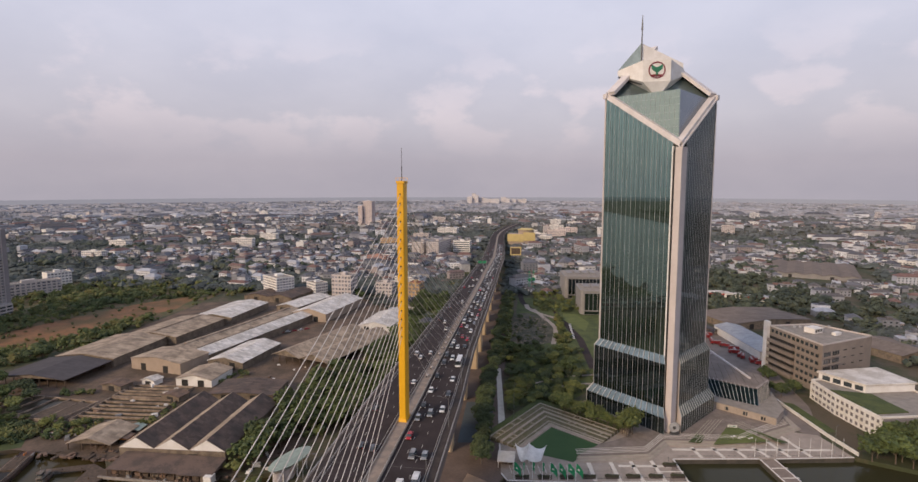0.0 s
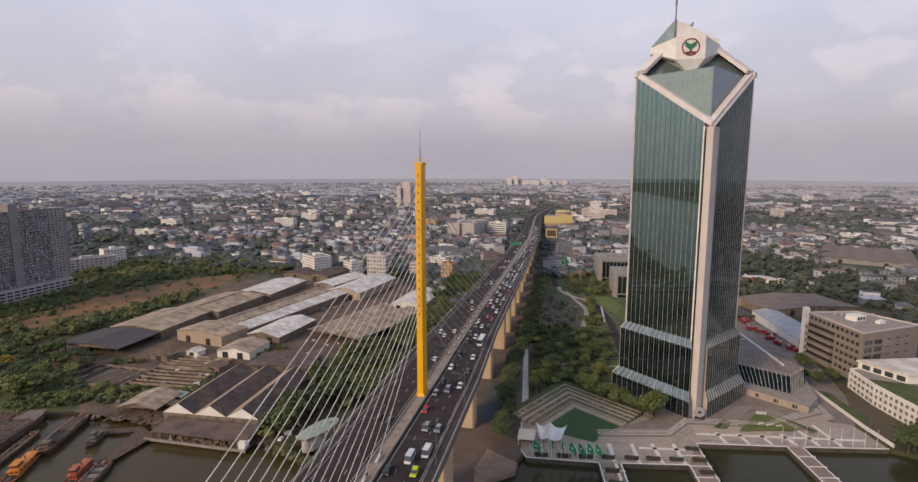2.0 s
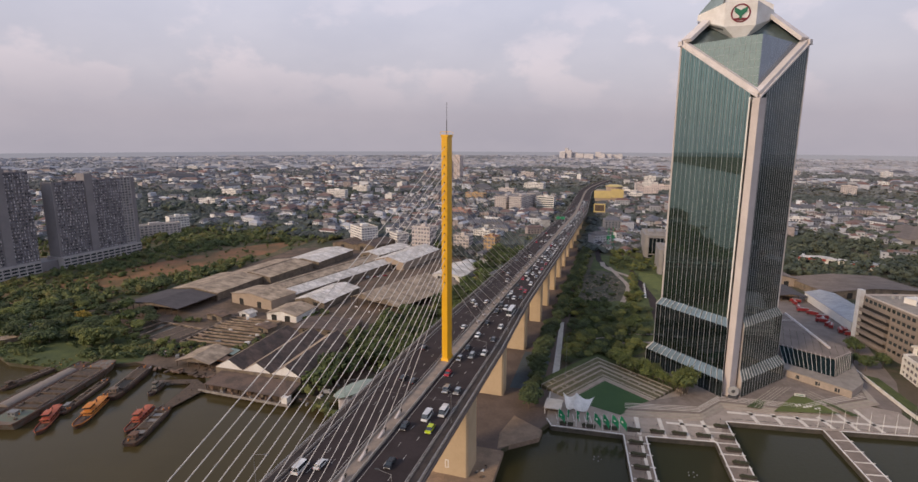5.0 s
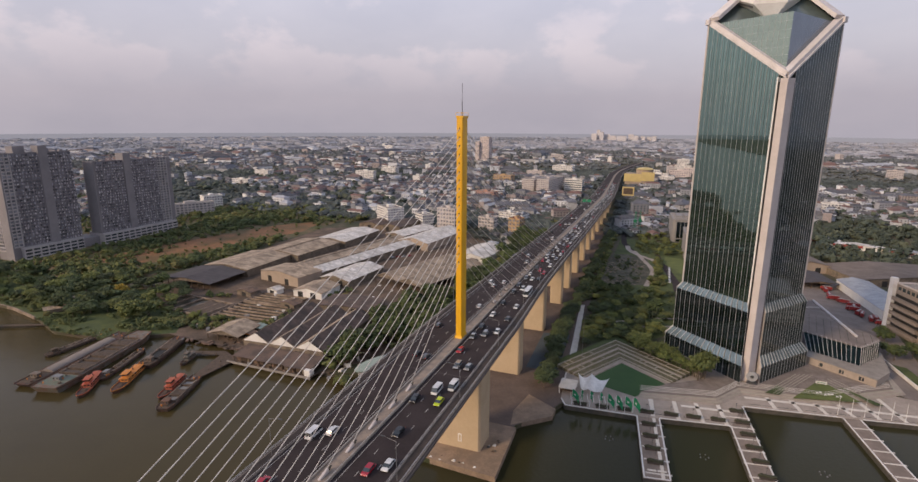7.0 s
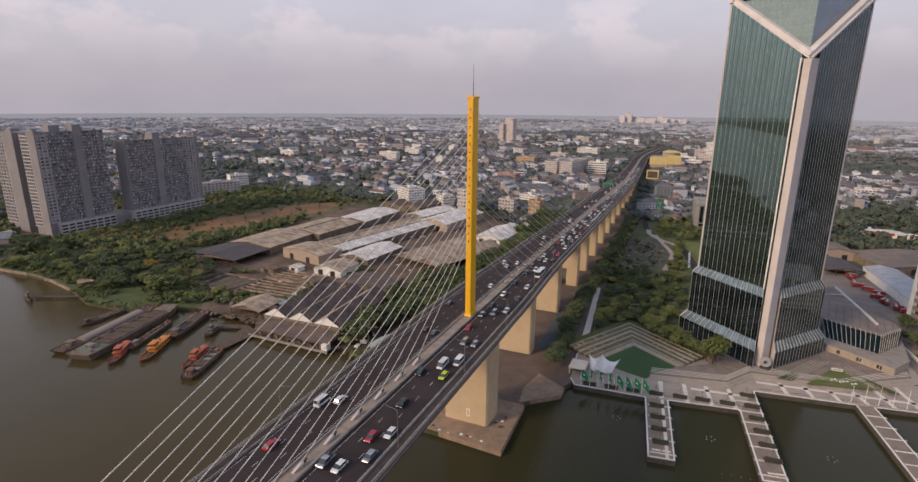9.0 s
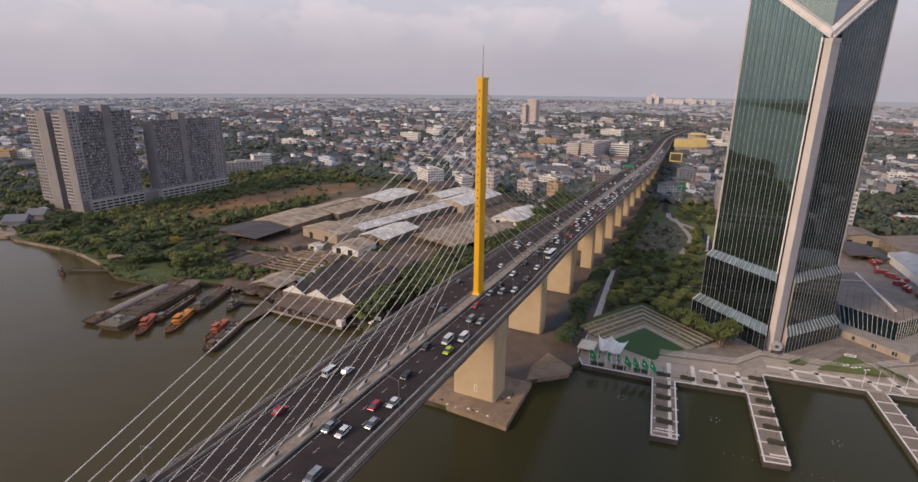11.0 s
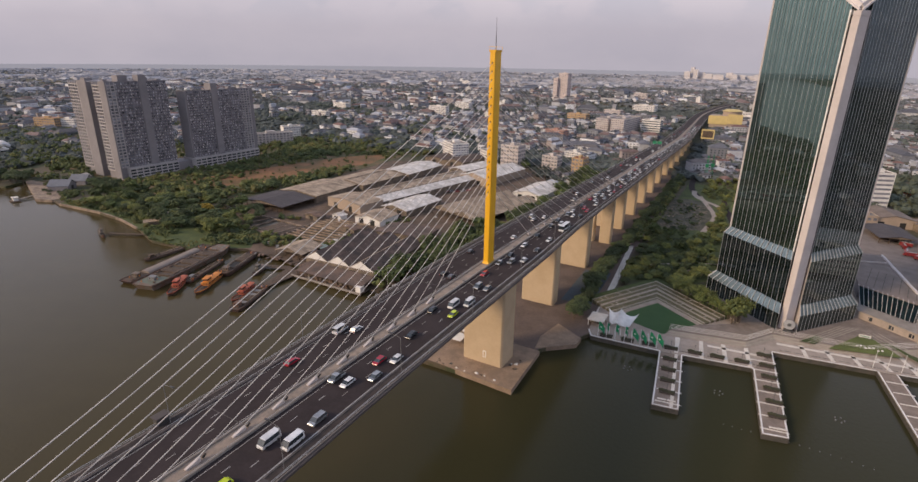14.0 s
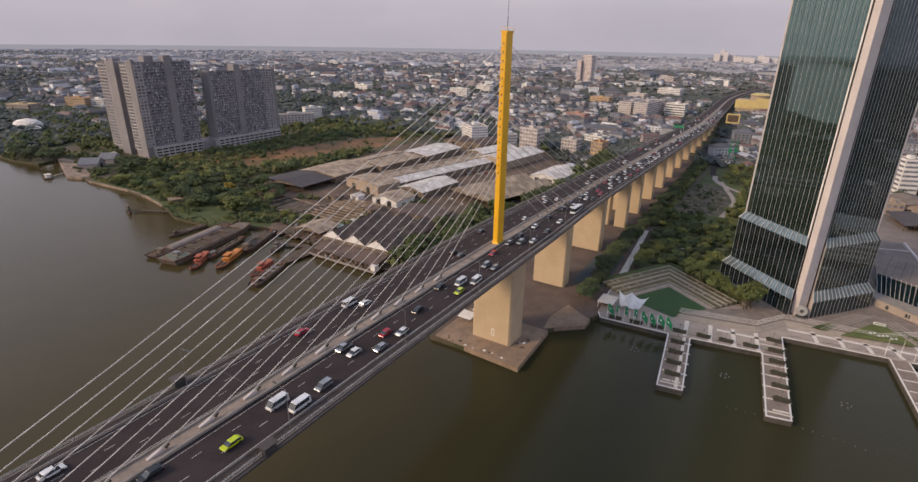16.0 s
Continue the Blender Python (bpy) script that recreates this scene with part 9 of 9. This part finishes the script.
block("apartment_block", pose(-1010, 196, LAND, 0, 0, 20), 44, 24, 12, M["beige"], "low yellowish hall by the river", 2, 8, joined=True, roof=M["billboard"])
gable_shed(pose(-1205, 362, LAND, 0, 0, 10), 150, 14, 5.0, 8.0, M["roof_pale"], "long row of white terraced houses", wall=W, group="riverside houses")

# ---- boards and sheds along the viaduct ----
yard = empty("billboard_building", pose(16, 985, LAND), "pale building carrying wide yellow billboards", "building")
part("wall", Mesh().box(-24, 30, 0, 30, 0, 26), M["beige"], yard)
part("billboard", Mesh().box(-26, 8, -1.2, -0.4, 10, 26), M["billboard"], yard, "wide yellow billboard")
part("billboard", Mesh().box(8.4, 34, -1.2, -0.4, 12, 30), M["billboard"], yard, "wide yellow billboard")
part("drum", Mesh().rod((14, 16, 26), (14, 16, 35), 17, n=20), M["beige"], yard)
part("drum_cap", Mesh().rod((14, 16, 35), (14, 16, 38), 19, 12, 20), M["billboard"], yard, "shallow yellowish cap")
for x, y, w, h in ((58, 1130, 40, 16), (104, 1180, 46, 20), (140, 1290, 50, 18), (40, 1240, 34, 14)):
    block("apartment_block", pose(x, y, LAND, 0, 0, -6), w, 18, h, M["salmon_pale"] if w > 44 else W, "mid-rise block beside the end of the viaduct", max(3, h // 4), w // 5, joined=True)
frame_ = empty("billboard", pose(17, 700, LAND), "yellow-framed billboard on a steel stand", "billboard")
part("board", Mesh().box(-9, 9, -0.4, 0.4, 16, 30), M["billboard"], frame_)
part("panel", Mesh().box(-7.4, 7.4, -0.5, -0.4, 18, 28), M["timber"], frame_)
for x in (-7, 0, 7):
    part("leg", Mesh().rod((x, 0, 0), (x, 0, 16), 0.4, n=8), M["steel"], frame_)
gantry = empty("road_sign_gantry", pose(bx(480), 480, bz(480)), "green road sign gantry over the carriageway", "road sign")
for x in (-14, -2):
    part("post", Mesh().rod((x, 0, 0), (x, 0, 7.5), 0.2, n=8), M["rail"], gantry)
part("beam", Mesh().beam((-14, 0, 7.2), (-2, 0, 7.2), 0.4, 0.5), M["rail"], gantry)
for x in (-12.5, -7.0):
    part("sign_board", Mesh().box(x, x + 4.8, -0.3, -0.2, 5.2, 8.6), M["sign_green"], gantry, "green sign board")
for s, y in ((-1, -131), (1, -134)):
    kiosk = empty("service_box", pose(bx(y) + s * 17.9, y, bz(y) - 0.3), "dark steel inspection cradle hung on the bridge edge", "inspection box", "inspection boxes")
    part("cage", Mesh().box(-0.9, 0.9, -1.4, 1.4, 0.0, 2.4), M["steel"], kiosk)
    part("roof", Mesh().box(-1.2, 1.2, -1.7, 1.7, 2.4, 2.6), M["girder"], kiosk)

# ---- vehicles ----


def vehicle(kind, paint, at, label, style, distant=False):
    """A road vehicle; its front points along the local y."""
    top = empty(kind, at, label, "car" if style not in ("bus", "van") else style, "traffic on the bridge")
    L, Wd, body_h, hood, roof0, roof1, H = dict(sedan=(4.5, 1.75, 0.85, 1.1, -1.55, 0.55, 1.45), suv=(4.7, 1.85, 0.98, 1.15, -2.1, 0.75, 1.75), pickup=(5.2, 1.85, 0.98, 1.3, -0.6, 0.95, 1.75), van=(5.3, 1.9, 1.1, 0.5, -2.5, 1.7, 2.25), bus=(11.5, 2.5, 1.25, 0.1, -5.6, 5.5, 3.1))[style]
    h2, w2 = L / 2, Wd / 2
    side = [(-h2, 0.35), (-h2, body_h - 0.08), (-h2 + 0.1, body_h), (h2 - hood, body_h), (h2 - 0.12, body_h - 0.18), (h2, body_h - 0.35), (h2, 0.35)]
    m = len(side)
    body = Mesh().add([(s * w2 * (0.96 if i in (0, m - 1, m - 2) else 1.0), y, z) for s in (-1, 1) for i, (y, z) in enumerate(side)], [tuple(range(m)), tuple(range(2 * m - 1, m - 1, -1))] + [(i, m + i, m + (i + 1) % m, (i + 1) % m) for i in range(m)])
    part("body", body, paint, top)
    g0, g1 = roof0 - 0.35 if style in ("sedan", "suv") else roof0, min(roof1 + (0.8 if style != "bus" else 0.05), h2 - 0.15)
    w3 = w2 * (0.82 if style not in ("bus", "van") else 0.93)
    part("glazing", Mesh().prism([(-w2 * 0.95, g0), (w2 * 0.95, g0), (w2 * 0.95, g1), (-w2 * 0.95, g1)], body_h - 0.02, H - 0.07, [(-w3, roof0), (w3, roof0), (w3, roof1), (-w3, roof1)]), M["pane"], top)
    part("roof", Mesh().prism([(-w3 - 0.02, roof0 - 0.02), (w3 + 0.02, roof0 - 0.02), (w3 + 0.02, roof1 + 0.02), (-w3 - 0.02, roof1 + 0.02)], H - 0.09, H, [(-w3 * 0.94, roof0 + 0.1), (w3 * 0.94, roof0 + 0.1), (w3 * 0.94, roof1 - 0.1), (-w3 * 0.94, roof1 - 0.1)]), paint, top)
    if style in ("van", "bus"):
        part("side_panel", Mesh().box(-w2 * 0.955, w2 * 0.955, roof0, roof0 + 0.35, body_h, H - 0.2), paint, top)
    if style == "pickup":
        part("load_bed", Mesh().box(-w2 * 0.86, w2 * 0.86, -h2 + 0.15, roof0 - 0.25, body_h, body_h + 0.02), M["rubber"], top)
    r = 0.33 if style != "bus" else 0.48
    if distant:
        for y in (-h2 + L * 0.2, h2 - L * 0.19):
            part("axle", Mesh().rod((-w2, y, r), (-w2 + 0.22, y, r), r, n=8).rod((w2 - 0.22, y, r), (w2, y, r), r, n=8).box(-w2 + 0.2, w2 - 0.2, y - 0.08, y + 0.08, r - 0.08, r + 0.08), M["rubber"], top)
        return top
    for x in (-w2 + 0.1, w2 - 0.1):
        for y in (-h2 + L * 0.2, h2 - L * 0.19):
            part("wheel", Mesh().rod((x - 0.11, y, r), (x + 0.11, y, r), r, n=10), M["rubber"], top)
        part("headlight", Mesh().box(x - 0.2, x + 0.1, h2 - 0.06, h2 + 0.02, body_h - 0.38, body_h - 0.22), M["lamp_clear"], top)
        part("tail_light", Mesh().box(x - 0.15, x + 0.1, -h2 - 0.02, -h2 + 0.04, body_h - 0.32, body_h - 0.1), M["lamp_red"], top)
    return top


PW, PS, PB, PG, PR, PL = CAR_PAINT
MODELS = {}


def traffic(key, x_off, y, jitter=0.0):
    s = 1 if x_off > 0 else -1
    at = pose(bx(y) + x_off * taper(y), y, bz(y) + 0.015, slope_at(y) * (-s), 0, 181.2 if s > 0 else 1.2)
    key_d = (key, y > 240)
    if key_d not in MODELS:
        kind, paint, label, style = CARS[key]
        MODELS[key_d] = vehicle(kind, paint, at, label, style, y > 240)
    else:
        copy_thing(MODELS[key_d], at)


CARS = {
    "ws": ("sedan_car", PW, "white saloon car on the bridge road", "sedan"), "ss": ("sedan_car", PS, "silver saloon car on the bridge road", "sedan"),
    "bs": ("sedan_car", PB, "black saloon car on the bridge road", "sedan"), "rs": ("sedan_car", PR, "dark red saloon car on the bridge road", "sedan"),
    "gs": ("sedan_car", PG, "grey saloon car on the bridge road", "sedan"), "ts": ("taxi_car", PL, "lime yellow taxi on the bridge road", "sedan"),
    "wu": ("estate_car", PW, "white estate car on the bridge road", "suv"), "gu": ("estate_car", PG, "grey estate car on the bridge road", "suv"),
    "su": ("estate_car", PS, "silver estate car on the bridge road", "suv"), "wp": ("pickup_truck", PW, "white pickup truck on the bridge road", "pickup"),
    "sp": ("pickup_truck", PS, "silver pickup truck on the bridge road", "pickup"), "bp": ("pickup_truck", PB, "black pickup truck on the bridge road", "pickup"),
    "wv": ("minibus", PW, "white high-roofed minibus on the bridge road", "van"), "wb": ("coach_bus", PW, "white coach on the bridge road", "bus"),
}
LANE = (4.7, 8.3, 12.1)
NEAR = [('wv', 8.6, -44.3), ('wv', 12.4, -40.2), ('ts', 11.8, -50.4), ('rs', 4.8, -13.3), ('su', 8.4, -25.7), ('ss', 12.1, -25.5), ('bs', 8.0, -69.0), ('bs', 4.4, -51.2), ('sp', 4.2, -97.7), ('ws', 8.1, -98.0), ('ss', 12.3, -92.1), ('wv', -12.1, -77.9), ('ws', -8.3, -74.8), ('ss', 4.7, 0.8), ('bs', 4.6, 12.3), ('su', 8.4, 4.7), ('ws', 12.1, 9.3), ('ws', 4.7, 28.2), ('gs', 12.2, 25.0), ('ws', 11.9, 42.3), ('wb', 12.4, 65.2), ('bs', 4.6, 45.7), ('gs', -12.1, 7.0), ('ws', -4.2, 36.8), ('gs', -4.6, -22.8), ('bs', -8.5, -21.7)]
NEAR += [("ws", -11.8, -160.2), ("bs", 4.2, -150.2), ("ts", 10.0, -136.8), ("wv", 7.9, -123.2), ("wv", 12.6, -120.9), ("su", 11.8, -112.7), ("rs", -11.2, -98.3), ("rs", 8.6, -85.5), ("ws", 12.1, -82.3)]
for key, lane, y in NEAR:
    traffic(key, lane, y)
keys = ["ws"] * 5 + ["wu"] * 3 + ["ss", "su", "wp", "sp", "bs", "gs", "gu", "bp", "wv", "rs", "rs"]
for lane in LANE:
    y = 62 + rng.uniform(0, 12)
    while y < 900:
        traffic(rng.choice(keys), lane + rng.uniform(-0.3, 0.3), y)
        y += rng.uniform(7.5, 26)
for lane in LANE:
    y = 70 + rng.uniform(0, 30)
    while y < 850:
        traffic(rng.choice(keys), -lane + rng.uniform(-0.3, 0.3), y)
        y += rng.uniform(34, 105)
# parked cars
for key, x, y, turn in [("ws", 79.5 + 0.09 * k, 318 - 8.5 * k, 174) for k in range(6)]:
    tagged(copy_thing(MODELS[(key, True)], pose(x, y, LAND + 0.1, 0, 0, turn)), "parked car beside the park drive", "car", "parked cars")
for k in range(7):
    x, y = -183 + 4.2 * k, 249 + 3.8 * k
    tagged(copy_thing(MODELS[(("rs", "wp", "rs", "wu")[k % 4], True)], pose(x, y, LAND + 0.03, 0, 0, -40 + rng.uniform(-15, 15))), "parked vehicle in the dusty warehouse yard", "car", "parked cars")
